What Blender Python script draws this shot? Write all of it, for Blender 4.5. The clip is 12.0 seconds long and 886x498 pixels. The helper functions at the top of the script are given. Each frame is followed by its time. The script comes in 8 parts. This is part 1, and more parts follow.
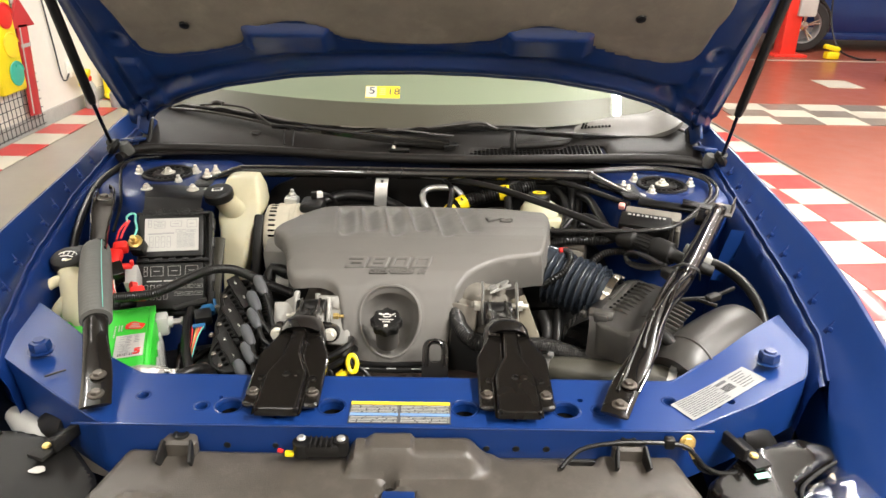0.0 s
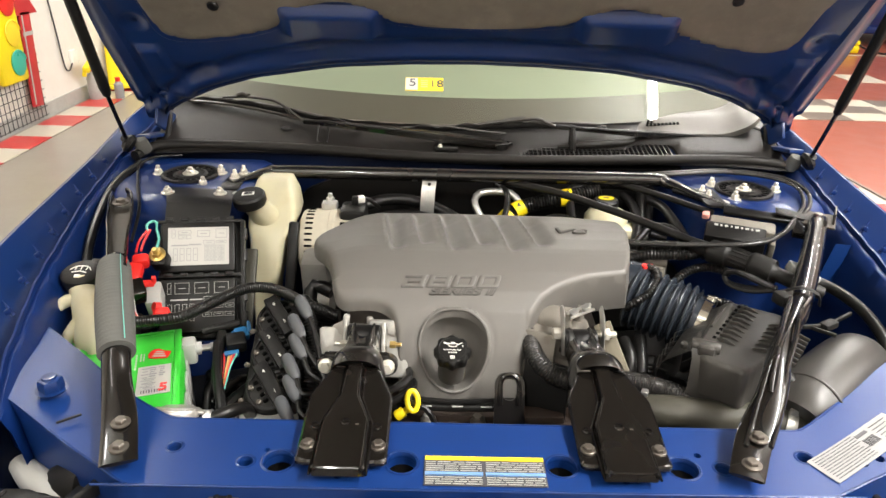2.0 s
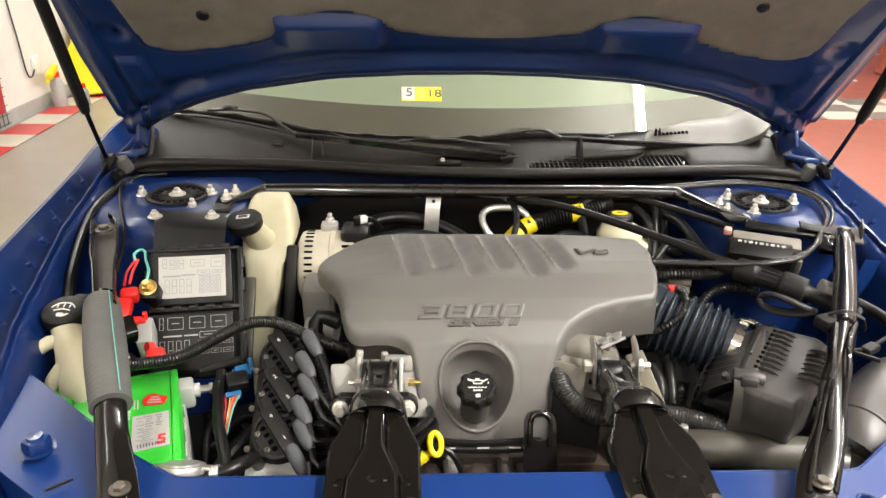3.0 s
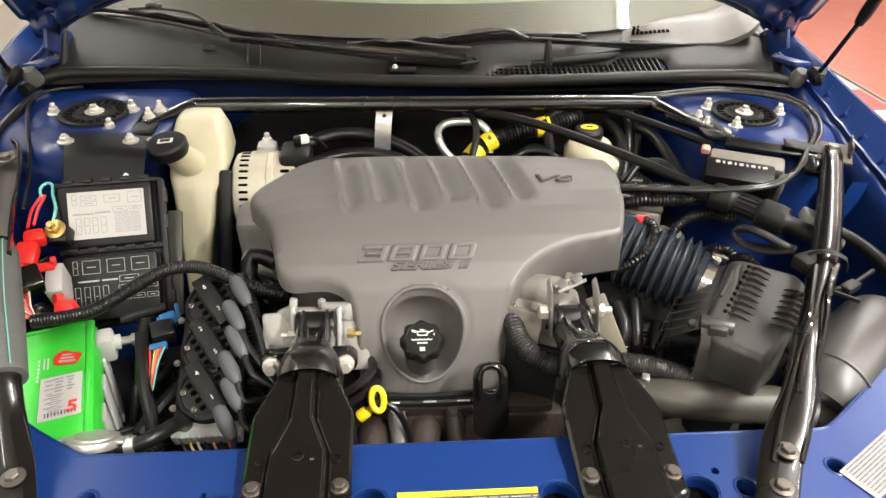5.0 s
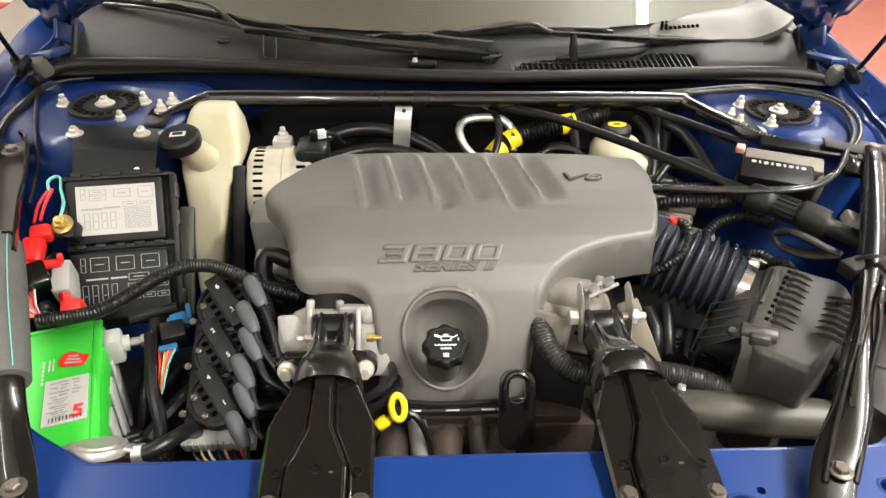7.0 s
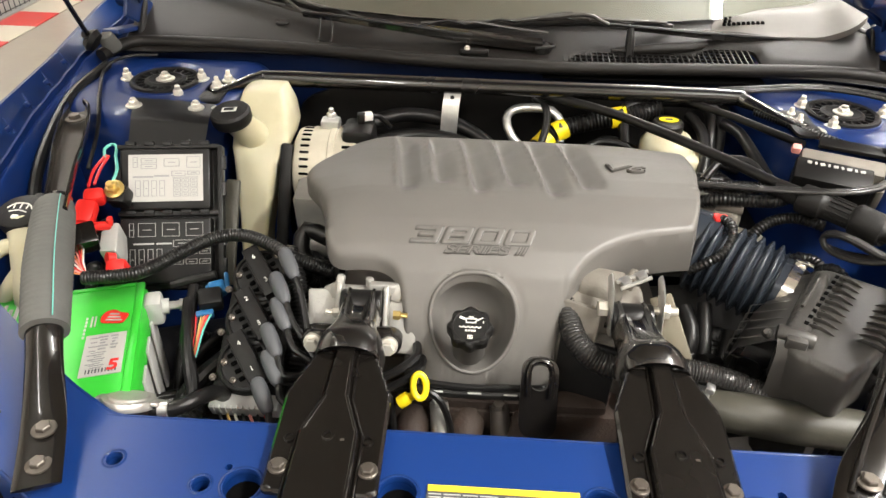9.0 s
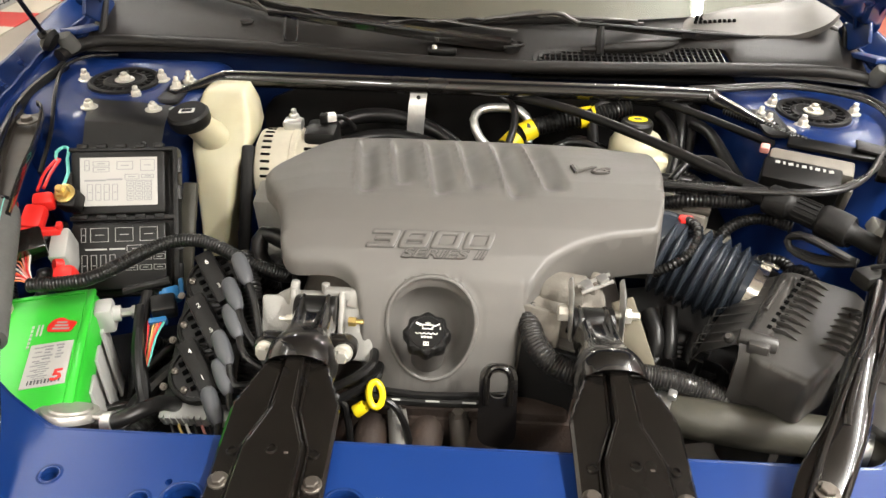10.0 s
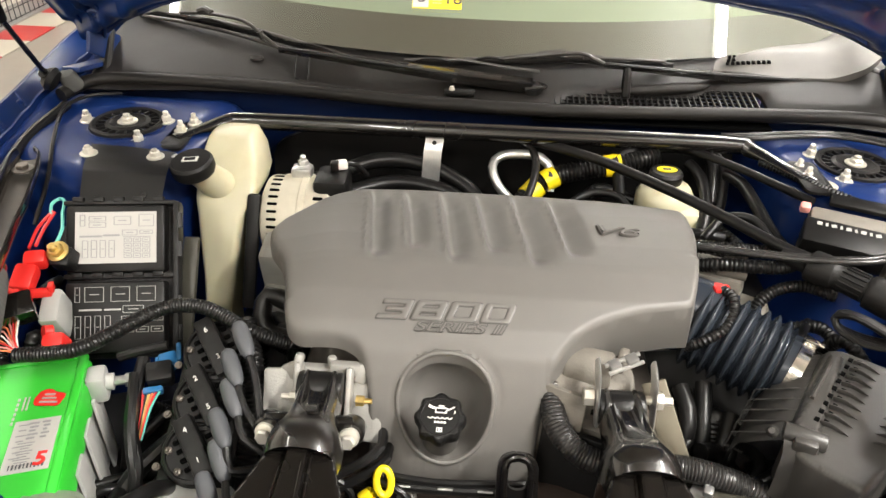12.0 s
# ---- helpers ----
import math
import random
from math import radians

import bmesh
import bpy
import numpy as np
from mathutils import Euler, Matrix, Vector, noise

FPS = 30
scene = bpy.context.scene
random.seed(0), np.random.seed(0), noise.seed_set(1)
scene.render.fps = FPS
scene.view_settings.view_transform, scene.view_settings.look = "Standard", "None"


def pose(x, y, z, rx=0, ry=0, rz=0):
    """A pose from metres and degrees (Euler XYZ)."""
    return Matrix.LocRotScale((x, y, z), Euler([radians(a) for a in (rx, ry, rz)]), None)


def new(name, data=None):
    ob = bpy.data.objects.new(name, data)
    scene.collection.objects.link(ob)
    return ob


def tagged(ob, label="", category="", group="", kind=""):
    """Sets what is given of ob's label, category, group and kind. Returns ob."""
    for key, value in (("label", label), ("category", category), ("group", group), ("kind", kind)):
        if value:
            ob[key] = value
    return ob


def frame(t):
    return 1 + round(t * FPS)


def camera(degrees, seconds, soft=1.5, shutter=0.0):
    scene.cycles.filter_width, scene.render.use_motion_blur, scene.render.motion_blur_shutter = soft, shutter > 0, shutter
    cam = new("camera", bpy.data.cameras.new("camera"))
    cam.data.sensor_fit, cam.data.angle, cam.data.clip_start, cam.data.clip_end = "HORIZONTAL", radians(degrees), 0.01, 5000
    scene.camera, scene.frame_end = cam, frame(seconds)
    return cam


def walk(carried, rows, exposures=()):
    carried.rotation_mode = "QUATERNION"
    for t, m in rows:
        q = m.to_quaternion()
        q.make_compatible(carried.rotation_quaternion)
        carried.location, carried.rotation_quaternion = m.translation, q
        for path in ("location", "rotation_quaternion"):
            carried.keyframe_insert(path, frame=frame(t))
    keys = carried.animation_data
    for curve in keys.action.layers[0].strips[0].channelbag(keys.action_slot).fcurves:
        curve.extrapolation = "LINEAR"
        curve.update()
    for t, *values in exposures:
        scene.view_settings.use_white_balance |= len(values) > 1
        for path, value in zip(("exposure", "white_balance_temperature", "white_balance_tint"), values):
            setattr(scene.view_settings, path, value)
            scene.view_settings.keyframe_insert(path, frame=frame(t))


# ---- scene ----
# camera and its path
cam = camera(64.0, 12.0)
METRES, EYE, TILT, LEAN, TURN = 0.87, 1.36, -24.0, -1.0, 0.0
ROWS = [
    (0.0, 0.0, 0.0, 0.0, 0.0, 0.0, -0.0),
    (0.5, 0.0084, 0.015, 0.01, -0.32, 0.03, 0.12),
    (1.0, -0.0091, 0.0402, 0.0255, -0.3, 0.05, 0.08),
    (1.5, -0.062, 0.1098, 0.0316, 0.93, -0.08, -0.62),
    (2.0, -0.1237, 0.1934, 0.0419, 0.05, -0.57, -0.33),
    (2.5, -0.1784, 0.2449, 0.0607, -1.72, -0.62, 0.41),
    (3.0, -0.2001, 0.2846, 0.086, -2.29, -0.57, 0.77),
    (5.0, -0.132, 0.4098, 0.1606, -3.62, -10.17, 1.35),
    (5.5, -0.1239, 0.4312, 0.1639, -3.62, -10.09, 1.35),
    (6.0, -0.1418, 0.4457, 0.1619, -2.54, -10.08, 0.79),
    (6.5, -0.1529, 0.4589, 0.1581, -2.72, -10.1, 0.83),
    (8.5, -0.1319, 0.4577, 0.1349, -3.06, -10.12, 0.8),
    (9.0, -0.1086, 0.456, 0.1278, 2.71, -10.12, -1.53),
    (9.5, -0.0725, 0.4557, 0.1274, 2.81, -10.1, -1.54),
    (10.0, -0.0625, 0.4829, 0.1307, 2.04, -10.14, -1.29),
    (10.5, -0.0741, 0.561, 0.1425, -1.76, -10.12, 0.28),
    (11.0, -0.0651, 0.625, 0.1577, -2.83, -10.15, 0.8),
    (11.5, -0.0443, 0.6464, 0.1797, -0.39, -10.01, -0.23),
    (12.0, -0.0718, 0.5659, 0.1987, 3.21, -9.56, -1.89),
]
walk(cam, [(t, pose(0.045, -0.8, EYE, TILT, LEAN, TURN) @ pose(METRES * x, METRES * y, METRES * z, 90 + pitch, roll, yaw)) for t, x, y, z, yaw, pitch, roll in ROWS],
     exposures=[(0.0, 0.0), (3.0, 0.0), (5.0, 0.05), (8.5, 0.09), (12.0, 0.08)])

# world and lamps: an indoor workshop lit by rows of ceiling tubes
world = bpy.data.worlds.new("world")
scene.world = world
world.use_nodes = True
world.node_tree.nodes["Background"].inputs[0].default_value = (0.8, 0.85, 1.0, 1)
world.node_tree.nodes["Background"].inputs[1].default_value = 0.01
CEILING = 3.5
LAMP_ROWS = [(-2.0, 2.3, 0.8), (-2.0, 5.4, 0.9), (-1.3, -0.9, 0.2), (-0.7, -2.9, 0.9), (1.65, -0.7, 3.9), (1.37, 2.3, 1.5), (1.3, 4.9, 1.0), (3.6, -0.5, 2.4), (2.5, 3.3, 1.3), (3.6, 6.2, 1.0), (5.8, 4.6, 1.0), (5.8, 8.0, 1.0)]
TUBE_POWER = 56
UPWARD = 24
scene.view_settings.exposure = 0.0


# materials
def noise_tex(nt, scale, detail=4.0, rough=0.55):
    co = nt.nodes.new("ShaderNodeTexCoord")
    n = nt.nodes.new("ShaderNodeTexNoise")
    n.inputs["Scale"].default_value, n.inputs["Detail"].default_value, n.inputs["Roughness"].default_value = scale, detail, rough
    nt.links.new(co.outputs["Object"], n.inputs["Vector"])
    return n


def mat(name, color, rough=0.5, metal=0.0, coat=0.0, var=0.12, scale=60.0, bump=0.0, bump_scale=400.0, rvar=0.12, dirt=0.0,
        dirt_color=(0.16, 0.13, 0.1), emit=0.0, trans=0.0, sss=0.0, coat_rough=0.05, spec=0.5, random_var=0.0, big=7.0):
    m = bpy.data.materials.new(name)
    m.use_nodes = True
    nt = m.node_tree
    b = nt.nodes["Principled BSDF"]
    link = nt.links.new
    n = noise_tex(nt, scale)
    nb = noise_tex(nt, big, 3.0)
    ramp = nt.nodes.new("ShaderNodeMapRange")
    ramp.inputs["From Min"].default_value, ramp.inputs["From Max"].default_value = 0.25, 0.75
    ramp.inputs["To Min"].default_value, ramp.inputs["To Max"].default_value = 1 - var, 1 + var
    add = nt.nodes.new("ShaderNodeMath")
    add.operation = "ADD"
    half = nt.nodes.new("ShaderNodeMath")
    half.operation = "MULTIPLY"
    half.inputs[1].default_value = 0.5
    link(n.outputs["Fac"], add.inputs[0])
    link(nb.outputs["Fac"], add.inputs[1])
    link(add.outputs[0], half.inputs[0])
    link(half.outputs[0], ramp.inputs["Value"])
    mul = nt.nodes.new("ShaderNodeVectorMath")
    mul.operation = "SCALE"
    mul.inputs[0].default_value = color
    link(ramp.outputs[0], mul.inputs["Scale"])
    out = mul.outputs[0]
    if random_var:
        info = nt.nodes.new("ShaderNodeObjectInfo")
        rr = nt.nodes.new("ShaderNodeMapRange")
        rr.inputs["To Min"].default_value, rr.inputs["To Max"].default_value = 1 - random_var, 1 + random_var
        link(info.outputs["Random"], rr.inputs["Value"])
        mul2 = nt.nodes.new("ShaderNodeVectorMath")
        mul2.operation = "SCALE"
        link(out, mul2.inputs[0])
        link(rr.outputs[0], mul2.inputs["Scale"])
        out = mul2.outputs[0]
    if dirt:
        nd = noise_tex(nt, 23.0, 8.0, 0.7)
        dr = nt.nodes.new("ShaderNodeMapRange")
        dr.inputs["From Min"].default_value, dr.inputs["From Max"].default_value = 0.5, 0.8
        dr.inputs["To Max"].default_value = dirt
        link(nd.outputs["Fac"], dr.inputs["Value"])
        mx = nt.nodes.new("ShaderNodeMix")
        mx.data_type = "RGBA"
        mx.inputs["B"].default_value = (*dirt_color, 1)
        link(dr.outputs[0], mx.inputs["Factor"])
        link(out, mx.inputs["A"])
        out = mx.outputs["Result"]
    link(out, b.inputs["Base Color"])
    rm = nt.nodes.new("ShaderNodeMapRange")
    rm.inputs["To Min"].default_value, rm.inputs["To Max"].default_value = max(0.02, rough - rvar), min(1, rough + rvar)
    link(nb.outputs["Fac"], rm.inputs["Value"])
    link(rm.outputs[0], b.inputs["Roughness"])
    b.inputs["Metallic"].default_value = metal
    b.inputs["Coat Weight"].default_value = coat
    b.inputs["Coat Roughness"].default_value = coat_rough
    b.inputs["Specular IOR Level"].default_value = spec
    if trans:
        b.inputs["Transmission Weight"].default_value = trans
    if sss:
        b.inputs["Subsurface Weight"].default_value = sss
        b.inputs["Subsurface Radius"].default_value = (0.02, 0.016, 0.01)
    if emit:
        b.inputs["Emission Color"].default_value = (*color, 1)
        b.inputs["Emission Strength"].default_value = emit
    if bump:
        nn = noise_tex(nt, bump_scale, 3.0)
        bp = nt.nodes.new("ShaderNodeBump")
        bp.inputs["Strength"].default_value, bp.inputs["Distance"].default_value = bump, 0.001
        link(nn.outputs["Fac"], bp.inputs["Height"])
        link(bp.outputs[0], b.inputs["Normal"])
    return m


PAINT = mat("blue_paint", (0.0027, 0.0215, 0.108), 0.45, 0.0, 0.75, 0.1, 900, spec=0.2, rvar=0.06, dirt=0.12, dirt_color=(0.04, 0.055, 0.1), coat_rough=0.2, bump=0.06, bump_scale=260)
PAINT_FRONT = mat("blue_support_paint", (0.0035, 0.027, 0.14), 0.5, 0.0, 0.4, 0.1, 900, spec=0.2, rvar=0.06, dirt=0.15, dirt_color=(0.03, 0.042, 0.09), coat_rough=0.3, bump=0.06, bump_scale=260)
PAINT_IN = mat("blue_underhood_paint", (0.0026, 0.0175, 0.097), 0.45, 0.0, 0.26, 0.12, 600, rvar=0.1, dirt=0.25, dirt_color=(0.02, 0.024, 0.045), coat_rough=0.14, spec=0.2)
BLACK = mat("black_plastic", (0.0065, 0.0062, 0.0058), 0.4, 0, 0, 0.25, 120, bump=0.25, bump_scale=900, dirt=0.3, dirt_color=(0.016, 0.0145, 0.0125), spec=0.32)
BLACK_MATT = mat("black_matt_plastic", (0.0085, 0.008, 0.0075), 0.48, 0, 0, 0.25, 90, bump=0.3, bump_scale=700, dirt=0.35, dirt_color=(0.018, 0.016, 0.0135), spec=0.3)
RUBBER = mat("black_rubber", (0.0065, 0.0062, 0.006), 0.33, 0, 0, 0.25, 80, bump=0.2, bump_scale=500, dirt=0.3, dirt_color=(0.016, 0.0145, 0.0125), spec=0.36)
RUBBER_BLUE = mat("blue_black_rubber", (0.021, 0.026, 0.034), 0.24, 0, 0, 0.2, 60, dirt=0.15, dirt_color=(0.03, 0.033, 0.04), rvar=0.06)
CABLE = mat("grey_black_cable_sheath", (0.022, 0.021, 0.02), 0.28, 0, 0, 0.2, 60)
GLOSS_BLACK = mat("black_enamel", (0.0050, 0.0042, 0.0035), 0.26, 0, 0.7, 0.25, 100, rvar=0.08, dirt=0.10, dirt_color=(0.020, 0.016, 0.013), coat_rough=0.04, spec=0.3, bump=0.08, bump_scale=140)
COVER = mat("grey_cover_plastic", (0.135, 0.128, 0.117), 0.42, 0, 0, 0.06, 30, bump=0.3, bump_scale=900, rvar=0.06, spec=0.5)
# darker cover grey: painted edge shade of the lettering, and the filler neck
COVER_DARK = mat("letter_edge_shade_and_neck_grey", (0.072, 0.068, 0.062), 0.42, 0, 0, 0.05, 30)
IVORY = mat("ivory_plastic", (0.6, 0.56, 0.39), 0.36, 0, 0, 0.12, 14, sss=0.25, dirt=0.3, dirt_color=(0.5, 0.42, 0.2))
ALU = mat("cast_aluminium", (0.36, 0.352, 0.325), 0.5, 0.35, 0, 0.14, 50, bump=0.5, bump_scale=350, dirt=0.35, dirt_color=(0.3, 0.27, 0.22))
ALT_ALU = mat("warm_cast_aluminium", (0.66, 0.61, 0.49), 0.5, 0.35, 0, 0.1, 60, bump=0.4, bump_scale=350, dirt=0.3, dirt_color=(0.32, 0.25, 0.17))
ZINC = mat("zinc_steel", (0.62, 0.62, 0.6), 0.34, 0.85, 0, 0.12, 130, dirt=0.2)
BOLT = mat("pale_zinc_bolt", (0.75, 0.72, 0.64), 0.36, 0.6, 0, 0.12, 130, dirt=0.2)
DARK_STEEL = mat("dark_steel", (0.12, 0.105, 0.09), 0.45, 0.7, 0, 0.25, 70, dirt=0.4, dirt_color=(0.12, 0.08, 0.05))
RUST = mat("rusty_iron", (0.036, 0.024, 0.018), 0.7, 0.3, 0, 0.4, 45, bump=0.8, bump_scale=250, dirt=0.6, dirt_color=(0.085, 0.036, 0.018))
FOIL = mat("crinkled_foil", (0.75, 0.72, 0.66), 0.22, 1.0, 0, 0.1, 60, bump=1.0, bump_scale=160)
CHROME = mat("chrome", (0.72, 0.7, 0.66), 0.14, 1.0, 0, 0.05, 60)
BRASS = mat("yellow_zinc", (0.62, 0.45, 0.16), 0.32, 0.85, 0, 0.15, 90)
GREEN = mat("green_plastic", (0.035, 0.5, 0.035), 0.38, 0, 0, 0.07, 30, dirt=0.12, dirt_color=(0.05, 0.2, 0.05))
PALE_GREY = mat("pale_grey_plastic", (0.4, 0.4, 0.375), 0.42, 0, 0, 0.1, 30, dirt=0.2)
WHITE = mat("white_plastic", (0.78, 0.77, 0.72), 0.42, 0, 0, 0.06, 30, dirt=0.1)
PAPER = mat("white_label", (0.46, 0.45, 0.42), 0.5, 0, 0, 0.05, 40, dirt=0.12, dirt_color=(0.5, 0.48, 0.42))
# white label with its colour dimmed to offset the strong light on the wing
DIMMED_LABEL = mat("dimmed_white_label", (0.25, 0.25, 0.245), 0.5, 0, 0, 0.08, 40, dirt=0.2, dirt_color=(0.2, 0.2, 0.2))
LABEL_YELLOW = mat("yellow_label", (0.85, 0.62, 0.03), 0.45, 0, 0, 0.05, 40)
LABEL_BLUE = mat("pale_blue_label", (0.16, 0.3, 0.55), 0.45, 0, 0, 0.05, 40)
LABEL_DARK = mat("dark_print", (0.06, 0.06, 0.065), 0.5, 0, 0, 0.05, 40)
GREY_PRINT = mat("grey_print", (0.28, 0.28, 0.28), 0.5, 0, 0, 0.05, 40)
RED = mat("red_plastic", (0.72, 0.025, 0.02), 0.38, 0, 0, 0.1, 30)
YELLOW = mat("yellow_plastic", (0.85, 0.66, 0.01), 0.38, 0, 0, 0.08, 40, dirt=0.1, dirt_color=(0.4, 0.28, 0.03))
BLUE_CLIP = mat("bright_blue_plastic", (0.02, 0.13, 0.3), 0.38, 0, 0, 0.1, 40)
BOOT = mat("grey_silicone", (0.08, 0.083, 0.09), 0.55, 0, 0, 0.1, 40, dirt=0.2, dirt_color=(0.07, 0.07, 0.07))
HOSE_GREEN = mat("grey_green_hose", (0.055, 0.052, 0.040), 0.42, 0, 0, 0.25, 40, bump=0.2, bump_scale=200, dirt=0.5, dirt_color=(0.085, 0.078, 0.058))
FOAM = mat("grey_foam_wrap", (0.095, 0.095, 0.088), 0.75, 0, 0, 0.15, 50, bump=0.5, bump_scale=300)
INSUL = mat("hood_insulation", (0.165, 0.147, 0.12), 0.95, 0, 0, 0.2, 26, bump=0.4, bump_scale=90, dirt=0.4, dirt_color=(0.28, 0.25, 0.2))
COWL = mat("cowl_plastic", (0.0125, 0.0112, 0.010), 0.42, 0, 0, 0.18, 30, bump=0.35, bump_scale=900, dirt=0.3, dirt_color=(0.024, 0.0215, 0.0185), spec=0.26)
COWL_PALE = mat("pale_cowl_plastic", (0.115, 0.109, 0.099), 0.45, 0, 0, 0.18, 20, bump=0.3, bump_scale=900, dirt=0.4, dirt_color=(0.16, 0.15, 0.13))
# printed glass border; the brown of the reflected hood pad is in its colour
FRIT = mat("dark_glass_border", (0.075, 0.063, 0.05), 0.5, 0, 0, 0.08, 20)
DASH = mat("dash_pad", (0.2, 0.215, 0.16), 0.7, 0, 0, 0.08, 12)
COPPER_WIRE = mat("orange_wire", (0.75, 0.2, 0.08), 0.4, 0, 0, 0.1, 40)
PINK_WIRE = mat("pink_wire", (0.75, 0.32, 0.28), 0.4, 0, 0, 0.1, 40)
TEAL_WIRE = mat("teal_wire", (0.12, 0.5, 0.42), 0.4, 0, 0, 0.1, 40)
RED_WIRE = mat("red_wire", (0.65, 0.03, 0.03), 0.4, 0, 0, 0.1, 40)
WALL = mat("white_wall_paint", (0.78, 0.75, 0.68), 0.6, 0, 0, 0.05, 6, bump=0.2, bump_scale=120, dirt=0.15, dirt_color=(0.55, 0.5, 0.42))
CEIL = mat("ceiling_paint", (0.5, 0.5, 0.46), 0.7, 0, 0, 0.06, 3)
GREY_FLOOR = mat("grey_epoxy_floor", (0.27, 0.245, 0.21), 0.4, 0, 0.2, 0.12, 5, dirt=0.3, dirt_color=(0.2, 0.17, 0.14), rvar=0.08, coat_rough=0.2)
RED_FLOOR = mat("brick_red_epoxy_floor", (0.29, 0.075, 0.045), 0.33, 0, 0.25, 0.14, 3, dirt=0.35, dirt_color=(0.33, 0.12, 0.08), rvar=0.1, coat_rough=0.15)
TILE_RED = mat("red_floor_tile", (0.5, 0.04, 0.036), 0.36, 0, 0.2, 0.06, 9, dirt=0.12, dirt_color=(0.4, 0.07, 0.06), random_var=0.05)
TILE_WHITE = mat("cream_floor_tile", (0.52, 0.48, 0.39), 0.36, 0, 0.2, 0.06, 9, dirt=0.15, dirt_color=(0.5, 0.43, 0.34), random_var=0.05)
TILE_DARK = mat("dark_floor_tile", (0.17, 0.14, 0.115), 0.36, 0, 0.2, 0.1, 9, random_var=0.08)
SIGN_RED = mat("red_sign_paint", (0.5, 0.03, 0.035), 0.45, 0, 0, 0.08, 14)
POST_RED = mat("red_enamel", (0.75, 0.035, 0.02), 0.4, 0, 0.3, 0.08, 10)
LENS_GREEN = mat("green_lens", (0.05, 0.42, 0.3), 0.3, 0, 0, 0.06, 20)
TYRE = mat("tyre_rubber", (0.025, 0.024, 0.023), 0.8, 0, 0, 0.2, 40)
WIRE_DARK = mat("dark_wire", (0.05, 0.05, 0.055), 0.45, 0.4, 0, 0.1, 40)


def glass(name, tint, ior=1.5, rough=0.0):
    m = bpy.data.materials.new(name)
    m.use_nodes = True
    nt = m.node_tree
    nt.nodes.remove(nt.nodes["Principled BSDF"])
    mix, tr, gl, fr = (nt.nodes.new(k) for k in ("ShaderNodeMixShader", "ShaderNodeBsdfTransparent", "ShaderNodeBsdfGlossy", "ShaderNodeFresnel"))
    tr.inputs[0].default_value = (*tint, 1)
    gl.inputs["Roughness"].default_value = rough
    fr.inputs[0].default_value = ior
    nt.links.new(fr.outputs[0], mix.inputs[0])
    nt.links.new(tr.outputs[0], mix.inputs[1])
    nt.links.new(gl.outputs[0], mix.inputs[2])
    nt.links.new(mix.outputs[0], nt.nodes["Material Output"].inputs[0])
    return m


AIRBOX = mat("dusty_black_plastic", (0.040, 0.0375, 0.034), 0.36, 0, 0, 0.2, 40, bump=0.1, bump_scale=500, dirt=0.4, dirt_color=(0.05, 0.046, 0.04), rvar=0.1)
SHROUD = mat("brown_black_dusty_plastic", (0.055, 0.048, 0.04), 0.36, 0, 0, 0.3, 40, bump=0.4, bump_scale=600, dirt=0.55, dirt_color=(0.12, 0.105, 0.09), rvar=0.16)
BRACE_PLATE = mat("brown_black_steel", (0.055, 0.046, 0.037), 0.55, 0.3, 0, 0.25, 60, dirt=0.4, dirt_color=(0.09, 0.07, 0.055))
CAP_STEEL = mat("dull_bright_steel", (0.6, 0.58, 0.54), 0.36, 0.8, 0, 0.15, 60, dirt=0.25)
ARM_BLACK = mat("worn_black_enamel", (0.006, 0.0052, 0.0045), 0.26, 0, 1.0, 0.3, 100, rvar=0.08, dirt=0.1, dirt_color=(0.025, 0.021, 0.018), spec=0.45, coat_rough=0.045)
# sheenless black, painted in as the shade inside holes, slots and louvres
VOID = mat("painted_recess_shade", (0.004, 0.004, 0.004), 0.9, spec=0.0)
GLASS = glass("windscreen_glass", (0.8, 0.86, 0.76), 1.65)
CLEAR = glass("clear_lens", (0.93, 0.95, 0.95))
TUBE_LIGHT = mat("lit_tube", (1.0, 0.97, 0.9), 0.5, emit=7.0)


# shape helpers
def box(c, s, bevel=0.0, rot=(0, 0, 0), seg=2):
    bm = bmesh.new()
    bmesh.ops.create_cube(bm, size=1)
    bmesh.ops.scale(bm, vec=s, verts=bm.verts)
    if bevel:
        bmesh.ops.bevel(bm, geom=bm.edges[:], offset=bevel, segments=seg, affect="EDGES", profile=0.5)
    bmesh.ops.transform(bm, matrix=pose(*c, *rot), verts=bm.verts)
    return bm


def cyl(a, b, r, r2=None, n=16, bevel=0.0):
    a, b = Vector(a), Vector(b)
    d = b - a
    bm = bmesh.new()
    bmesh.ops.create_cone(bm, cap_ends=True, segments=n, radius1=r, radius2=r if r2 is None else r2, depth=d.length)
    if bevel:
        rim = [e for e in bm.edges if abs(e.verts[0].co.z - e.verts[1].co.z) < 1e-6]
        bmesh.ops.bevel(bm, geom=rim, offset=bevel, segments=2, affect="EDGES", profile=0.5)
    m = Matrix.Translation((a + b) / 2) @ d.to_track_quat("Z", "Y").to_matrix().to_4x4()
    bmesh.ops.transform(bm, matrix=m, verts=bm.verts)
    return bm


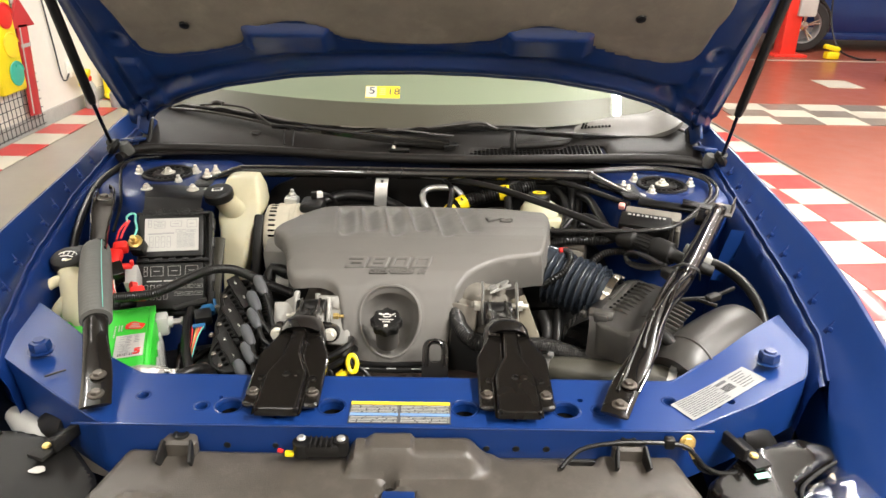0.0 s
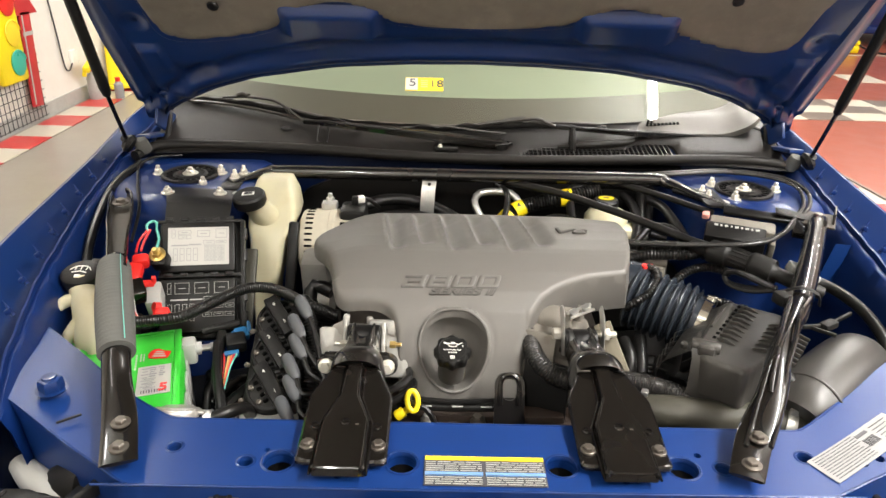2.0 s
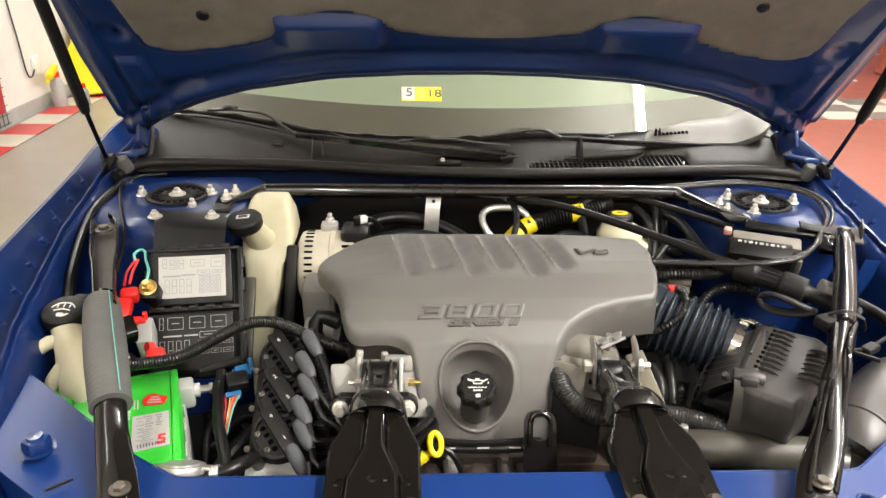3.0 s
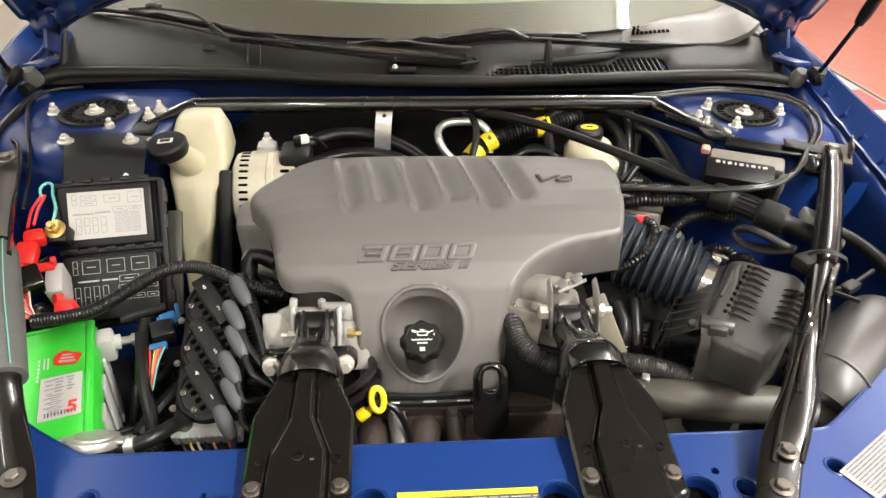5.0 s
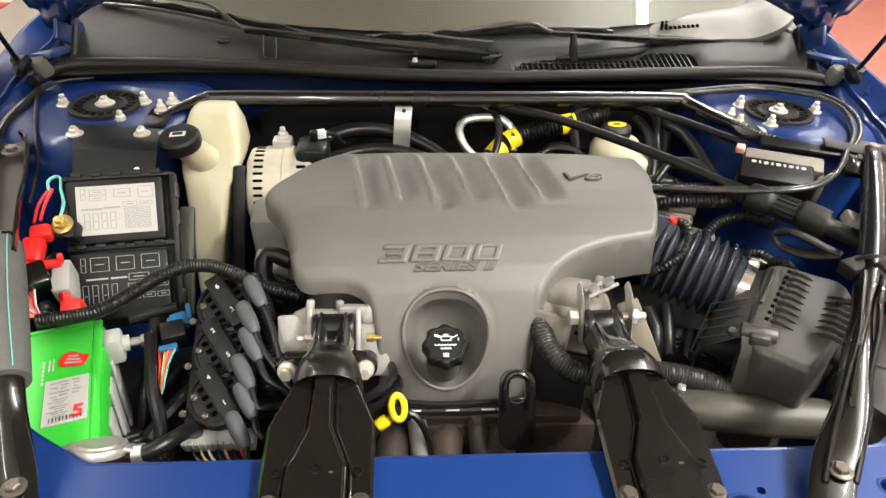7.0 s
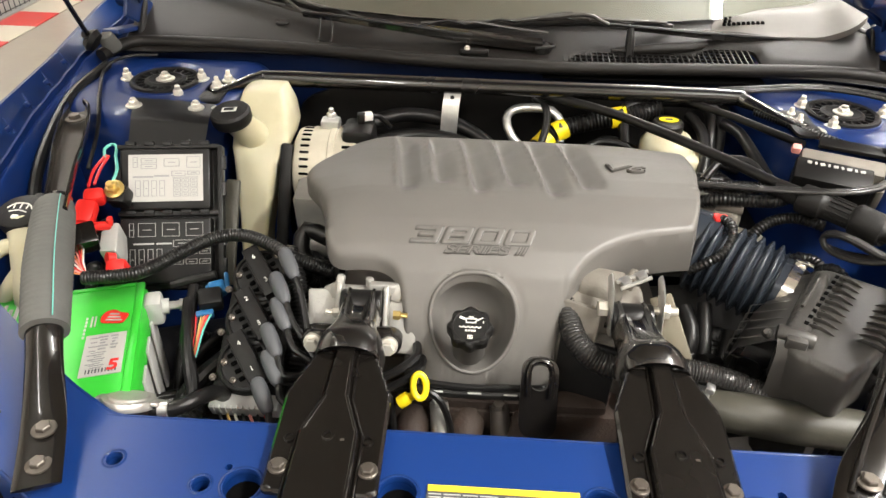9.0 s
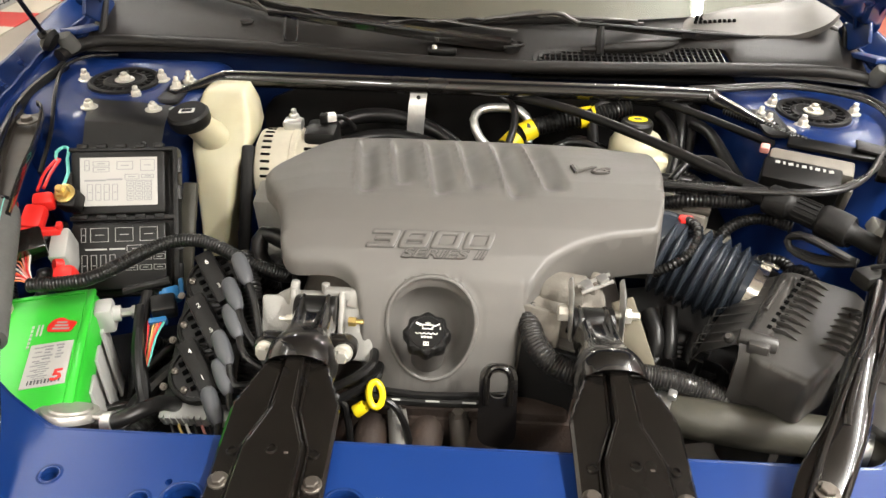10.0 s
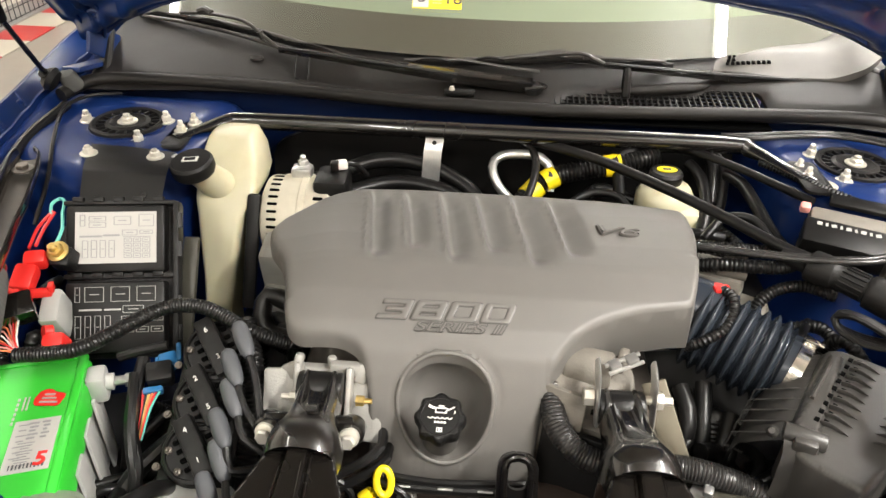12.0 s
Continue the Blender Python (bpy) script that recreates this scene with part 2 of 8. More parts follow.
def lathe(profile, m=None, n=24):
    bm = bmesh.new()
    rings = []
    for r, z in profile:
        if r < 1e-6:
            rings.append([bm.verts.new((0, 0, z))])
        else:
            rings.append([bm.verts.new((r * math.cos(2 * math.pi * i / n), r * math.sin(2 * math.pi * i / n), z)) for i in range(n)])
    for a, b in zip(rings, rings[1:]):
        for i in range(n):
            j = (i + 1) % n
            if len(a) == 1 and len(b) > 1:
                bm.faces.new((a[0], b[i], b[j]))
            elif len(b) == 1 and len(a) > 1:
                bm.faces.new((a[i], a[j], b[0]))
            elif len(a) > 1:
                bm.faces.new((a[i], a[j], b[j], b[i]))
    if m is not None:
        bmesh.ops.transform(bm, matrix=m, verts=bm.verts)
    bmesh.ops.recalc_face_normals(bm, faces=bm.faces)
    return bm


def curve_points(pts, step):
    """Catmull-Rom points through pts, about step apart."""
    p = [np.array(q, float) for q in pts]
    if len(p) == 2:
        k = max(2, int(np.linalg.norm(p[1] - p[0]) / step))
        return [p[0] + (p[1] - p[0]) * i / k for i in range(k + 1)]
    p = [2 * p[0] - p[1]] + p + [2 * p[-1] - p[-2]]
    out = []
    for a, b, c, d in zip(p, p[1:], p[2:], p[3:]):
        k = max(2, int(np.linalg.norm(c - b) / step))
        for i in range(k):
            t = i / k
            out.append(0.5 * (2 * b + (c - a) * t + (2 * a - 5 * b + 4 * c - d) * t * t + (3 * b - a - 3 * c + d) * t ** 3))
    out.append(p[-2])
    return out


def tube(pts, r, n=10, step=0.012, rib=0.0, pitch=0.006, up=None):
    """A tube through pts. r: a radius, or (across, up) for each point of pts; rib: height of corrugations of that pitch."""
    many = isinstance(r, (list, tuple))
    if rib:
        step = pitch / (8 if rib > 0.005 else 4)
    rows = [(*p, *(r[i] if many else (r, r))) for i, p in enumerate(pts)]
    cs = curve_points(rows, step)
    c = [Vector(q[:3]) for q in cs]
    bm = bmesh.new()
    rings, u = [], None
    run = 0.0
    for i, q in enumerate(c):
        t = (c[min(i + 1, len(c) - 1)] - c[max(i - 1, 0)]).normalized()
        if up is not None:
            u = Vector(up)
        elif u is None:
            u = Vector((0, 0, 1)) if abs(t.z) < 0.9 else Vector((1, 0, 0))
        u = (u - t * u.dot(t)).normalized()
        s = t.cross(u)
        if i:
            run += (q - c[i - 1]).length
        g = rib * (0.5 - 0.5 * math.cos(2 * math.pi * run / pitch)) ** (0.7 if rib > 0.005 else 1.0) if rib else 0
        ra, rb = cs[i][3] + g, cs[i][4] + g
        rings.append([bm.verts.new(q + s * ra * math.cos(2 * math.pi * k / n) + u * rb * math.sin(2 * math.pi * k / n)) for k in range(n)])
    for a, b in zip(rings, rings[1:]):
        for k in range(n):
            bm.faces.new((a[k], a[(k + 1) % n], b[(k + 1) % n], b[k]))
    bm.faces.new(rings[0][::-1]), bm.faces.new(rings[-1])
    bmesh.ops.recalc_face_normals(bm, faces=bm.faces)
    return bm


def rounded(pts, r, n=5):
    """A closed outline with its corners rounded by about r."""
    out, k = [], len(pts)
    p = [np.array(q, float) for q in pts]
    for i in range(k):
        a, b, c = p[i - 1], p[i], p[(i + 1) % k]
        ra = min(r, 0.45 * np.linalg.norm(a - b))
        rc = min(r, 0.45 * np.linalg.norm(c - b))
        s, e = b + (a - b) / np.linalg.norm(a - b) * ra, b + (c - b) / np.linalg.norm(c - b) * rc
        for j in range(n + 1):
            t = j / n
            out.append((1 - t) ** 2 * s + 2 * t * (1 - t) * b + t * t * e)
    return [tuple(q) for q in out]


def disc(x, y, r, n=24):
    return [(x + r * math.cos(2 * math.pi * i / n), y + r * math.sin(2 * math.pi * i / n)) for i in range(n)]


def sheet(outline, f, res=0.006, holes=(), drop=0.01, m=None, floor_z=None):
    """A shell over a closed outline: z = f(x, y, d), d being the distance from the rim, with a skirt that hangs down by drop."""
    loops = [np.array(o, float) for o in (outline, *holes)]
    lo, hi = loops[0].min(0) - res, loops[0].max(0) + res
    nx, ny = int((hi[0] - lo[0]) / res) + 2, int((hi[1] - lo[1]) / res) + 2
    gx, gy = lo[0] + res * np.arange(nx), lo[1] + res * np.arange(ny)

    def inside(px, py):
        odd = np.zeros(px.shape, bool)
        for o in loops:
            a, b = o, np.roll(o, -1, 0)
            for (x1, y1), (x2, y2) in zip(a, b):
                if y1 != y2:
                    odd ^= ((y1 > py) != (y2 > py)) & (px < (x2 - x1) * (py - y1) / (y2 - y1) + x1)
        return odd

    cx, cy = np.meshgrid(gx[:-1] + res / 2, gy[:-1] + res / 2, indexing="ij")
    keep = inside(cx, cy)
    count = np.zeros((nx, ny), int)
    for dx in (0, 1):
        for dy in (0, 1):
            count[dx:nx - 1 + dx, dy:ny - 1 + dy] += keep
    ids = np.argwhere(count > 0)
    P = np.stack([gx[ids[:, 0]], gy[ids[:, 1]]], 1)
    best, near = np.full(len(P), 1e9), P.copy()
    for o in loops:
        for a, b in zip(o, np.roll(o, -1, 0)):
            ab = b - a
            L = ab @ ab
            if L < 1e-14:
                continue
            t = np.clip(((P - a) @ ab) / L, 0, 1)[:, None]
            q = a + t * ab
            d = np.hypot(*(P - q).T)
            w = d < best
            best[w], near[w] = d[w], q[w]
    rim = count[ids[:, 0], ids[:, 1]] < 4
    P[rim], best[rim] = near[rim], 0
    bm = bmesh.new()
    table = {}
    for (i, j), (x, y), d in zip(ids, P, best):
        table[i, j] = bm.verts.new((x, y, f(x, y, d)))
    for i, j in np.argwhere(keep):
        bm.faces.new((table[i, j], table[i + 1, j], table[i + 1, j + 1], table[i, j + 1]))
    if drop or floor_z is not None:
        edges = [e for e in bm.edges if len(e.link_faces) == 1]
        made = bmesh.ops.extrude_edge_only(bm, edges=edges)["geom"]
        for v in made:
            if isinstance(v, bmesh.types.BMVert):
                v.co.z = floor_z if floor_z is not None else v.co.z - drop
    bmesh.ops.recalc_face_normals(bm, faces=bm.faces)
    if m is not None:
        bmesh.ops.transform(bm, matrix=m, verts=bm.verts)
    return bm


def fillet(d, r):
    return 0.0 if d >= r else r - math.sqrt(max(0.0, r * r - (r - d) ** 2))


def bump_at(x, y, cx, cy, rx, ry):
    q = ((x - cx) / rx) ** 2 + ((y - cy) / ry) ** 2
    return math.exp(-q)


def ramp(v, a, b):
    t = min(1.0, max(0.0, (v - a) / (b - a)))
    return t * t * (3 - 2 * t)


def along(v, xs, ys):
    return float(np.interp(v, xs, ys))


def loft(rows):
    """A skin over rows of points, all of one length."""
    bm = bmesh.new()
    grid = [[bm.verts.new(p) for p in r] for r in rows]
    for a, b in zip(grid, grid[1:]):
        for i in range(len(a) - 1):
            bm.faces.new((a[i], a[i + 1], b[i + 1], b[i]))
    bmesh.ops.recalc_face_normals(bm, faces=bm.faces)
    return bm


def join(*bms):
    """One bmesh out of several."""
    out = bmesh.new()
    for b in bms:
        me = bpy.data.meshes.new("joined")
        b.to_mesh(me)
        b.free()
        out.from_mesh(me)
        bpy.data.meshes.remove(me)
    return out


def moved(bm, m):
    bmesh.ops.transform(bm, matrix=m, verts=bm.verts)
    return bm


def link_mesh(name, bm, material, angle=35):
    me = bpy.data.meshes.new(name)
    bm.to_mesh(me)
    bm.free()
    me.materials.append(material)
    for p in me.polygons:
        p.use_smooth = True
    me.set_sharp_from_angle(angle=radians(angle))
    return new(name, me)


def thing(name, label, category, group="", kind="", at=(0, 0, 0)):
    ob = new(name)
    ob.empty_display_size = 0.02
    ob.location = at
    return tagged(ob, label, category, group, kind)


def part(name, bm, material, parent, label="", angle=35):
    ob = link_mesh(name, bm, material, angle)
    if parent is not None:
        ob.parent = parent
        ob.matrix_parent_inverse = Matrix.Translation(-parent.location)
    return tagged(ob, label) if label else ob


def solo(name, bm, material, label, category, group="", kind="", angle=35):
    return tagged(link_mesh(name, bm, material, angle), label, category, group, kind)


def letters(text, size, depth, m, shear=0.0, offset=0.0):
    """Raised letters in the built-in font as a bmesh, centred at the pose m."""
    cu = bpy.data.curves.new("letters", "FONT")
    cu.body, cu.size, cu.extrude, cu.align_x, cu.align_y, cu.shear, cu.offset = text, size, depth, "CENTER", "CENTER", shear, offset
    ob = bpy.data.objects.new("letters", cu)
    me = ob.to_mesh()
    bm = bmesh.new()
    bm.from_mesh(me)
    ob.to_mesh_clear()
    bpy.data.objects.remove(ob)
    bpy.data.curves.remove(cu)
    return moved(bm, m)


def bolt(c, r=0.008, h=0.007, washer=0.0, tilt=(0, 0, 0), stud=0.0):
    """A hexagon bolt head or nut on a washer, with a stud end if wanted."""
    bms = []
    if washer:
        bms.append(lathe([(0, 0), (washer, 0), (washer, 0.0018), (washer * 0.9, 0.0025), (0, 0.0025)], n=20))
    bms.append(lathe([(0, 0.002), (r, 0.002), (r, h * 0.85), (r * 0.85, h), (0, h)], n=6))
    if stud:
        bms.append(lathe([(0, h), (r * 0.55, h), (r * 0.55, h + stud * 0.8), (r * 0.4, h + stud), (0, h + stud)], n=10))
    return moved(join(*bms), pose(*c, *tilt))


# the workshop
ROOM = (-2.9, 9.0, -4.5, 12.5)
floor_ob = tagged(link_mesh("floor", box(((ROOM[0] + ROOM[1]) / 2, (ROOM[2] + ROOM[3]) / 2, -0.05), (ROOM[1] - ROOM[0], ROOM[3] - ROOM[2], 0.1)), GREY_FLOOR), "grey epoxy-coated concrete workshop floor", "floor", kind="structure")
red_zone = tagged(link_mesh("floor_red_zone", loft([[(2.435 - 0.0855 * (min(y, 4.8) - 2.8), y, 0.002), (8.99, y, 0.002)] for y in (-4.45, 0.8, 2.8, 4.8, 8.0, 12.45)]), RED_FLOOR), "brick-red coated part of the workshop floor", "floor", kind="structure")
for nm, c, s in (("wall_west", (-2.95, 4.0, 1.75), (0.1, 17.2, 3.5)), ("wall_east", (9.05, 4.0, 1.75), (0.1, 17.2, 3.5)),
                 ("wall_north", (3.05, 12.55, 1.75), (11.9, 0.1, 3.5)), ("wall_south", (3.05, -4.55, 1.75), (11.9, 0.1, 3.5))):
    tagged(link_mesh(nm, box(c, s), WALL), "white-painted workshop wall", "wall", kind="structure")
tagged(link_mesh("ceiling", box((3.05, 4.0, CEILING + 0.05), (12.1, 17.2, 0.1)), CEIL), "pale workshop ceiling", "ceiling", kind="structure")
tagged(link_mesh("baseboard", box((-2.893, 4.0, 0.05), (0.014, 17.0, 0.1)), PALE_GREY), "pale rubber baseboard along the white wall", "baseboard", kind="structure")


def tube_lamp(x, y, share):
    lamp = thing("ceiling_lamp", "white twin-tube fluorescent ceiling lamp", "ceiling lamp", "ceiling lamps", at=(x, y, CEILING))
    part("housing", box((x, y, CEILING - 0.40), (0.07, 2.44, 0.05), 0.012), WHITE, lamp)
    for dx in (-0.02, 0.02):
        part("tube", cyl((x + dx, y - 1.18, CEILING - 0.455), (x + dx, y + 1.18, CEILING - 0.455), 0.018, n=10), TUBE_LIGHT, lamp)
    light = bpy.data.lights.new("tube_light", "AREA")
    light.shape, light.size, light.size_y, light.energy, light.color = "RECTANGLE", 0.06, 2.3, TUBE_POWER * share, (1.0, 0.965, 0.92)
    new("tube_light", light).matrix_world = pose(x, y, CEILING - 0.48)
    glow = bpy.data.lights.new("tube_light", "AREA")
    glow.shape, glow.size, glow.size_y, glow.energy, glow.color = "RECTANGLE", 0.1, 2.3, UPWARD * share, (1.0, 0.965, 0.92)
    new("tube_light", glow).matrix_world = pose(x, y, CEILING - 0.36, 180, 0, 0)
    for dy in (-0.9, 0.9):
        part("hanger", cyl((x, y + dy, CEILING - 0.375), (x, y + dy, CEILING), 0.006, n=6), WHITE, lamp)


for x, y, share in LAMP_ROWS:
    tube_lamp(x, y, share)

# strips of floor tiles
tile_mesh = {}


def floor_tile(x, y, w, l, material, turn=0.0):
    key = (round(w, 3), round(l, 3), material.name)
    if key not in tile_mesh:
        ob = link_mesh("tile", box((0, 0, 0.003), (w - 0.003, l - 0.003, 0.006), 0.0012, seg=1), material)
        tile_mesh[key] = ob.data
    else:
        ob = new("tile", tile_mesh[key])
    ob.matrix_basis = pose(x, y, 0.002, 0, 0, turn)
    ob.parent = floor_ob


for j in range(-2, 12):
    floor_tile(-2.725, 3.60 - 0.139 + 0.2775 * j, 0.25, 0.2775, (TILE_WHITE, TILE_RED)[j % 2])
for j in range(-8, 8):
    yc = 2.8145 + 0.261 * j
    for i in range(3):
        floor_tile(2.2465 - 0.287 * i - 0.085 * (yc - 2.684), yc - 0.012 * i, 0.287, 0.261, (TILE_RED, TILE_WHITE)[(i + j) % 2], 4.8)
tagged(link_mesh("trim", box((2.42, 2.8, 0.005), (0.022, 4.1, 0.004), 0, (0, 0, 4.9)), TILE_DARK), "grey grout line beside the red tiles", "floor line", kind="structure")
for r in range(3):
    for i in range(16):
        floor_tile(2.62 + 0.36 * i + 0.05 * r, 4.95 + 0.25 * r + 0.02 * i * 0, 0.36, 0.25, (TILE_WHITE, TILE_DARK)[(i + r) % 2])
for x, y in ((4.15, 6.6), (5.0, 6.6), (6.4, 6.6)):
    floor_tile(x, y, 0.36, 0.4, TILE_WHITE)
tagged(link_mesh("trim", box((5.5, 8.12, 0.006), (3.6, 0.05, 0.004)), TILE_WHITE), "pale painted line on the red floor", "floor line", kind="structure")

# the car's body
car = thing("car_body", "dark blue car with its hood raised, parked on the grey floor", "car", at=(0, 0, 0))

FEN_Y = [-0.45, 0.08, 0.26, 0.43, 0.77, 0.96, 1.3, 1.8]
FEN_Z = [0.66, 0.80, 0.83, 0.85, 0.875, 0.91, 0.93, 0.94]
FEN_XR = [0.62, 0.712, 0.735, 0.75, 0.76, 0.742, 0.75, 0.77]
FEN_XL = [0.64, 0.742, 0.752, 0.757, 0.772, 0.768, 0.775, 0.79]
RID_Y = [-0.1, 0.07, 0.142, 0.30, 0.55, 0.76, 1.0]
RID_XR = [0.57, 0.618, 0.641, 0.652, 0.668, 0.684, 0.70]
RID_XL = [0.56, 0.60, 0.625, 0.66, 0.70, 0.715, 0.72]
RID_Z = [0.76, 0.785, 0.80, 0.83, 0.86, 0.885, 0.90]


def fender(side):
    xs = FEN_XR if side > 0 else FEN_XL
    rid = RID_XR if side > 0 else RID_XL
    prof = [(-1.0, -0.20), (-0.96, -0.080), (-0.86, -0.066), (-0.55, -0.044), (-0.25, -0.021), (-0.07, -0.005), (0, 0), (0.006, -0.0005), (0.012, -0.005), (0.022, -0.020),
            (0.036, -0.058), (0.05, -0.12), (0.06, -0.22), (0.062, -0.36), (0.05, -0.5)]
    rows = []
    for k in range(46):
        y = -0.45 + 2.25 * k / 45
        x, z = along(y, FEN_Y, xs), along(y, FEN_Y, FEN_Z)
        g = min(0.10, max(0.035, x - along(y, RID_Y, rid) - 0.004)) if y > -0.1 else 0.10
        rows.append([(side * (x + (a * g if a < 0 else a)), y, z + b) for a, b in prof])
    return loft(rows)


def apron(side):
    xs = RID_XR if side > 0 else RID_XL
    rows = []
    for k in range(90):
        y = 0.05 + 0.95 * k / 89
        x, z = along(y, RID_Y, xs), along(y, RID_Y, RID_Z)
        j = 0.0007 * math.sin(y * 95) + 0.0022 * noise.noise((y * 24, side, 0))
        rows.append([(side * (x + a), y, z + b) for a, b in ((-0.05, -0.5), (-0.04, -0.12), (-0.026, -0.03), (-0.016, -0.008), (-0.012, -0.005 + j),
                                                           (-0.008, -0.005 + j), (-0.007, 0.004 + j), (-0.004, 0.005 + j), (-0.003, -0.006), (0.006, -0.05), (0.02, -0.085), (0.05, -0.09))])
    return loft(rows)


for side in (1, -1):
    f = part("fender", fender(side), PAINT, car, "glossy blue front fender")
    part("apron", apron(side), PAINT_IN, car, "blue inner fender apron with a folded weld flange")
    xs = RID_XR if side > 0 else RID_XL
    for k in range(9):
        y = 0.16 + 0.07 * k
        x, z = along(y, RID_Y, xs), along(y, RID_Y, RID_Z)
        part("clip", join(box((side * (x + 0.016), y, z + 0.002), (0.010, 0.006, 0.008), 0.0018, (0, side * 30, 10)), cyl((side * (x + 0.012), y + 0.005, z - 0.006), (side * (x + 0.024), y + 0.006, z + 0.016), 0.0042, 0.0008, n=10)), PAINT_IN, car)

# core support: top plate with wings, front flange, holes
def support_z(x, y, d):
    a = abs(x)
    z = 0.757 + 0.022 * ramp(a, 0.38, 0.62) + 0.05 * max(0, y - 0.0) * 0.35
    return z


SUP = rounded([(-0.402, -0.033), (0.382, -0.033), (0.50, 0.020), (0.585, 0.066), (0.634, 0.165), (0.644, 0.225), (0.626, 0.250), (0.50, 0.158), (0.394, 0.082), (-0.388, 0.083),
               (-0.45, 0.119), (-0.511, 0.165), (-0.628, 0.255), (-0.652, 0.225), (-0.618, 0.105), (-0.50, 0.027)], 0.012)
HOLES = [(-0.241, 0.010, 0.0175), (-0.099, 0.011, 0.0175), (0.086, 0.010, 0.0175), (0.227, 0.010, 0.0175), (-0.278, 0.008, 0.0085), (-0.367, 0.030, 0.008),
         (0.274, 0.011, 0.010), (0.378, 0.032, 0.0095), (-0.170, -0.013, 0.005), (-0.258, 0.028, 0.0035), (0.25, 0.032, 0.0045), (0.44, 0.02, 0.006), (0.462, 0.026, 0.006), (0.155, -0.013, 0.0045), (0.51, 0.085, 0.004)]
support = part("core_support", sheet(SUP, support_z, 0.004, [disc(*h) for h in HOLES], drop=0.085), PAINT_FRONT, car, "blue radiator core support with round holes")
inset = []
for a, b, c in zip(SUP[-1:] + SUP[:-1], SUP, SUP[1:] + SUP[:1]):
    t = Vector((c[0] - a[0], c[1] - a[1])).normalized()
    inset.append((b[0] - t.y * 0.0017, b[1] + t.x * 0.0017))
part("lip", tube([(x, y, support_z(x, y, 0) - 0.0017) for x, y in inset + inset[:1]], 0.0021, n=10, step=0.02), PAINT, support)
# a black disc in each hole stands for the shade further down
for x, y, r in HOLES[:8]:
    part("hole_shade_disc", lathe([(r + 0.001, -0.018), (0, -0.018)], pose(x, y, support_z(x, y, 1))), VOID, support)
for x, y, r in HOLES[:8]:
    part("hole_rim", lathe([(r + 0.0035, 0.0002), (r + 0.0015, 0.0008), (r, -0.001), (r - 0.001, -0.004), (r - 0.001, -0.007)], pose(x, y, support_z(x, y, 1)), 32), PAINT, support)
for x, z, r in ((-0.235, 0.724, 0.005), (-0.17, 0.724, 0.0045), (0.115, 0.724, 0.0045), (0.155, 0.724, 0.005), (0.196, 0.724, 0.005), (0.243, 0.724, 0.0045)):
    part("hole", lathe([(r, 0.0), (r - 0.0008, 0.0008), (0, 0.0008)], pose(x, -0.0332, z, 90, 0, 0), 16), BLACK, support)
for side in (1, -1):
    part("square_bolt", join(lathe([(0, 0), (0.017, 0), (0.019, 0.003), (0, 0.004)], pose(side * 0.541, 0.1, 0.783)), cyl((side * 0.541, 0.1, 0.785), (side * 0.541, 0.1, 0.801), 0.0155, 0.0145, n=6, bevel=0.003), lathe([(0, 0), (0.009, 0), (0.008, 0.003), (0, 0.0035)], pose(side * 0.541, 0.1, 0.801), 16)), PAINT, support, "blue-painted bump stop block")
part("slot", box((-0.50, 0.055, 0.7755), (0.028, 0.004, 0.002), 0.0008, (0, 0, 38)), BLACK, support)

part("gusset", loft([[(0.612, 0.468, 0.846), (0.64, 0.47, 0.843)], [(0.600, 0.466, 0.80), (0.630, 0.468, 0.795)], [(0.588, 0.464, 0.74), (0.612, 0.466, 0.735)]]), PAINT, car)

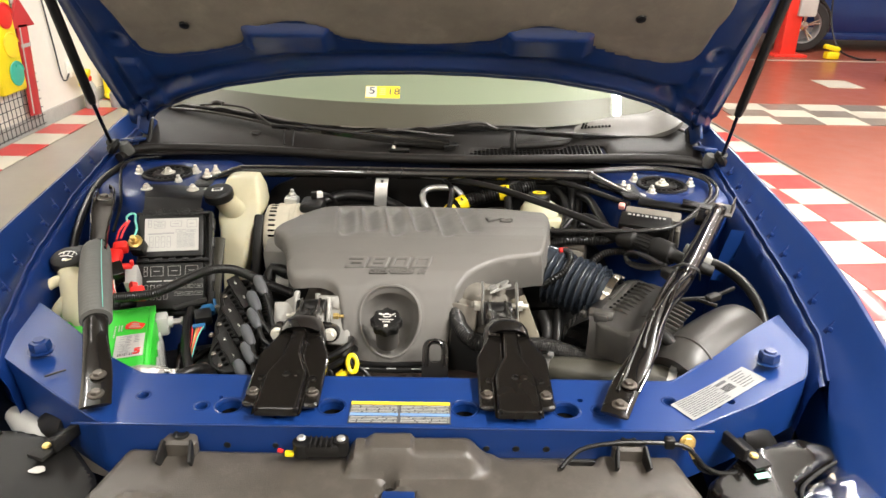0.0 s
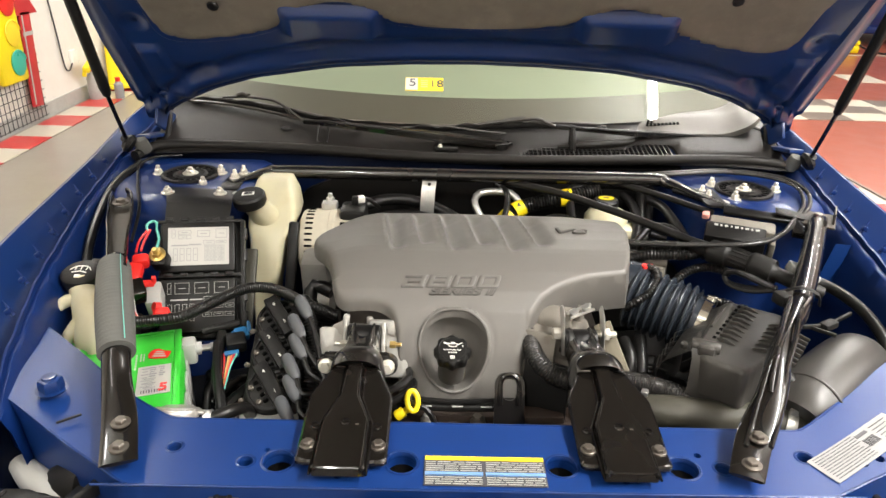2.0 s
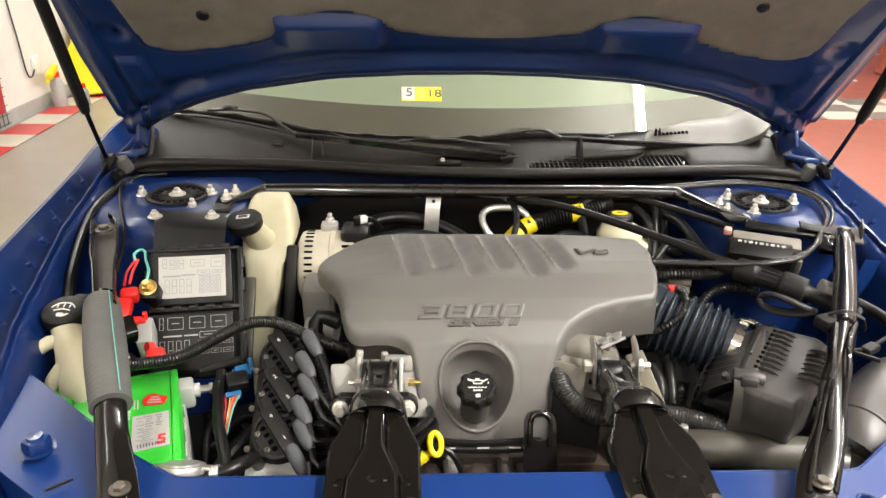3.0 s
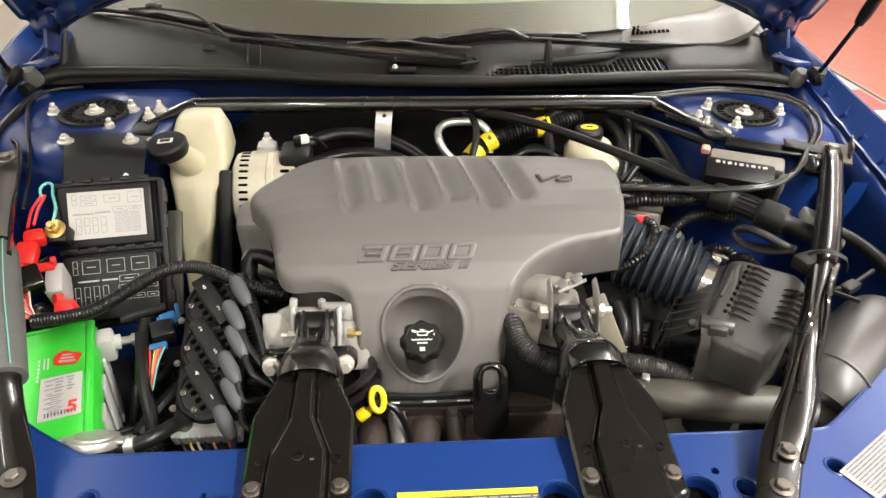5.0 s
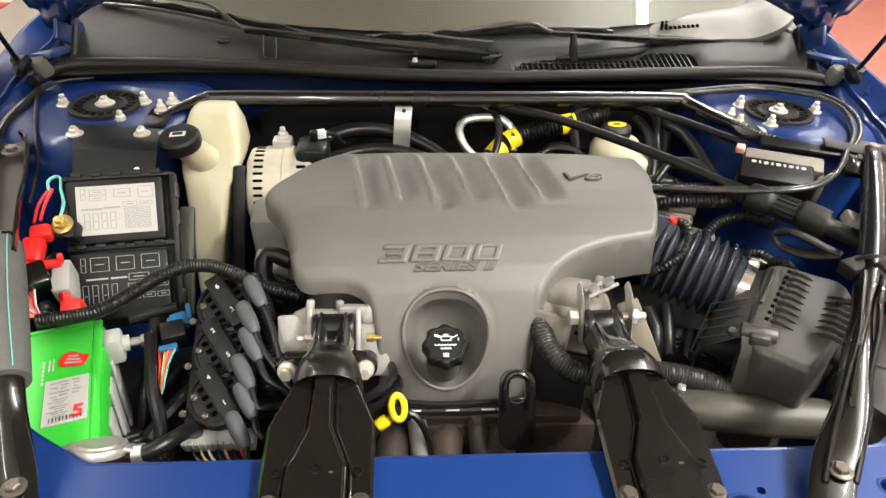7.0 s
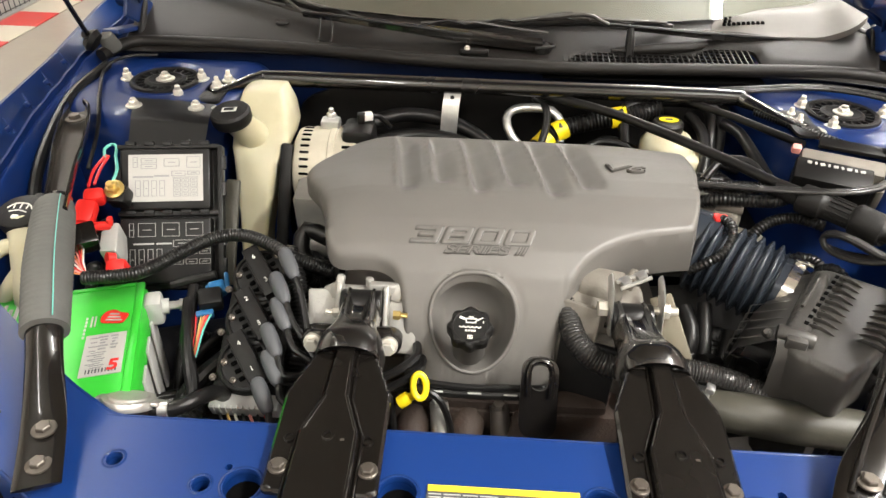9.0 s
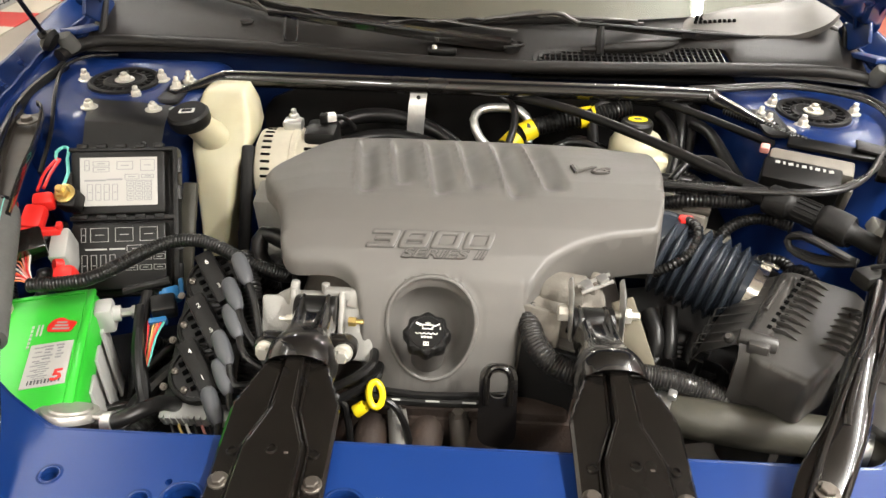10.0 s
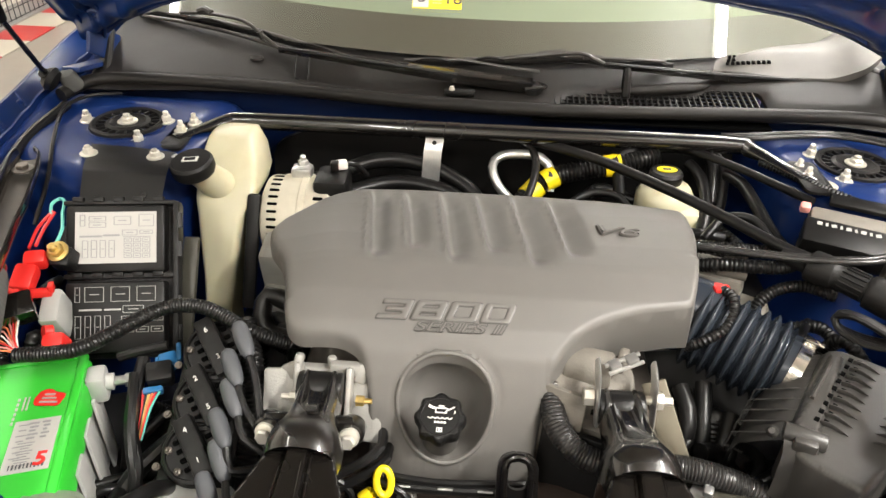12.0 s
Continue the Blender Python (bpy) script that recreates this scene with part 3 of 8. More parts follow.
# strut towers
for side in (1, -1):
    cx, cy, cz = (0.540, 0.697, 0.86) if side > 0 else (-0.555, 0.704, 0.866)
    out = rounded([(side * a, b) for a, b in ((0.40, 0.84), (0.405, 0.70), (0.43, 0.60), (0.50, 0.545), (0.60, 0.54), (0.70, 0.60), (0.72, 0.84))], 0.05)
    tower = part("strut_tower", sheet(out, lambda x, y, d: cz - fillet(min(d, 0.05), 0.05) * 0.8 - 0.006 * (1 - ramp(math.hypot(x - cx, y - cy), 0.05, 0.08)), 0.008, drop=0, floor_z=0.35), PAINT_IN, car, "blue strut tower with a bolted black mount")
    part("strut_mount", lathe([(0.056, -0.004), (0.055, 0.003), (0.051, 0.005), (0.047, 0.003), (0.046, -0.004), (0.034, -0.005), (0.033, 0.002), (0.027, 0.004), (0.024, 0.002), (0.012, 0.001), (0, 0.001)], pose(cx, cy, cz - 0.003), 36), BLACK_MATT, tower)
    part("mount_seam", lathe([(0.060, -0.001), (0.0595, 0.0012), (0.0565, 0.0014), (0.056, -0.001)], pose(cx, cy, cz - 0.005), 40), PAINT_IN, tower)
    for k in range(20):
        a = 2 * math.pi * k / 20
        part("rib", box((cx + 0.040 * math.cos(a), cy + 0.040 * math.sin(a), cz - 0.004), (0.013, 0.0028, 0.005), 0.0, (0, 0, math.degrees(a))), BLACK_MATT, tower)
    part("center_nut", bolt((cx, cy, cz - 0.001), 0.0095, 0.008, 0.015, stud=0.005), BOLT, tower)
    studs = ((0.484, 0.722), (0.602, 0.697), (0.502, 0.642)) if side > 0 else ((-0.618, 0.703), (-0.497, 0.713), (-0.510, 0.640))
    for x, y in studs:
        part("stud_nut", bolt((x, y, cz - 0.003), 0.0078, 0.011, 0.0120, stud=0.0075), BOLT, tower)
    extra = ((0.447, 0.668, 0.858), (0.452, 0.645, 0.857)) if side > 0 else ((-0.458, 0.672, 0.868), (-0.448, 0.70, 0.868))
    for x, y, z in extra:
        part("stud_nut", bolt((x, y, z), 0.007, 0.010, 0.011, stud=0.008), BOLT, tower)
    if side < 0:
        for x in (-0.557, -0.462):
            part("stud_nut", bolt((x, 0.585, 0.868), 0.0075, 0.009, 0.012, stud=0.004), BOLT, tower)
    else:
        part("stud_nut", bolt((0.468, 0.622, 0.858), 0.009, 0.005, 0.017), BOLT, tower)

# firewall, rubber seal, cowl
# firewall blue is darkened to stand for the shade under the seal
part("firewall", loft([[(-0.72, 0.83, z), (-0.4, 0.835, z), (0, 0.815, z), (0.4, 0.825, z), (0.72, 0.83, z)] for z in (0.878, 0.84, 0.80, 0.6, 0.3)]), mat("shade_darkened_blue", (0.0016, 0.008, 0.038), 0.5, 0, 0.15, 0.2, 300, dirt=0.4, dirt_color=(0.008, 0.010, 0.018), spec=0.2), car, "blue firewall with the shade below the cowl put into its colour")
part("firewall_mat", sheet(rounded([(-0.36, 0.46), (0.40, 0.46), (0.40, 0.835), (0.1, 0.85), (-0.25, 0.845), (-0.36, 0.80)], 0.03), lambda x, y, d: 0.006 * noise.noise((x * 9, y * 9, 0)), 0.02, drop=0.01,
     m=Matrix(((1, 0, 0, 0), (0, 0, -1, 0.792), (0, 1, 0, 0), (0, 0, 0, 1)))), BLACK_MATT, car, "black sound-deadening mat on the firewall")
part("weatherstrip", join(tube([(-0.682, 0.755, 0.882), (-0.66, 0.80, 0.888), (-0.60, 0.822, 0.888), (-0.38, 0.822, 0.886), (-0.15, 0.800, 0.882), (0.05, 0.792, 0.88), (0.2, 0.795, 0.881), (0.48, 0.806, 0.885), (0.6, 0.80, 0.886), (0.672, 0.775, 0.882)], 0.011, n=12, step=0.02),
     tube([(-0.66, 0.815, 0.878), (-0.38, 0.835, 0.878), (0.05, 0.808, 0.872), (0.48, 0.82, 0.876), (0.66, 0.79, 0.876)], [(0.022, 0.006)] * 5, n=10, step=0.03)), COWL, car, "black rubber hood seal along the firewall")


def base_y(x):
    return 0.905 + 0.30 * x * x


def base_z(x):
    return 0.905 + 0.045 * x * x


def cowl_z(x, y, d):
    t = (y - 0.81) / (base_y(x) + 0.03 - 0.81)
    return 0.884 + (base_z(x) + 0.012 - 0.884) * t + 0.014 * ramp(abs(x), 0.25, 0.5) * math.sin(math.pi * min(1, max(0, t))) - fillet(d, 0.006)


cowl_out = [(-0.67, 0.80)] + [(x, 0.822 - 0.03 * bump_at(x, 0, 0.1, 0, 0.25, 1)) for x in np.linspace(-0.6, 0.6, 25)] + [(0.67, 0.80)] + [(x, base_y(x) + 0.03) for x in np.linspace(0.68, -0.68, 30)]
GR = rounded([(0.12, 0.808), (0.45, 0.815), (0.44, 0.862), (0.36, 0.868), (0.335, 0.842), (0.13, 0.836)], 0.008)
cowl = part("cowl_panel", sheet(cowl_out, cowl_z, 0.01, [GR], 0.006), COWL, car, "black plastic cowl panel with a vent grille")
part("cowl_well", box((0.26, 0.84, 0.862), (0.38, 0.09, 0.004)), VOID, cowl)
for k in range(34):
    x = 0.105 + 0.0098 * k
    part("grille_bar", box((x, 0.841, cowl_z(x, 0.841, 1) - 0.003), (0.0022, 0.062, 0.004), 0, (math.degrees(math.atan(0.14)), 0, 0)), BLACK, cowl)
for k in range(6):
    y = 0.816 + 0.0095 * k
    part("grille_bar", box((0.267, y, cowl_z(0.267, y, 1) - 0.003), (0.33, 0.0022, 0.004)), BLACK, cowl)

part("cowl_roll", tube([(0.19, 0.850, cowl_z(0.19, 0.85, 1)), (0.25, 0.853, cowl_z(0.25, 0.853, 1) + 0.003), (0.33, 0.862, cowl_z(0.33, 0.862, 1) + 0.003), (0.36, 0.875, cowl_z(0.36, 0.875, 1))], [(0.004, 0.003), (0.010, 0.009), (0.011, 0.009), (0.004, 0.003)], n=12), COWL, cowl)
# pale glossy bulge of the cowl with a louvred inlet
def hump_z(x, y, d):
    return cowl_z(x, y, 1) + 0.004 + 0.022 * ramp(d, 0, 0.05) + 0.03 * ramp(x, 0.55, 0.66)


hump = part("cowl_end", sheet(rounded([(0.370, 0.900), (0.42, 0.884), (0.62, 0.895), (0.655, 0.93), (0.655, 1.05), (0.60, 1.03), (0.45, 0.985), (0.385, 0.95)], 0.02), hump_z, 0.008, drop=0.012), COWL_PALE, cowl, "pale grey cowl end piece with a louvred inlet")
for k in range(9):
    for r in range(3):
        x, y = 0.393 + 0.0085 * k + 0.004 * r, 0.908 + 0.011 * r + 0.05 * 0.0085 * k
        part("louvre", box((x, y, hump_z(x, y, 0.025) + 0.0008), (0.0056, 0.0080, 0.003), 0.0008, (14, 0, -8), seg=1), VOID, cowl)
part("cowl_hook", tube([(0.648, 0.86, 0.885), (0.652, 0.90, 0.93), (0.668, 0.93, 0.925), (0.66, 0.88, 0.89)], 0.005), BLACK, cowl)
part("cowl_hook", tube([(-0.648, 0.84, 0.885), (-0.652, 0.89, 0.935), (-0.668, 0.92, 0.93), (-0.66, 0.86, 0.89)], 0.007), BLACK_MATT, cowl)
part("knob", lathe([(0.012, 0), (0.011, 0.003), (0, 0.004)], pose(-0.40, 0.885, cowl_z(-0.40, 0.885, 1))), COWL, cowl)


# windscreen
def glass_z(x, y):
    return base_z(x) + 0.012 + 0.52 * (y - base_y(x)) - 0.05 * max(0, y - base_y(x)) ** 2


def screen(y0, y1, lift, w=0.70):
    return loft([[(x, base_y(x) + t, glass_z(x, base_y(x) + t) + lift) for x in np.linspace(-w, w, 41)] for t in np.linspace(y0, y1, 14)])


wind = part("windscreen", screen(0.0, 0.85, 0.004), GLASS, car, "slightly green laminated windscreen", 60)
wind.visible_shadow = False
part("glass_border", screen(0.005, 0.088, 0.0), FRIT, wind, "dark printed border of the glass", 60)
part("dash_pad", loft([[(x, base_y(x) * 0.7 + 0.3 * 0.95 + t, 0.925 + 0.05 * t + 0.02 * math.sin(3 * t)) for x in np.linspace(-0.68, 0.68, 21)] for t in np.linspace(0.03, 0.6, 10)]), DASH, car, "pale dash pad behind the windscreen")
# roof is out of view, added to keep lamp light out of the cabin
part("unseen_roof", loft([[(x, y, z - 0.05 * (x / 0.6) ** 2) for x in np.linspace(-0.62, 0.62, 9)] for y, z in ((1.72, 1.345), (1.95, 1.40), (2.3, 1.43), (3.0, 1.42))]), PAINT, car)
for side in (1, -1):
    part("pillar", tube([(side * 0.72, 1.03, 0.92), (side * 0.70, 1.4, 1.15), (side * 0.63, 1.75, 1.33)], 0.035, n=8, step=0.05), PAINT, car)
    part("door", box((side * 0.80, 2.4, 0.60), (0.08, 1.2, 0.66), 0.03), PAINT, car)
    part("quarter_panel", box((side * 0.80, 3.75, 0.60), (0.08, 1.46, 0.60), 0.03), PAINT, car)
    for wy in (0.72, 3.5):
        tyre = part("wheel", lathe([(0.2, -0.1), (0.29, -0.1), (0.325, -0.075), (0.325, 0.075), (0.29, 0.1), (0.2, 0.1), (0.19, 0), (0.2, -0.1)], pose(side * 0.74, wy, 0.325, 0, 90, 0), 32), TYRE, car, "black tyre on a steel wheel")
        part("rim", lathe([(0.2, side * 0.09), (0.17, side * 0.05), (0.05, side * 0.07), (0, side * 0.07)], pose(side * 0.74, wy, 0.325, 0, 90, 0), 28), ZINC, tyre)

part("trunk", box((0, 3.9, 0.82), (1.5, 1.1, 0.25), 0.08), PAINT, car)

# inspection sticker on the glass
st = tagged(new("sticker"), "yellow inspection sticker on the windscreen", "sticker")
sy, sz = 1.022, 0.99
sm = pose(-0.103, sy, glass_z(-0.103, sy) + 0.010, 30, 0, 1)
part("backing", moved(box((0, 0, 0), (0.088, 0.044, 0.0008)), sm), LABEL_YELLOW, st)
part("panel", moved(box((-0.029, 0, 0.0008), (0.028, 0.040, 0.0008)), sm), PAPER, st)
part("number", moved(letters("5", 0.036, 0.0004, pose(-0.027, 0.003, 0.0015)), sm), LABEL_DARK, st)
part("number", moved(letters("18", 0.034, 0.0004, pose(0.028, 0.0, 0.0015)), sm), LABEL_DARK, st)
for k in range(4):
    part("print_line", moved(box((0.0, 0.012 - 0.007 * k, 0.0008), (0.016, 0.0016, 0.0006)), sm), GREY_PRINT, st)

# hood: local x across, v up the slope, w towards the engine
HM = Matrix(((1, 0, 0, 0), (0, -0.68, -0.733, 0.885), (0, 0.733, -0.68, 0.945), (0, 0, 0, 1)))
hood = thing("hood", "raised blue hood with a dark insulation pad inside", "car hood", at=(0, 0.885, 0.945))


def rear_v(x):
    return along(abs(x), [0, 0.126, 0.274, 0.434, 0.522, 0.60, 0.662, 0.697], [0.194, 0.190, 0.176, 0.136, 0.098, 0.051, 0.0, -0.035])


edge = [(x, rear_v(x)) for x in np.linspace(-0.696, 0.696, 65)]
hood_out = edge + [(0.686, 0.03), (0.677, 0.25), (0.663, 0.42), (0.612, 0.72), (0.55, 1.0), (0.50, 1.08), (0.4, 1.13), (0, 1.18), (-0.4, 1.13), (-0.50, 1.08), (-0.55, 1.0), (-0.612, 0.72), (-0.668, 0.42), (-0.684, 0.25), (-0.69, 0.03)]


def inner_w(x, v, d):
    r = v - rear_v(x)
    w = 0.016 * ramp(r, -0.005, 0.035) - 0.013 * ramp(r, 0.040, 0.066) + 0.010 * ramp(r, 0.070, 0.096)
    w += 0.006 * ramp(d, 0.008, 0.02)
    for c in (0.258, -0.258):
        w += 0.018 * ramp(v, 0.283, 0.296) * (1 - ramp(abs(x - c), 0.070, 0.095)) * (1 - ramp(v, 0.345, 0.365))
    w += 0.010 * ramp(abs(x), 0.578 - 0.1 * (0.24 - v), 0.590 - 0.1 * (0.24 - v)) * (1 - ramp(abs(x), 0.622, 0.630)) * ramp(v, 0.045, 0.065) * (1 - ramp(v, 0.236, 0.25))
    w += 0.007 * ramp(abs(x), 0.636, 0.641) * ramp(v, 0.02, 0.05)
    w -= 0.010 * (bump_at(x, v, 0.56, 0.16, 0.035, 0.02) + bump_at(x, v, -0.56, 0.16, 0.035, 0.02))
    w -= 0.010 * (bump_at(x, v, 0.60, 0.08, 0.02, 0.02) + bump_at(x, v, -0.60, 0.08, 0.02, 0.02))
    return w


part("inner_panel", sheet(hood_out, inner_w, 0.006, [disc(-0.607, 0.305, 0.006, 10), disc(0.612, 0.29, 0.006, 10), disc(-0.52, 0.172, 0.005, 10), disc(0.545, 0.165, 0.005, 10)], 0.0, HM), PAINT, hood)
skin = sheet(hood_out, lambda x, v, d: -0.012 - 0.02 * ramp(d, 0, 0.2), 0.02, drop=0.0, m=HM)
part("outer_skin", skin, PAINT, hood)
part("hem", tube([HM @ Vector((x, v, -0.004)) for x, v in edge[2:-2:2]], 0.010, n=8, step=0.03), PAINT, hood)
half_pad = [(0.10, 0.297), (0.15, 0.304), (0.175, 0.318), (0.205, 0.343), (0.245, 0.356), (0.29, 0.345), (0.318, 0.331), (0.337, 0.310), (0.352, 0.288), (0.40, 0.267), (0.46, 0.252), (0.52, 0.244), (0.568, 0.250), (0.585, 0.275), (0.588, 0.31), (0.592, 0.36), (0.602, 0.41)]
pad_edge = [(-x, v) for x, v in half_pad[::-1]] + [(0, 0.293)] + half_pad + [(0.57, 0.6), (0.52, 0.93), (0.46, 1.02), (0.3, 1.07), (-0.3, 1.07), (-0.46, 1.02), (-0.52, 0.93), (-0.57, 0.6)]
pad_edge = [(x * 0.985, v + 0.010) for x, v in pad_edge]
part("insulation_pad", sheet(rounded(pad_edge, 0.02, 3), lambda x, v, d: 0.014 + 0.010 * ramp(d, 0, 0.012) + 0.006 * noise.noise((x * 6, v * 6, 0)), 0.01, drop=0.012, m=HM), INSUL, hood, "dark fibrous insulation pad")
part("pad_seam", tube([HM @ Vector((x, v, 0.017)) for x, v in pad_edge[:35]], 0.0022, n=6, step=0.01), COWL_PALE, hood)
for x, v in ((-0.45, 0.36), (0.42, 0.40), (0.0, 0.5)):
    part("push_pin", moved(lathe([(0.010, 0), (0.009, 0.003), (0, 0.005)], pose(x, v, 0.027)), HM), BLACK, hood)
for side in (1, -1):
    bead = [(0.588, 0.237, 0.018), (0.612, 0.243, 0.019), (0.622, 0.232, 0.019), (0.618, 0.17, 0.018), (0.612, 0.12, 0.017), (0.625, 0.06, 0.015), (0.655, 0.0, 0.012)]
    part("bead", tube([HM @ Vector((side * x, v, w)) for x, v, w in bead], 0.003, n=8), PAINT, hood)
    part("flange_line", tube([HM @ Vector((side * x, v, 0.017)) for x, v in ((0.668, 0.03), (0.654, 0.12), (0.640, 0.22), (0.637, 0.32), (0.640, 0.45))], 0.0024, n=8, step=0.03), PAINT, hood)
    for v in (0.085, 0.215):
        part("weld_dimple", moved(lathe([(0.012, 0), (0.010, 0.003), (0.006, 0.003), (0.005, 0.001), (0, 0.001)], pose(side * (0.607 + 0.02 * (v < 0.2)), v, 0.017)), HM), PAINT, hood)
    part("hinge", join(box((side * 0.655, 0.87, 0.93), (0.008, 0.10, 0.05), 0.003, (-30, 0, 0)), box((side * 0.668, 0.83, 0.905), (0.03, 0.11, 0.008), 0.002, (-12, 0, 0)), bolt((side * 0.67, 0.80, 0.902), 0.008, 0.007, 0.011)), PAINT, hood, "blue hood hinge")

# gas struts beside the hood
for side in (1, -1):
    foot, knee, head = ((0.684, 0.75, 0.904), (0.660, 0.65, 1.027), (0.665, 0.47, 1.43)) if side > 0 else ((-0.69, 0.75, 0.91), (-0.668, 0.65, 1.03), (-0.655, 0.47, 1.40))
    gs = thing("gas_strut", "black gas strut holding up the hood", "gas strut", "hood gas struts", at=foot)
    part("rod", cyl(foot, knee, 0.004, n=10), GLOSS_BLACK, gs)
    k2 = tuple(np.array(knee) + (np.array(head) - np.array(knee)) * 0.04)
    part("barrel", join(cyl(knee, k2, 0.0075, 0.0098, n=14), cyl(k2, head, 0.0098, n=14)), BLACK, gs)
    part("socket", join(cyl(foot, tuple(np.array(foot) + (0, -0.012, 0.014)), 0.008, n=10), lathe([(0, 0), (0.016, 0.004), (0.02, 0.012), (0.014, 0.02), (0, 0.022)], pose(foot[0] - side * 0.012, foot[1], foot[2] - 0.006, 0, side * 60, 0))), BLACK_MATT, gs)
    part("bump_stop", join(cyl((foot[0] - side * 0.02, foot[1] + 0.03, foot[2] - 0.025), (foot[0] - side * 0.015, foot[1] + 0.02, foot[2] + 0.004), 0.016, 0.013, n=16, bevel=0.004)), FOAM, gs, "worn grey rubber bump stop")


# engine block and dark depths of the bay
block = thing("engine_block", "dark engine block and gearbox deep in the bay", "engine", at=(0, 0.4, 0.3))
part("block", box((0.0, 0.43, 0.52), (0.46, 0.36, 0.36), 0.04), DARK_STEEL, block)
part("gearbox", box((0.30, 0.45, 0.46), (0.30, 0.30, 0.26), 0.05), ALU, block)
part("undertray", box((0, 0.36, 0.27), (1.3, 0.95, 0.02)), BLACK_MATT, block)
part("radiator", box((0, -0.01, 0.50), (0.74, 0.06, 0.42), 0.01), BLACK_MATT, block)

# engine cover
EC = [(-0.268, 0.505), (-0.276, 0.475), (-0.268, 0.445), (-0.242, 0.405), (-0.231, 0.375), (-0.223, 0.335), (-0.216, 0.312), (-0.200, 0.302), (-0.152, 0.302), (-0.132, 0.294), (-0.121, 0.276),
      (-0.1165, 0.248), (-0.1155, 0.232), (0.062, 0.232), (0.064, 0.248), (0.067, 0.262), (0.076, 0.284), (0.092, 0.303), (0.112, 0.320), (0.140, 0.3335), (0.175, 0.343), (0.210, 0.349), (0.232, 0.353), (0.242, 0.385), (0.250, 0.42),
      (0.263, 0.48), (0.271, 0.560), (0.266, 0.577), (0.05, 0.589), (-0.10, 0.590), (-0.17, 0.583), (-0.225, 0.558)]
CAP = (-0.037, 0.240)
WELL = (-0.0355, 0.2640, 0.0515, 0.0280)
CY = [0.225, 0.232, 0.257, 0.262, 0.275, 0.29, 0.315, 0.35, 0.39, 0.402, 0.44, 0.48, 0.52, 0.56, 0.61]
CZ = [0.668, 0.684, 0.744, 0.7545, 0.778, 0.801, 0.8225, 0.8405, 0.8525, 0.8545, 0.8560, 0.8540, 0.8505, 0.8450, 0.8350]


def flute_depth(x, y):
    """Six slanting flutes at the back of the cover: a crisp crest, a steep fall beside it and a slow rise to the next."""
    u = (x + 0.140 + 0.13 * (y - 0.40)) / 0.0475
    k = math.floor(u + 0.08)
    if not 0 <= k <= 5:
        return 0.0
    f = u - k
    start = 0.388 if k % 2 == 0 else 0.408
    along_y = ramp(y, start, start + 0.035) * (1 - ramp(y, 0.53, 0.58))
    dip = ramp(f, 0.0, 0.20) * (1 - ramp(f, 0.24, 0.85))
    return (0.0120 * dip - 0.0028 * math.exp(-((f + 0.02) / 0.065) ** 2)) * along_y


def cover_z(x, y, d):
    z = along(y, CY, CZ)
    z -= 0.020 * ramp(-x, 0.17, 0.28)
    z -= 0.007 * ramp(x, 0.15, 0.29) * ramp(y, 0.48, 0.57)
    return z - flute_depth(x, y) - fillet(d, 0.006 if (x > 0.072 and y < 0.43) or (x < -0.11 and y < 0.34) else 0.014)


cover = thing("engine_cover", "grey moulded plastic engine cover with raised lettering", "engine cover", at=(0, 0.4, 0.8))
well_rim = [(WELL[0] + WELL[2] * math.cos(a), WELL[1] + WELL[3] * math.sin(a)) for a in np.linspace(0, 2 * math.pi, 56, endpoint=False)]


def plain_z(x, y):
    return along(y, CY, CZ)


def shell_z(x, y, d):
    e = math.hypot((x - WELL[0]) / WELL[2], (y - WELL[1]) / WELL[3])
    if e < 1.35:
        return plain_z(x, y) - fillet(min(d if e > 1.12 else 1, 1), 0.014)
    return cover_z(x, y, d)


ridge_pts = [(0.068, 0.264), (0.077, 0.285), (0.093, 0.3035), (0.113, 0.320), (0.140, 0.3335), (0.175, 0.343), (0.210, 0.349), (0.230, 0.3535), (0.241, 0.385), (0.250, 0.42), (0.262, 0.48), (0.268, 0.56)]
flank_rows = []
for i_, (x, y) in enumerate(ridge_pts):
    z0 = cover_z(x, y, 0.0) + 0.001
    depth = (0.03, 0.04, 0.052, 0.060, 0.064, 0.066, 0.066, 0.066, 0.066, 0.066, 0.066, 0.06)[i_]
    back = (0.0, 0.004, 0.007, 0.009, 0.010, 0.010, 0.010, 0.006, 0.0, 0.0, 0.0, 0.0)[i_]
    flank_rows.append([(x, y, z0), (x + 0.002, y + 0.03 * back, z0 - depth * 0.25), (x + 0.005, y + 0.5 * back, z0 - depth * 0.7), (x + 0.007, y + 0.9 * back, z0 - depth * 0.95), (x + 0.004, y + back + 0.008, z0 - depth)])
part("shell", join(sheet(rounded(EC, 0.012, 4), shell_z, 0.0027, [well_rim], drop=0.014), loft(flank_rows)), COVER, cover, "", 50)
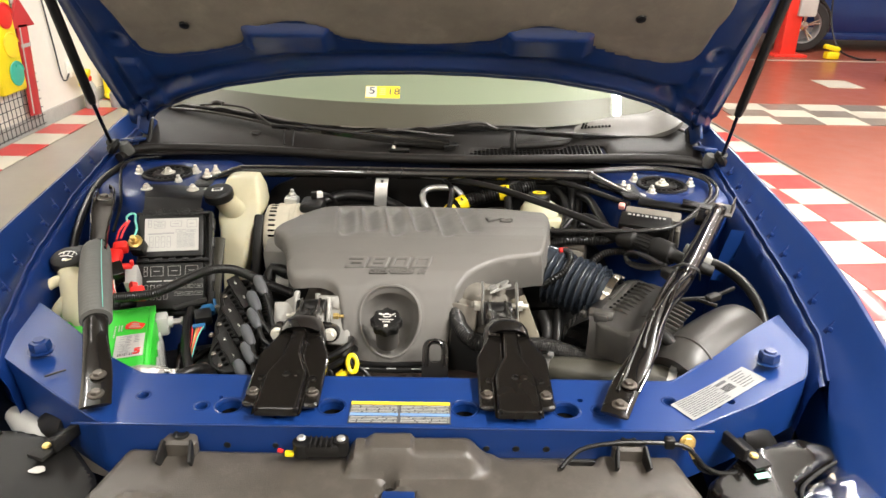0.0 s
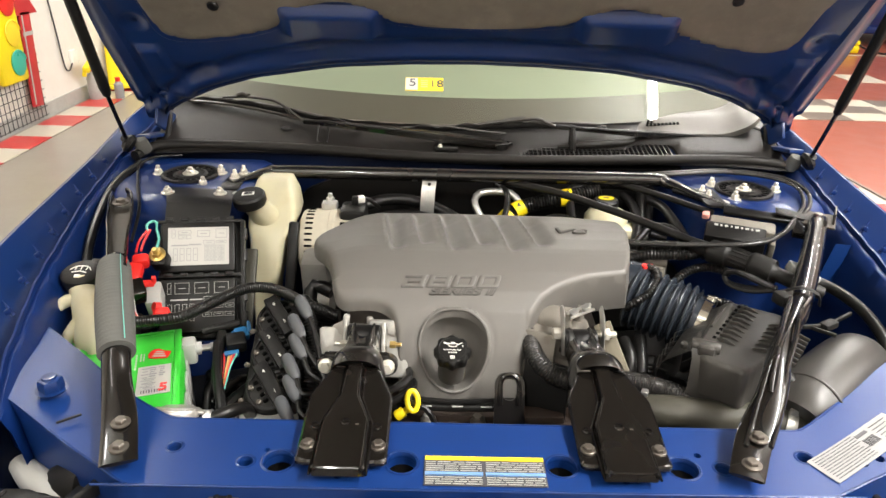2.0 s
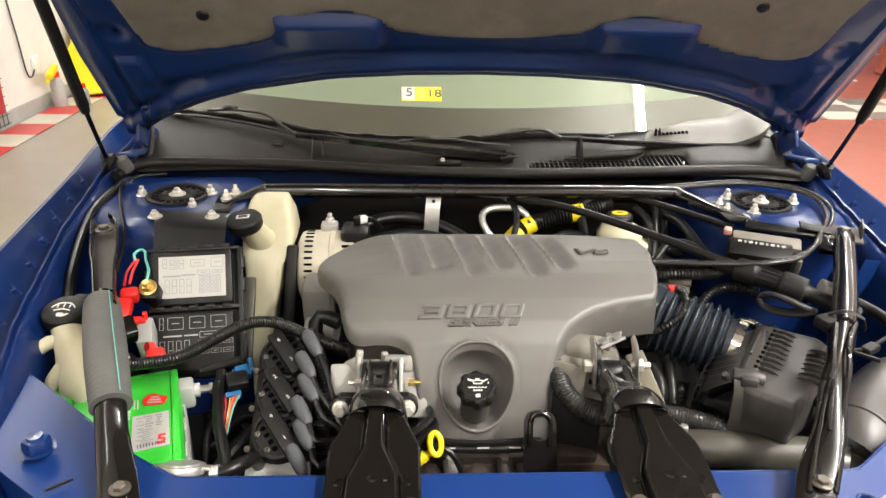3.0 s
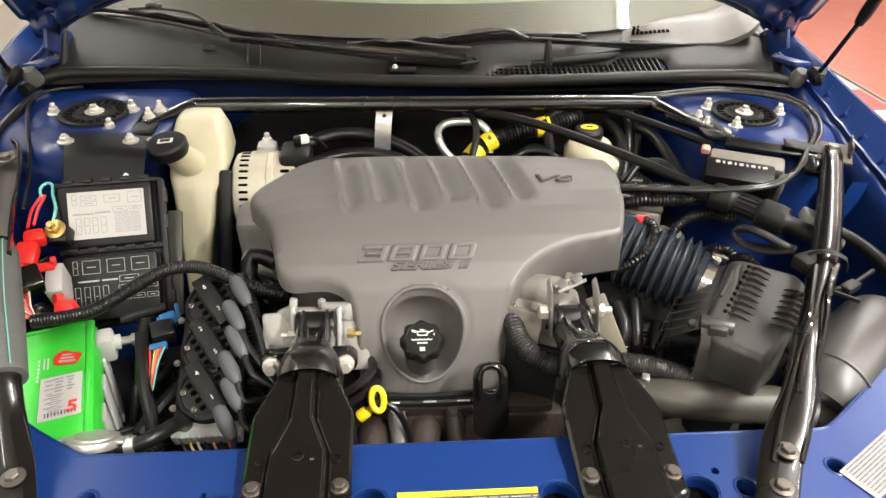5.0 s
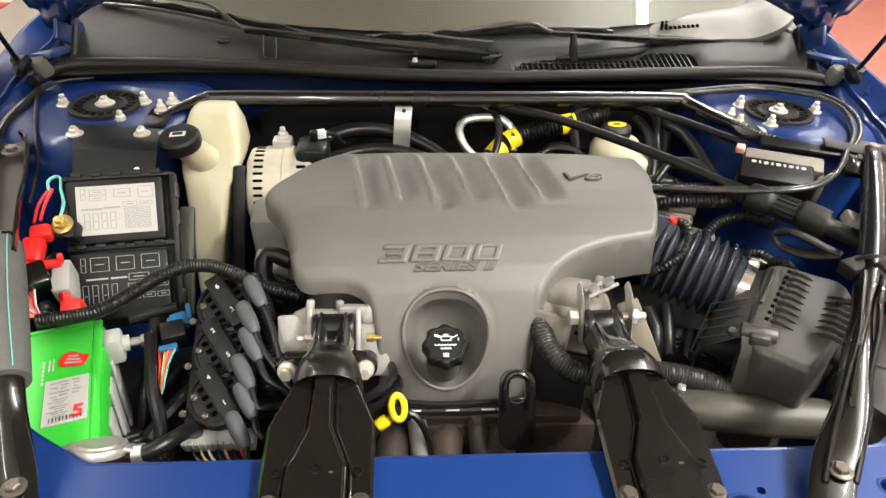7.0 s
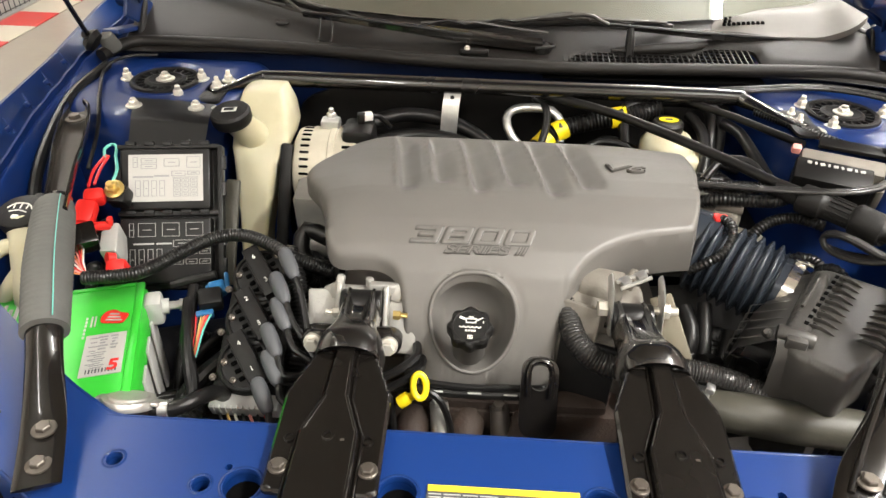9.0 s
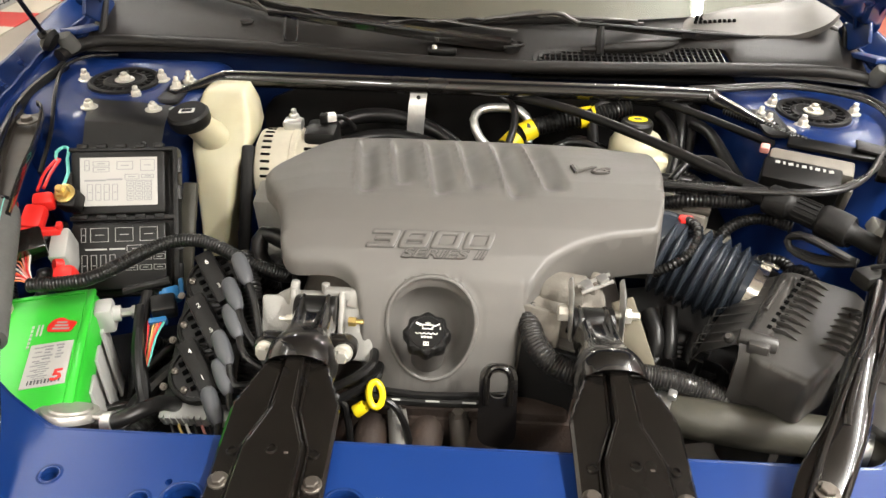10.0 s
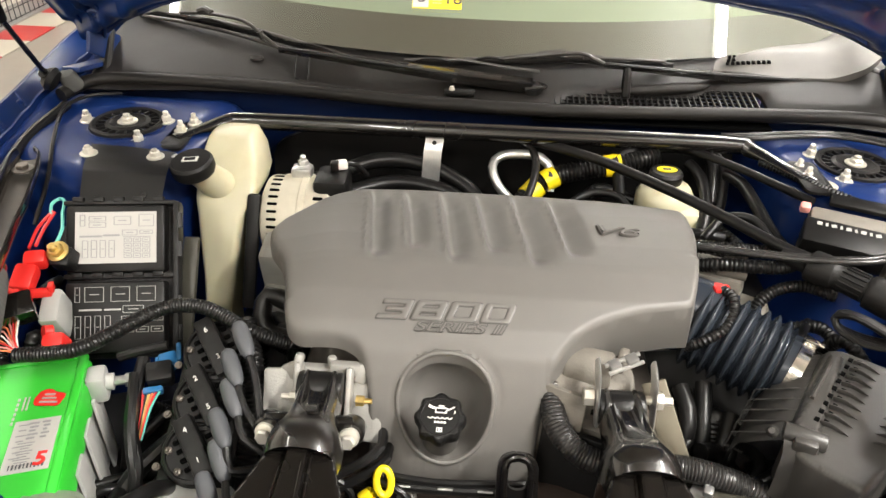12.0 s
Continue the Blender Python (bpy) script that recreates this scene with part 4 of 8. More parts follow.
# the hollow round the filler cap
inward = Vector((0, 0.80, -0.60))
well_c = Vector((WELL[0], WELL[1], 0.748))
rows = []
for shrink, deep, lift in ((1.05, 0.0, 0.0002), (1.0, 0.0002, 0.0), (0.97, 0.001, 0), (0.94, 0.004, 0), (0.88, 0.010, 0), (0.81, 0.018, 0), (0.73, 0.027, 0), (0.62, 0.033, 0), (0.3, 0.036, 0), (0.02, 0.036, 0)):
    ring = []
    for x, y in well_rim + well_rim[:1]:
        p = Vector((x, y, plain_z(x, y)))
        q = well_c + (p - well_c) * shrink + inward * deep
        ring.append(tuple(q) if shrink <= 1 else (WELL[0] + (x - WELL[0]) * shrink, WELL[1] + (y - WELL[1]) * shrink, plain_z(x, WELL[1] + (y - WELL[1]) * shrink) + 0.0006))
    rows.append(ring)
part("hollow", loft(rows), COVER, cover, "", 60)
part("hollow_rim", tube([(x, y, plain_z(x, y) + 0.0004) for x, y in well_rim + well_rim[:1]], 0.0030, n=10, step=0.006), COVER, cover, "", 60)

# lettering: square-cut numerals, their edge shading painted as a fine dark outline
def numeral(kind, w, h, t, grow, lift):
    """A flat raised numeral of width w and height h with strokes t, centred at the origin."""
    a, b, g = w / 2, h / 2, grow
    side = 1.5 * t

    def slot(x0, x1, y0, y1):
        return rounded([(x0 + g, y0 + g), (x1 - g, y0 + g), (x1 - g, y1 - g), (x0 + g, y1 - g)], 0.0016, 3)

    outline, inner = [(-a - g, -b - g), (a + g, -b - g), (a + g, b + g), (-a - g, b + g)], []
    if kind == "0":
        inner = [slot(-a + side, a - side, -b + t, b - t)]
    elif kind == "8":
        inner = [slot(-a + side, a - side, -b + t, -t / 2), slot(-a + side, a - side, t / 2, b - t)]
    else:
        outline = [(-a - g, -b - g), (a + g, -b - g), (a + g, b + g), (-a - g, b + g), (-a - g, b - t - g), (a - side - g, b - t - g), (a - side - g, t / 2 + g), (-a * 0.6 - g, t / 2 + g),
                   (-a * 0.6 - g, -t / 2 - g), (a - side - g, -t / 2 - g), (a - side - g, -b + t + g), (-a - g, -b + t + g)]
    return sheet(rounded(outline, 0.0040 if kind != "3" else 0.0022, 4), lambda x, y, d: lift - 0.0006 * (1 - ramp(d, 0, 0.0007)), 0.0011, inner, drop=0.004)


tm = pose(-0.040, 0.3295, plain_z(0, 0.3295) - 0.0003, math.degrees(math.atan2(plain_z(0, 0.345) - plain_z(0, 0.315), 0.03)), 0, 1.0)
slant = Matrix(((1, 0.35, 0, 0), (0, 1, 0, 0), (0, 0, 1, 0), (0, 0, 0, 1)))
for k, ch in enumerate("3800"):
    gm = tm @ slant @ pose(-0.0565 + 0.0377 * k, 0, 0)
    rim = part("numeral_rim", moved(numeral(ch, 0.033, 0.0235, 0.0050, 0.0011, 0.0011), gm), COVER_DARK, cover, "dark outline painted as edge shade of the raised characters")
    part("numeral", moved(numeral(ch, 0.033, 0.0235, 0.0050, -0.0003, 0.0027), gm), COVER, rim)
lm = tm @ pose(0.0135, -0.0190, -0.0006, 4, 0, 0) @ Matrix.Diagonal((1.42, 0.80, 1, 1))
rim = part("lettering_rim", letters("SERIES II", 0.0195, 0.0014, lm, 0.3, 0.0009), COVER_DARK, cover, "dark outline painted as edge shade of the raised characters")
part("lettering", letters("SERIES II", 0.0195, 0.0022, lm, 0.3, -0.0003), COVER, rim)
vm = pose(0.156, 0.4735, cover_z(0.156, 0.4735, 1) + 0.0010, -4, 2, -2)
rim = part("lettering_rim", moved(letters("V6", 0.030, 0.0014, Matrix.Diagonal((1.75, 0.98, 1.4, 1)), 0.3, 0.0008), vm), COVER_DARK, cover, "dark outline painted as edge shade of the V6 characters")
part("lettering", moved(letters("V6", 0.030, 0.0022, Matrix.Diagonal((1.75, 0.98, 1.4, 1)), 0.3, -0.0006), vm), COVER, rim)

# oil filler cap on its neck
oil = thing("oil_filler_cap", "black oil filler cap with white symbols in the cover's hollow", "filler cap", at=(*CAP, 0.74))
om = pose(CAP[0] - 0.002, CAP[1] - 0.002, 0.750, 22, 0, 0) @ Matrix.Scale(0.76, 4)
part("neck", moved(lathe([(0.026, -0.05), (0.026, 0.0), (0.029, 0.002), (0.029, 0.008), (0.025, 0.010), (0.025, 0.016)], n=28), om), COVER_DARK, oil)
cap_out = [((0.0335 + 0.0022 * math.cos(8 * a)) * math.cos(a), (0.0335 + 0.0022 * math.cos(8 * a)) * math.sin(a)) for a in np.linspace(0, 2 * math.pi, 64, endpoint=False)]
cap = part("cap", moved(sheet(cap_out, lambda x, y, d: 0.034 - fillet(d, 0.005), 0.003, drop=0.015), om), BLACK, oil)
can = [box((0.001, 0.005, 0.0345), (0.016, 0.0016, 0.001)), box((-0.0065, 0.008, 0.0345), (0.0016, 0.0075, 0.001), 0, (0, 0, 12)), box((0.0085, 0.008, 0.0345), (0.0016, 0.0075, 0.001), 0, (0, 0, -32)), box((0.001, 0.0115, 0.0345), (0.016, 0.0016, 0.001)),
       box((-0.0125, 0.0125, 0.0345), (0.0085, 0.0035, 0.001), 0, (0, 0, -22)), box((0.0145, 0.0115, 0.0345), (0.010, 0.0016, 0.001), 0, (0, 0, 28)), box((0.001, 0.0145, 0.0345), (0.008, 0.0014, 0.001)), box((0.001, 0.0130, 0.0345), (0.002, 0.003, 0.001)), box((0.0195, 0.0065, 0.0345), (0.0018, 0.0040, 0.001))]
can += [tube([(-0.0165 + 0.0065 * k, -0.0015, 0.0347), (-0.0132 + 0.0065 * k, -0.0038, 0.0347), (-0.010 + 0.0065 * k, -0.0015, 0.0347)], 0.0009, n=6, step=0.002) for k in range(5)]
can += [box((-0.006 + 0.0042 * k, -0.0085, 0.0345), (0.0032, 0.0026, 0.001)) for k in range(4)]
can += [box((0, -0.0165, 0.0345), (0.0075, 0.0012, 0.001)), box((0, -0.0215, 0.0345), (0.0075, 0.0012, 0.001)), box((-0.0034, -0.019, 0.0345), (0.0012, 0.006, 0.001)), box((0.0034, -0.019, 0.0345), (0.0012, 0.006, 0.001)), box((0, -0.019, 0.0345), (0.003, 0.0025, 0.001))]
part("symbol", moved(join(*can), om), WHITE, cap)
part("face_ring", moved(lathe([(0.0265, 0.0338), (0.0258, 0.0347), (0.0245, 0.0338)], n=40), om), BLACK, cap)

# strut tower brace across the bay
bar = thing("strut_brace", "glossy black tubular brace between the strut towers", "brace", at=(0, 0.72, 0.86))
part("tube", tube([(-0.462, 0.655, 0.866), (-0.435, 0.69, 0.866), (-0.405, 0.722, 0.865), (-0.36, 0.731, 0.864), (0.0, 0.731, 0.864), (0.355, 0.731, 0.864), (0.39, 0.715, 0.864), (0.43, 0.655, 0.864), (0.452, 0.62, 0.865)], [(0.011, 0.0035), (0.011, 0.006), (0.0125, 0.0115), (0.0135, 0.0135), (0.0135, 0.0135), (0.0135, 0.0135), (0.0125, 0.0115), (0.011, 0.005), (0.011, 0.003)], n=24, up=(0, 0, 1)), ARM_BLACK, bar)
for s, x, y in ((-1, -0.462, 0.665), (1, 0.452, 0.635)):
    part("end_plate", sheet(rounded([(x - 0.02, y - 0.045), (x + 0.02, y - 0.045), (x + 0.02, y + 0.05), (x - 0.02, y + 0.05)], 0.012), lambda x, y, d: 0.866 - fillet(d, 0.002), 0.006, drop=0.004), BLACK, bar)
tab = thing("metal_strap", "bare zinc strap hanging from the brace", "bracket", at=(-0.083, 0.72, 0.85))
part("strap", loft([[(-0.097 + dx, y, z), (-0.069 + dx, y, z)] for dx, y, z in ((0, 0.734, 0.858), (0, 0.722, 0.850), (-0.002, 0.714, 0.835), (-0.004, 0.708, 0.800), (-0.005, 0.704, 0.77))]), ZINC, tab)
part("hole", lathe([(0, 0.001), (0.0035, 0.001), (0.0035, 0)], pose(-0.083, 0.7195, 0.848, 68, 0, 0), 12), BLACK, tab)

# front braces from core support to the towers
def front_brace(name, label, pts, secs, bolts, top):
    ob = thing(name, label, "brace", "front braces", at=pts[-1])
    part("tube", tube(pts, secs, n=18, up=(0, 0, 1)), GLOSS_BLACK, ob)
    for x, y, z in bolts:
        part("bolt", bolt((x, y, z), 0.0072, 0.007, 0.0112), DARK_STEEL, ob)
    x, y, z = top
    if x > 0:
        part("end_plate", join(box((x, y, z - 0.004), (0.05, 0.07, 0.004), 0.0015, (0, 0, 28 if x < 0 else -28)), box((x + 0.022, y - 0.004, z + 0.006), (0.003, 0.05, 0.022), 0.001, (0, 0, 28 if x < 0 else -28))), BRACE_PLATE, ob)
    part("bolt", bolt((x, y + 0.008, z - 0.002), 0.0085, 0.008, 0.014), DARK_STEEL, ob)
    return ob


front_brace("front_brace", "black steel brace with flattened ends and a grey foam wrap", [(-0.548, 0.330, 0.854), (-0.540, 0.309, 0.852), (-0.475, 0.150, 0.828), (-0.458, 0.101, 0.803), (-0.434, 0.045, 0.785), (-0.411, -0.018, 0.773)],
            [(0.018, 0.010), (0.018, 0.016), (0.018, 0.015), (0.018, 0.010), (0.020, 0.004), (0.0205, 0.003)], [(-0.428, 0.035, 0.786), (-0.418, 0.002, 0.778)], (-0.622, 0.525, 0.868))
front_brace("front_brace", "glossy black steel brace with flattened, creased ends", [(0.612, 0.54, 0.862), (0.585, 0.49, 0.862), (0.505, 0.345, 0.855), (0.442, 0.238, 0.845), (0.405, 0.182, 0.838), (0.380, 0.143, 0.832), (0.350, 0.085, 0.810), (0.316, 0.038, 0.786), (0.285, -0.022, 0.773)],
            [(0.016, 0.010), (0.0165, 0.016), (0.017, 0.016), (0.017, 0.016), (0.013, 0.018), (0.015, 0.016), (0.018, 0.010), (0.0205, 0.004), (0.019, 0.003)], [(0.315, 0.028, 0.788), (0.296, -0.006, 0.778)], (0.61, 0.53, 0.868))
br_r = bpy.data.objects["front_brace.001"]
for pts in ([(0.455, 0.236, 0.863), (0.420, 0.190, 0.862), (0.398, 0.148, 0.851), (0.372, 0.105, 0.830), (0.352, 0.060, 0.800), (0.326, 0.018, 0.783)], [(0.428, 0.236, 0.863), (0.394, 0.178, 0.858), (0.372, 0.140, 0.850), (0.345, 0.100, 0.826), (0.322, 0.062, 0.800), (0.298, 0.020, 0.783)],
            [(0.388, 0.158, 0.853), (0.368, 0.128, 0.846), (0.350, 0.095, 0.826), (0.345, 0.080, 0.816)]):
    part("crease", tube(pts, 0.0035, n=10), GLOSS_BLACK, br_r)
ax_, hw_ = [(-0.525, 0.285), (-0.545, 0.335), (-0.570, 0.40), (-0.585, 0.44), (-0.615, 0.52), (-0.632, 0.56), (-0.640, 0.575)], [0.011, 0.012, 0.014, 0.017, 0.0175, 0.016, 0.011]
q_ = Vector((0.932, 0.363, 0))
br_l = bpy.data.objects["front_brace"]
part("channel", loft([[(x + q_.x * h * s, y + q_.y * h * s, 0.853 + 0.025 * (y - 0.3) + up) for s, up in ((-1.08, 0.017), (-1.0, 0.015), (-0.96, 0.002), (-0.7, -0.001), (0, -0.002), (0.7, -0.001), (0.96, 0.002), (1.0, 0.015), (1.08, 0.017))] for (x, y), h in zip(ax_, hw_)]), BRACE_PLATE, br_l, "grey-brown flattened channel end")
for s in (-1, 1):
    part("flange", tube([(x + q_.x * h * s * 1.05, y + q_.y * h * s * 1.05, 0.853 + 0.025 * (y - 0.3) + 0.013) for (x, y), h in zip(ax_, hw_)], [(0.0025, 0.006)] * len(ax_), n=8, up=(0, 0, 1)), GLOSS_BLACK, br_l)
wrap = thing("foam_wrap", "grey ribbed foam sleeve with a green thread around the brace", "sleeve", at=(-0.54, 0.3, 0.85))
part("sleeve", tube([(-0.542, 0.314, 0.853), (-0.535, 0.295, 0.851), (-0.50, 0.21, 0.841), (-0.466, 0.128, 0.822)], [(0.021, 0.020), (0.0235, 0.022), (0.025, 0.023), (0.023, 0.020)], n=20, rib=0.0004, pitch=0.008), FOAM, wrap)
part("thread", tube([(-0.530, 0.314, 0.872), (-0.522, 0.295, 0.873), (-0.487, 0.212, 0.865), (-0.453, 0.130, 0.843)], 0.0006, n=6), TEAL_WIRE, wrap)

ECU_CAST = mat("dull_cast_grey", (0.17, 0.155, 0.13), 0.6, 0.1, 0, 0.2, 60, bump=0.5, bump_scale=350, dirt=0.4)

# dog-bone mounts on the core support
def dog_bone(cx, side):
    ob = thing("engine_mount_strut", "glossy black pressed-steel engine mount strut bolted to the support", "engine mount", "engine mount struts", at=(cx, 0.05, 0.77))

    def pz(x, y, d):
        return 0.7715 + 0.105 * max(0, y - 0.02)

    def strip(y, w, top):
        b = pz(cx, y, 0)
        sec = ((-w - 0.0045, -0.0008), (-w - 0.0025, 0.0006), (-w - 0.0008, 0.0045), (-w + 0.0002, top - 0.002), (-w + 0.002, top), (w - 0.002, top), (w - 0.0002, top - 0.002), (w + 0.0008, 0.0045), (w + 0.0025, 0.0006), (w + 0.0045, -0.0008))
        return [(cx + a, y, b + h) for a, h in sec]

    out = [(cx - 0.0525, -0.004), (cx - 0.026, -0.006), (cx + 0.026, -0.006), (cx + 0.0525, -0.004), (cx + 0.0525, 0.107), (cx + 0.031, 0.163), (cx - 0.031, 0.163), (cx - 0.0525, 0.107)]
    plate = part("plate", sheet(rounded(out, 0.007), lambda x, y, d: pz(x, y, d) - fillet(d, 0.003), 0.003, drop=0.004), GLOSS_BLACK, ob)
    ys, ws = (-0.024, -0.021, 0.050, 0.060, 0.094, 0.102, 0.160, 0.166), (0.0265, 0.0275, 0.0270, 0.0250, 0.0125, 0.0110, 0.0085, 0.0085)
    part("channel", loft([strip(y, w, 0.0085) for y, w in zip(ys, ws)]), GLOSS_BLACK, plate, "", 25)
    part("channel_edge", join(*[tube([(cx + s * (w + o), y, pz(cx, y, 0) + h) for y, w in zip(ys, ws)], r, n=10) for s in (-1, 1) for o, h, r in ((-0.0016, 0.0066, 0.0024), (0.0040, 0.0004, 0.0018))]), GLOSS_BLACK, plate)
    part("channel_end", sheet(rounded([(cx - 0.030, -0.024), (cx + 0.030, -0.024), (cx + 0.030, -0.018), (cx - 0.030, -0.018)], 0.002), lambda x, y, d: pz(cx, 0, 0) + 0.0083 - fillet(d, 0.0025), 0.002, drop=0.011), GLOSS_BLACK, plate)
    for dx, y in ((-0.041, 0.021), (0.041, 0.021)):
        part("bolt", bolt((cx + dx, y, pz(cx + dx, y, 1)), 0.0066, 0.0065, 0.0092), DARK_STEEL, ob)
    for dx, y, up in ((-0.037, 0.052, 0), (0.0, 0.05, 0.0083), (0.037, 0.052, 0)):
        part("rivet", lathe([(0.0060, 0), (0.0052, 0.002), (0.0036, 0.0022), (0.0030, 0.0004), (0, 0.0004)], pose(cx + dx, y, pz(cx + dx, y, 1) + up), 16), GLOSS_BLACK, ob)
    for k in range(4):
        part("stamp", box((cx + 0.014, 0.046 - 0.007 * k, pz(cx + 0.014, 0.046 - 0.007 * k, 1) + 0.0085), (0.0040, 0.0026, 0.0008), 0, (0, 0, 10 * (k % 2))), DARK_STEEL, ob)

    # pressed arm: a hood over the plate's end that narrows to a creased neck
    lean = -0.010 if side > 0 else 0.0
    stations = ((0.1555, 0.783, 0.0365, 0.016, 0.0), (0.163, 0.783, 0.0375, 0.020, 0.0), (0.172, 0.783, 0.0378, 0.0225, 0.0), (0.183, 0.782, 0.0372, 0.022, 0.0), (0.193, 0.781, 0.0345, 0.018, 0.001), (0.202, 0.780, 0.0300, 0.012, 0.004),
                (0.212, 0.780, 0.0262, 0.007, 0.007), (0.225, 0.780, 0.0245, 0.003, 0.010), (0.240, 0.781, 0.0242, 0.002, 0.011), (0.256, 0.782, 0.0242, 0.001, 0.011), (0.266, 0.782, 0.0242, 0.001, 0.009), (0.270, 0.780, 0.0240, 0.0, 0.004))
    rows = []
    for y, z, hw, dome, ridge in stations:
        row = []
        for k in range(-12, 13):
            u = k / 12
            zz = z + dome * (1 - abs(u) ** 2.6) + ridge * math.exp(-((abs(u) - 0.60) / 0.22) ** 2) - (0.004 if abs(u) > 0.85 else 0)
            if abs(k) == 12:
                zz = z - 0.020
            row.append((cx + lean * (y - 0.15) / 0.1 + hw * u, y, zz))
        rows.append(row)
    back = [(x, y + 0.002, 0.745) for x, y, z in rows[-1]]
    part("arm", loft(rows + [back]), ARM_BLACK, ob, "", 50)
    part("mouth", loft([[(x, y, z) for x, y, z in rows[0]], [(x, y + 0.003, min(z, 0.790)) for x, y, z in rows[0]]]), VOID, ob)
    part("eye", cyl((cx + lean - 0.024, 0.258, 0.772), (cx + lean + 0.024, 0.258, 0.772), 0.0185, n=24, bevel=0.003), RUBBER, ob)
    return ob


dog_bone(-0.168, -1)
dog_bone(0.158, 1)
cast = thing("mount_bracket", "pale cast-aluminium engine bracket with bolts", "bracket", at=(-0.17, 0.25, 0.74))
CAST_TILT = (-38, 0, 0)
part("plate", box((-0.214, 0.266, 0.741), (0.044, 0.010, 0.074), 0.004, (-38, 0, 4)), ALU, cast)
part("plate", box((-0.122, 0.266, 0.742), (0.040, 0.010, 0.076), 0.004, (-38, 0, -4)), ALU, cast)
part("web", box((-0.1965, 0.262, 0.752), (0.007, 0.026, 0.078), 0.003, CAST_TILT), ALU, cast)
part("web", box((-0.1400, 0.262, 0.752), (0.007, 0.026, 0.074), 0.003, CAST_TILT), ALU, cast)
part("horn", join(box((-0.197, 0.284, 0.784), (0.010, 0.012, 0.020), 0.003, (-25, 8, 0)), box((-0.205, 0.286, 0.769), (0.022, 0.010, 0.020), 0.003, (-30, -30, 0))), ALU, cast)
part("bridge", join(box((-0.170, 0.288, 0.753), (0.060, 0.016, 0.040), 0.004, (-20, 0, 0)), box((-0.146, 0.286, 0.777), (0.034, 0.014, 0.014), 0.003, (-15, 0, 0)), box((-0.128, 0.284, 0.773), (0.014, 0.012, 0.022), 0.003, (-25, 20, 0))), ALU, cast)
part("lug", cyl((-0.163, 0.294, 0.772), (-0.163, 0.296, 0.784), 0.005, n=14, bevel=0.002), ALU, cast)
for x, d in ((-0.205, -1), (-0.118, 1)):
    part("nut", join(moved(lathe([(0, 0), (0.0058, 0), (0.0058, 0.008), (0.0045, 0.009), (0, 0.009)], n=6), pose(x - d * 0.012, 0.252, 0.764, 0, 90 * d, 0)), moved(lathe([(0.003, 0), (0.003, 0.017), (0, 0.0175)], n=10), pose(x - d * 0.012, 0.252, 0.764, 0, 90 * d, 0))), BOLT if d < 0 else BRASS, cast, "small zinc nut")
for x in (-0.218, -0.131):
    part("ear", join(cyl((x, 0.236, 0.744), (x, 0.214, 0.751), 0.0145, n=20, bevel=0.003), box((x + (0.016 if x < -0.17 else -0.016), 0.222, 0.758), (0.040, 0.014, 0.022), 0.006)), ARM_BLACK, cast)
    part("bolt", join(cyl((x, 0.220, 0.749), (x, 0.208, 0.753), 0.0108, n=20, bevel=0.002), moved(bolt((0, 0, 0), 0.0080, 0.0080), pose(x, 0.207, 0.753, 74, 0, 0))), BOLT, cast)
for x, z in ((-0.118, 0.722), (-0.112, 0.705)):
    part("cable", tube([(x - 0.03, 0.195, z - 0.012), (x, 0.205, z), (x + 0.018, 0.222, z + 0.006), (x + 0.016, 0.25, z)], 0.0055, n=8), RUBBER, cast)
cast2 = thing("mount_bracket", "steel clevis bracket with a through bolt", "bracket", at=(0.14, 0.26, 0.74))
for x in (0.122, 0.180):
    part("cheek", tube([(x, 0.285, 0.812), (x, 0.268, 0.803), (x, 0.258, 0.785), (x + 0.002, 0.25, 0.755)], [(0.0025, 0.008), (0.0025, 0.013), (0.0025, 0.013), (0.0025, 0.008)], n=12, up=(0, 1, 0)), ZINC, cast2)
part("bolt", join(cyl((0.112, 0.260, 0.784), (0.200, 0.260, 0.784), 0.0045, n=10), cyl((0.108, 0.260, 0.784), (0.119, 0.260, 0.784), 0.0095, n=6, bevel=0.001), cyl((0.183, 0.260, 0.784), (0.190, 0.260, 0.784), 0.0095, n=6, bevel=0.001)), BOLT, cast2)
part("block", join(box((0.12, 0.31, 0.72), (0.10, 0.05, 0.12), 0.01, (20, 0, 0)), cyl((0.095, 0.318, 0.775), (0.145, 0.305, 0.775), 0.024, n=18, bevel=0.004), cyl((0.152, 0.32, 0.78), (0.162, 0.316, 0.78), 0.018, n=16, bevel=0.003), box((0.10, 0.33, 0.785), (0.03, 0.02, 0.03), 0.006)), ECU_CAST, cast2)
part("hose_clamp", join(cyl((0.132, 0.290, 0.800), (0.168, 0.300, 0.812), 0.0024, n=8), cyl((0.136, 0.282, 0.797), (0.172, 0.292, 0.808), 0.0024, n=8), box((0.142, 0.290, 0.802), (0.012, 0.012, 0.008), 0.001, (0, -18, 20)), box((0.160, 0.294, 0.808), (0.012, 0.012, 0.008), 0.001, (0, -18, 20))), ZINC, cast2)
part("plate", join(box((0.085, 0.262, 0.725), (0.055, 0.008, 0.11), 0.003, (-14, 0, -24)), box((0.115, 0.285, 0.70), (0.06, 0.04, 0.06), 0.01, (0, 20, 0)), cyl((0.10, 0.27, 0.70), (0.12, 0.255, 0.66), 0.012, n=14)), ECU_CAST, cast2, "dull grey bracket plate")
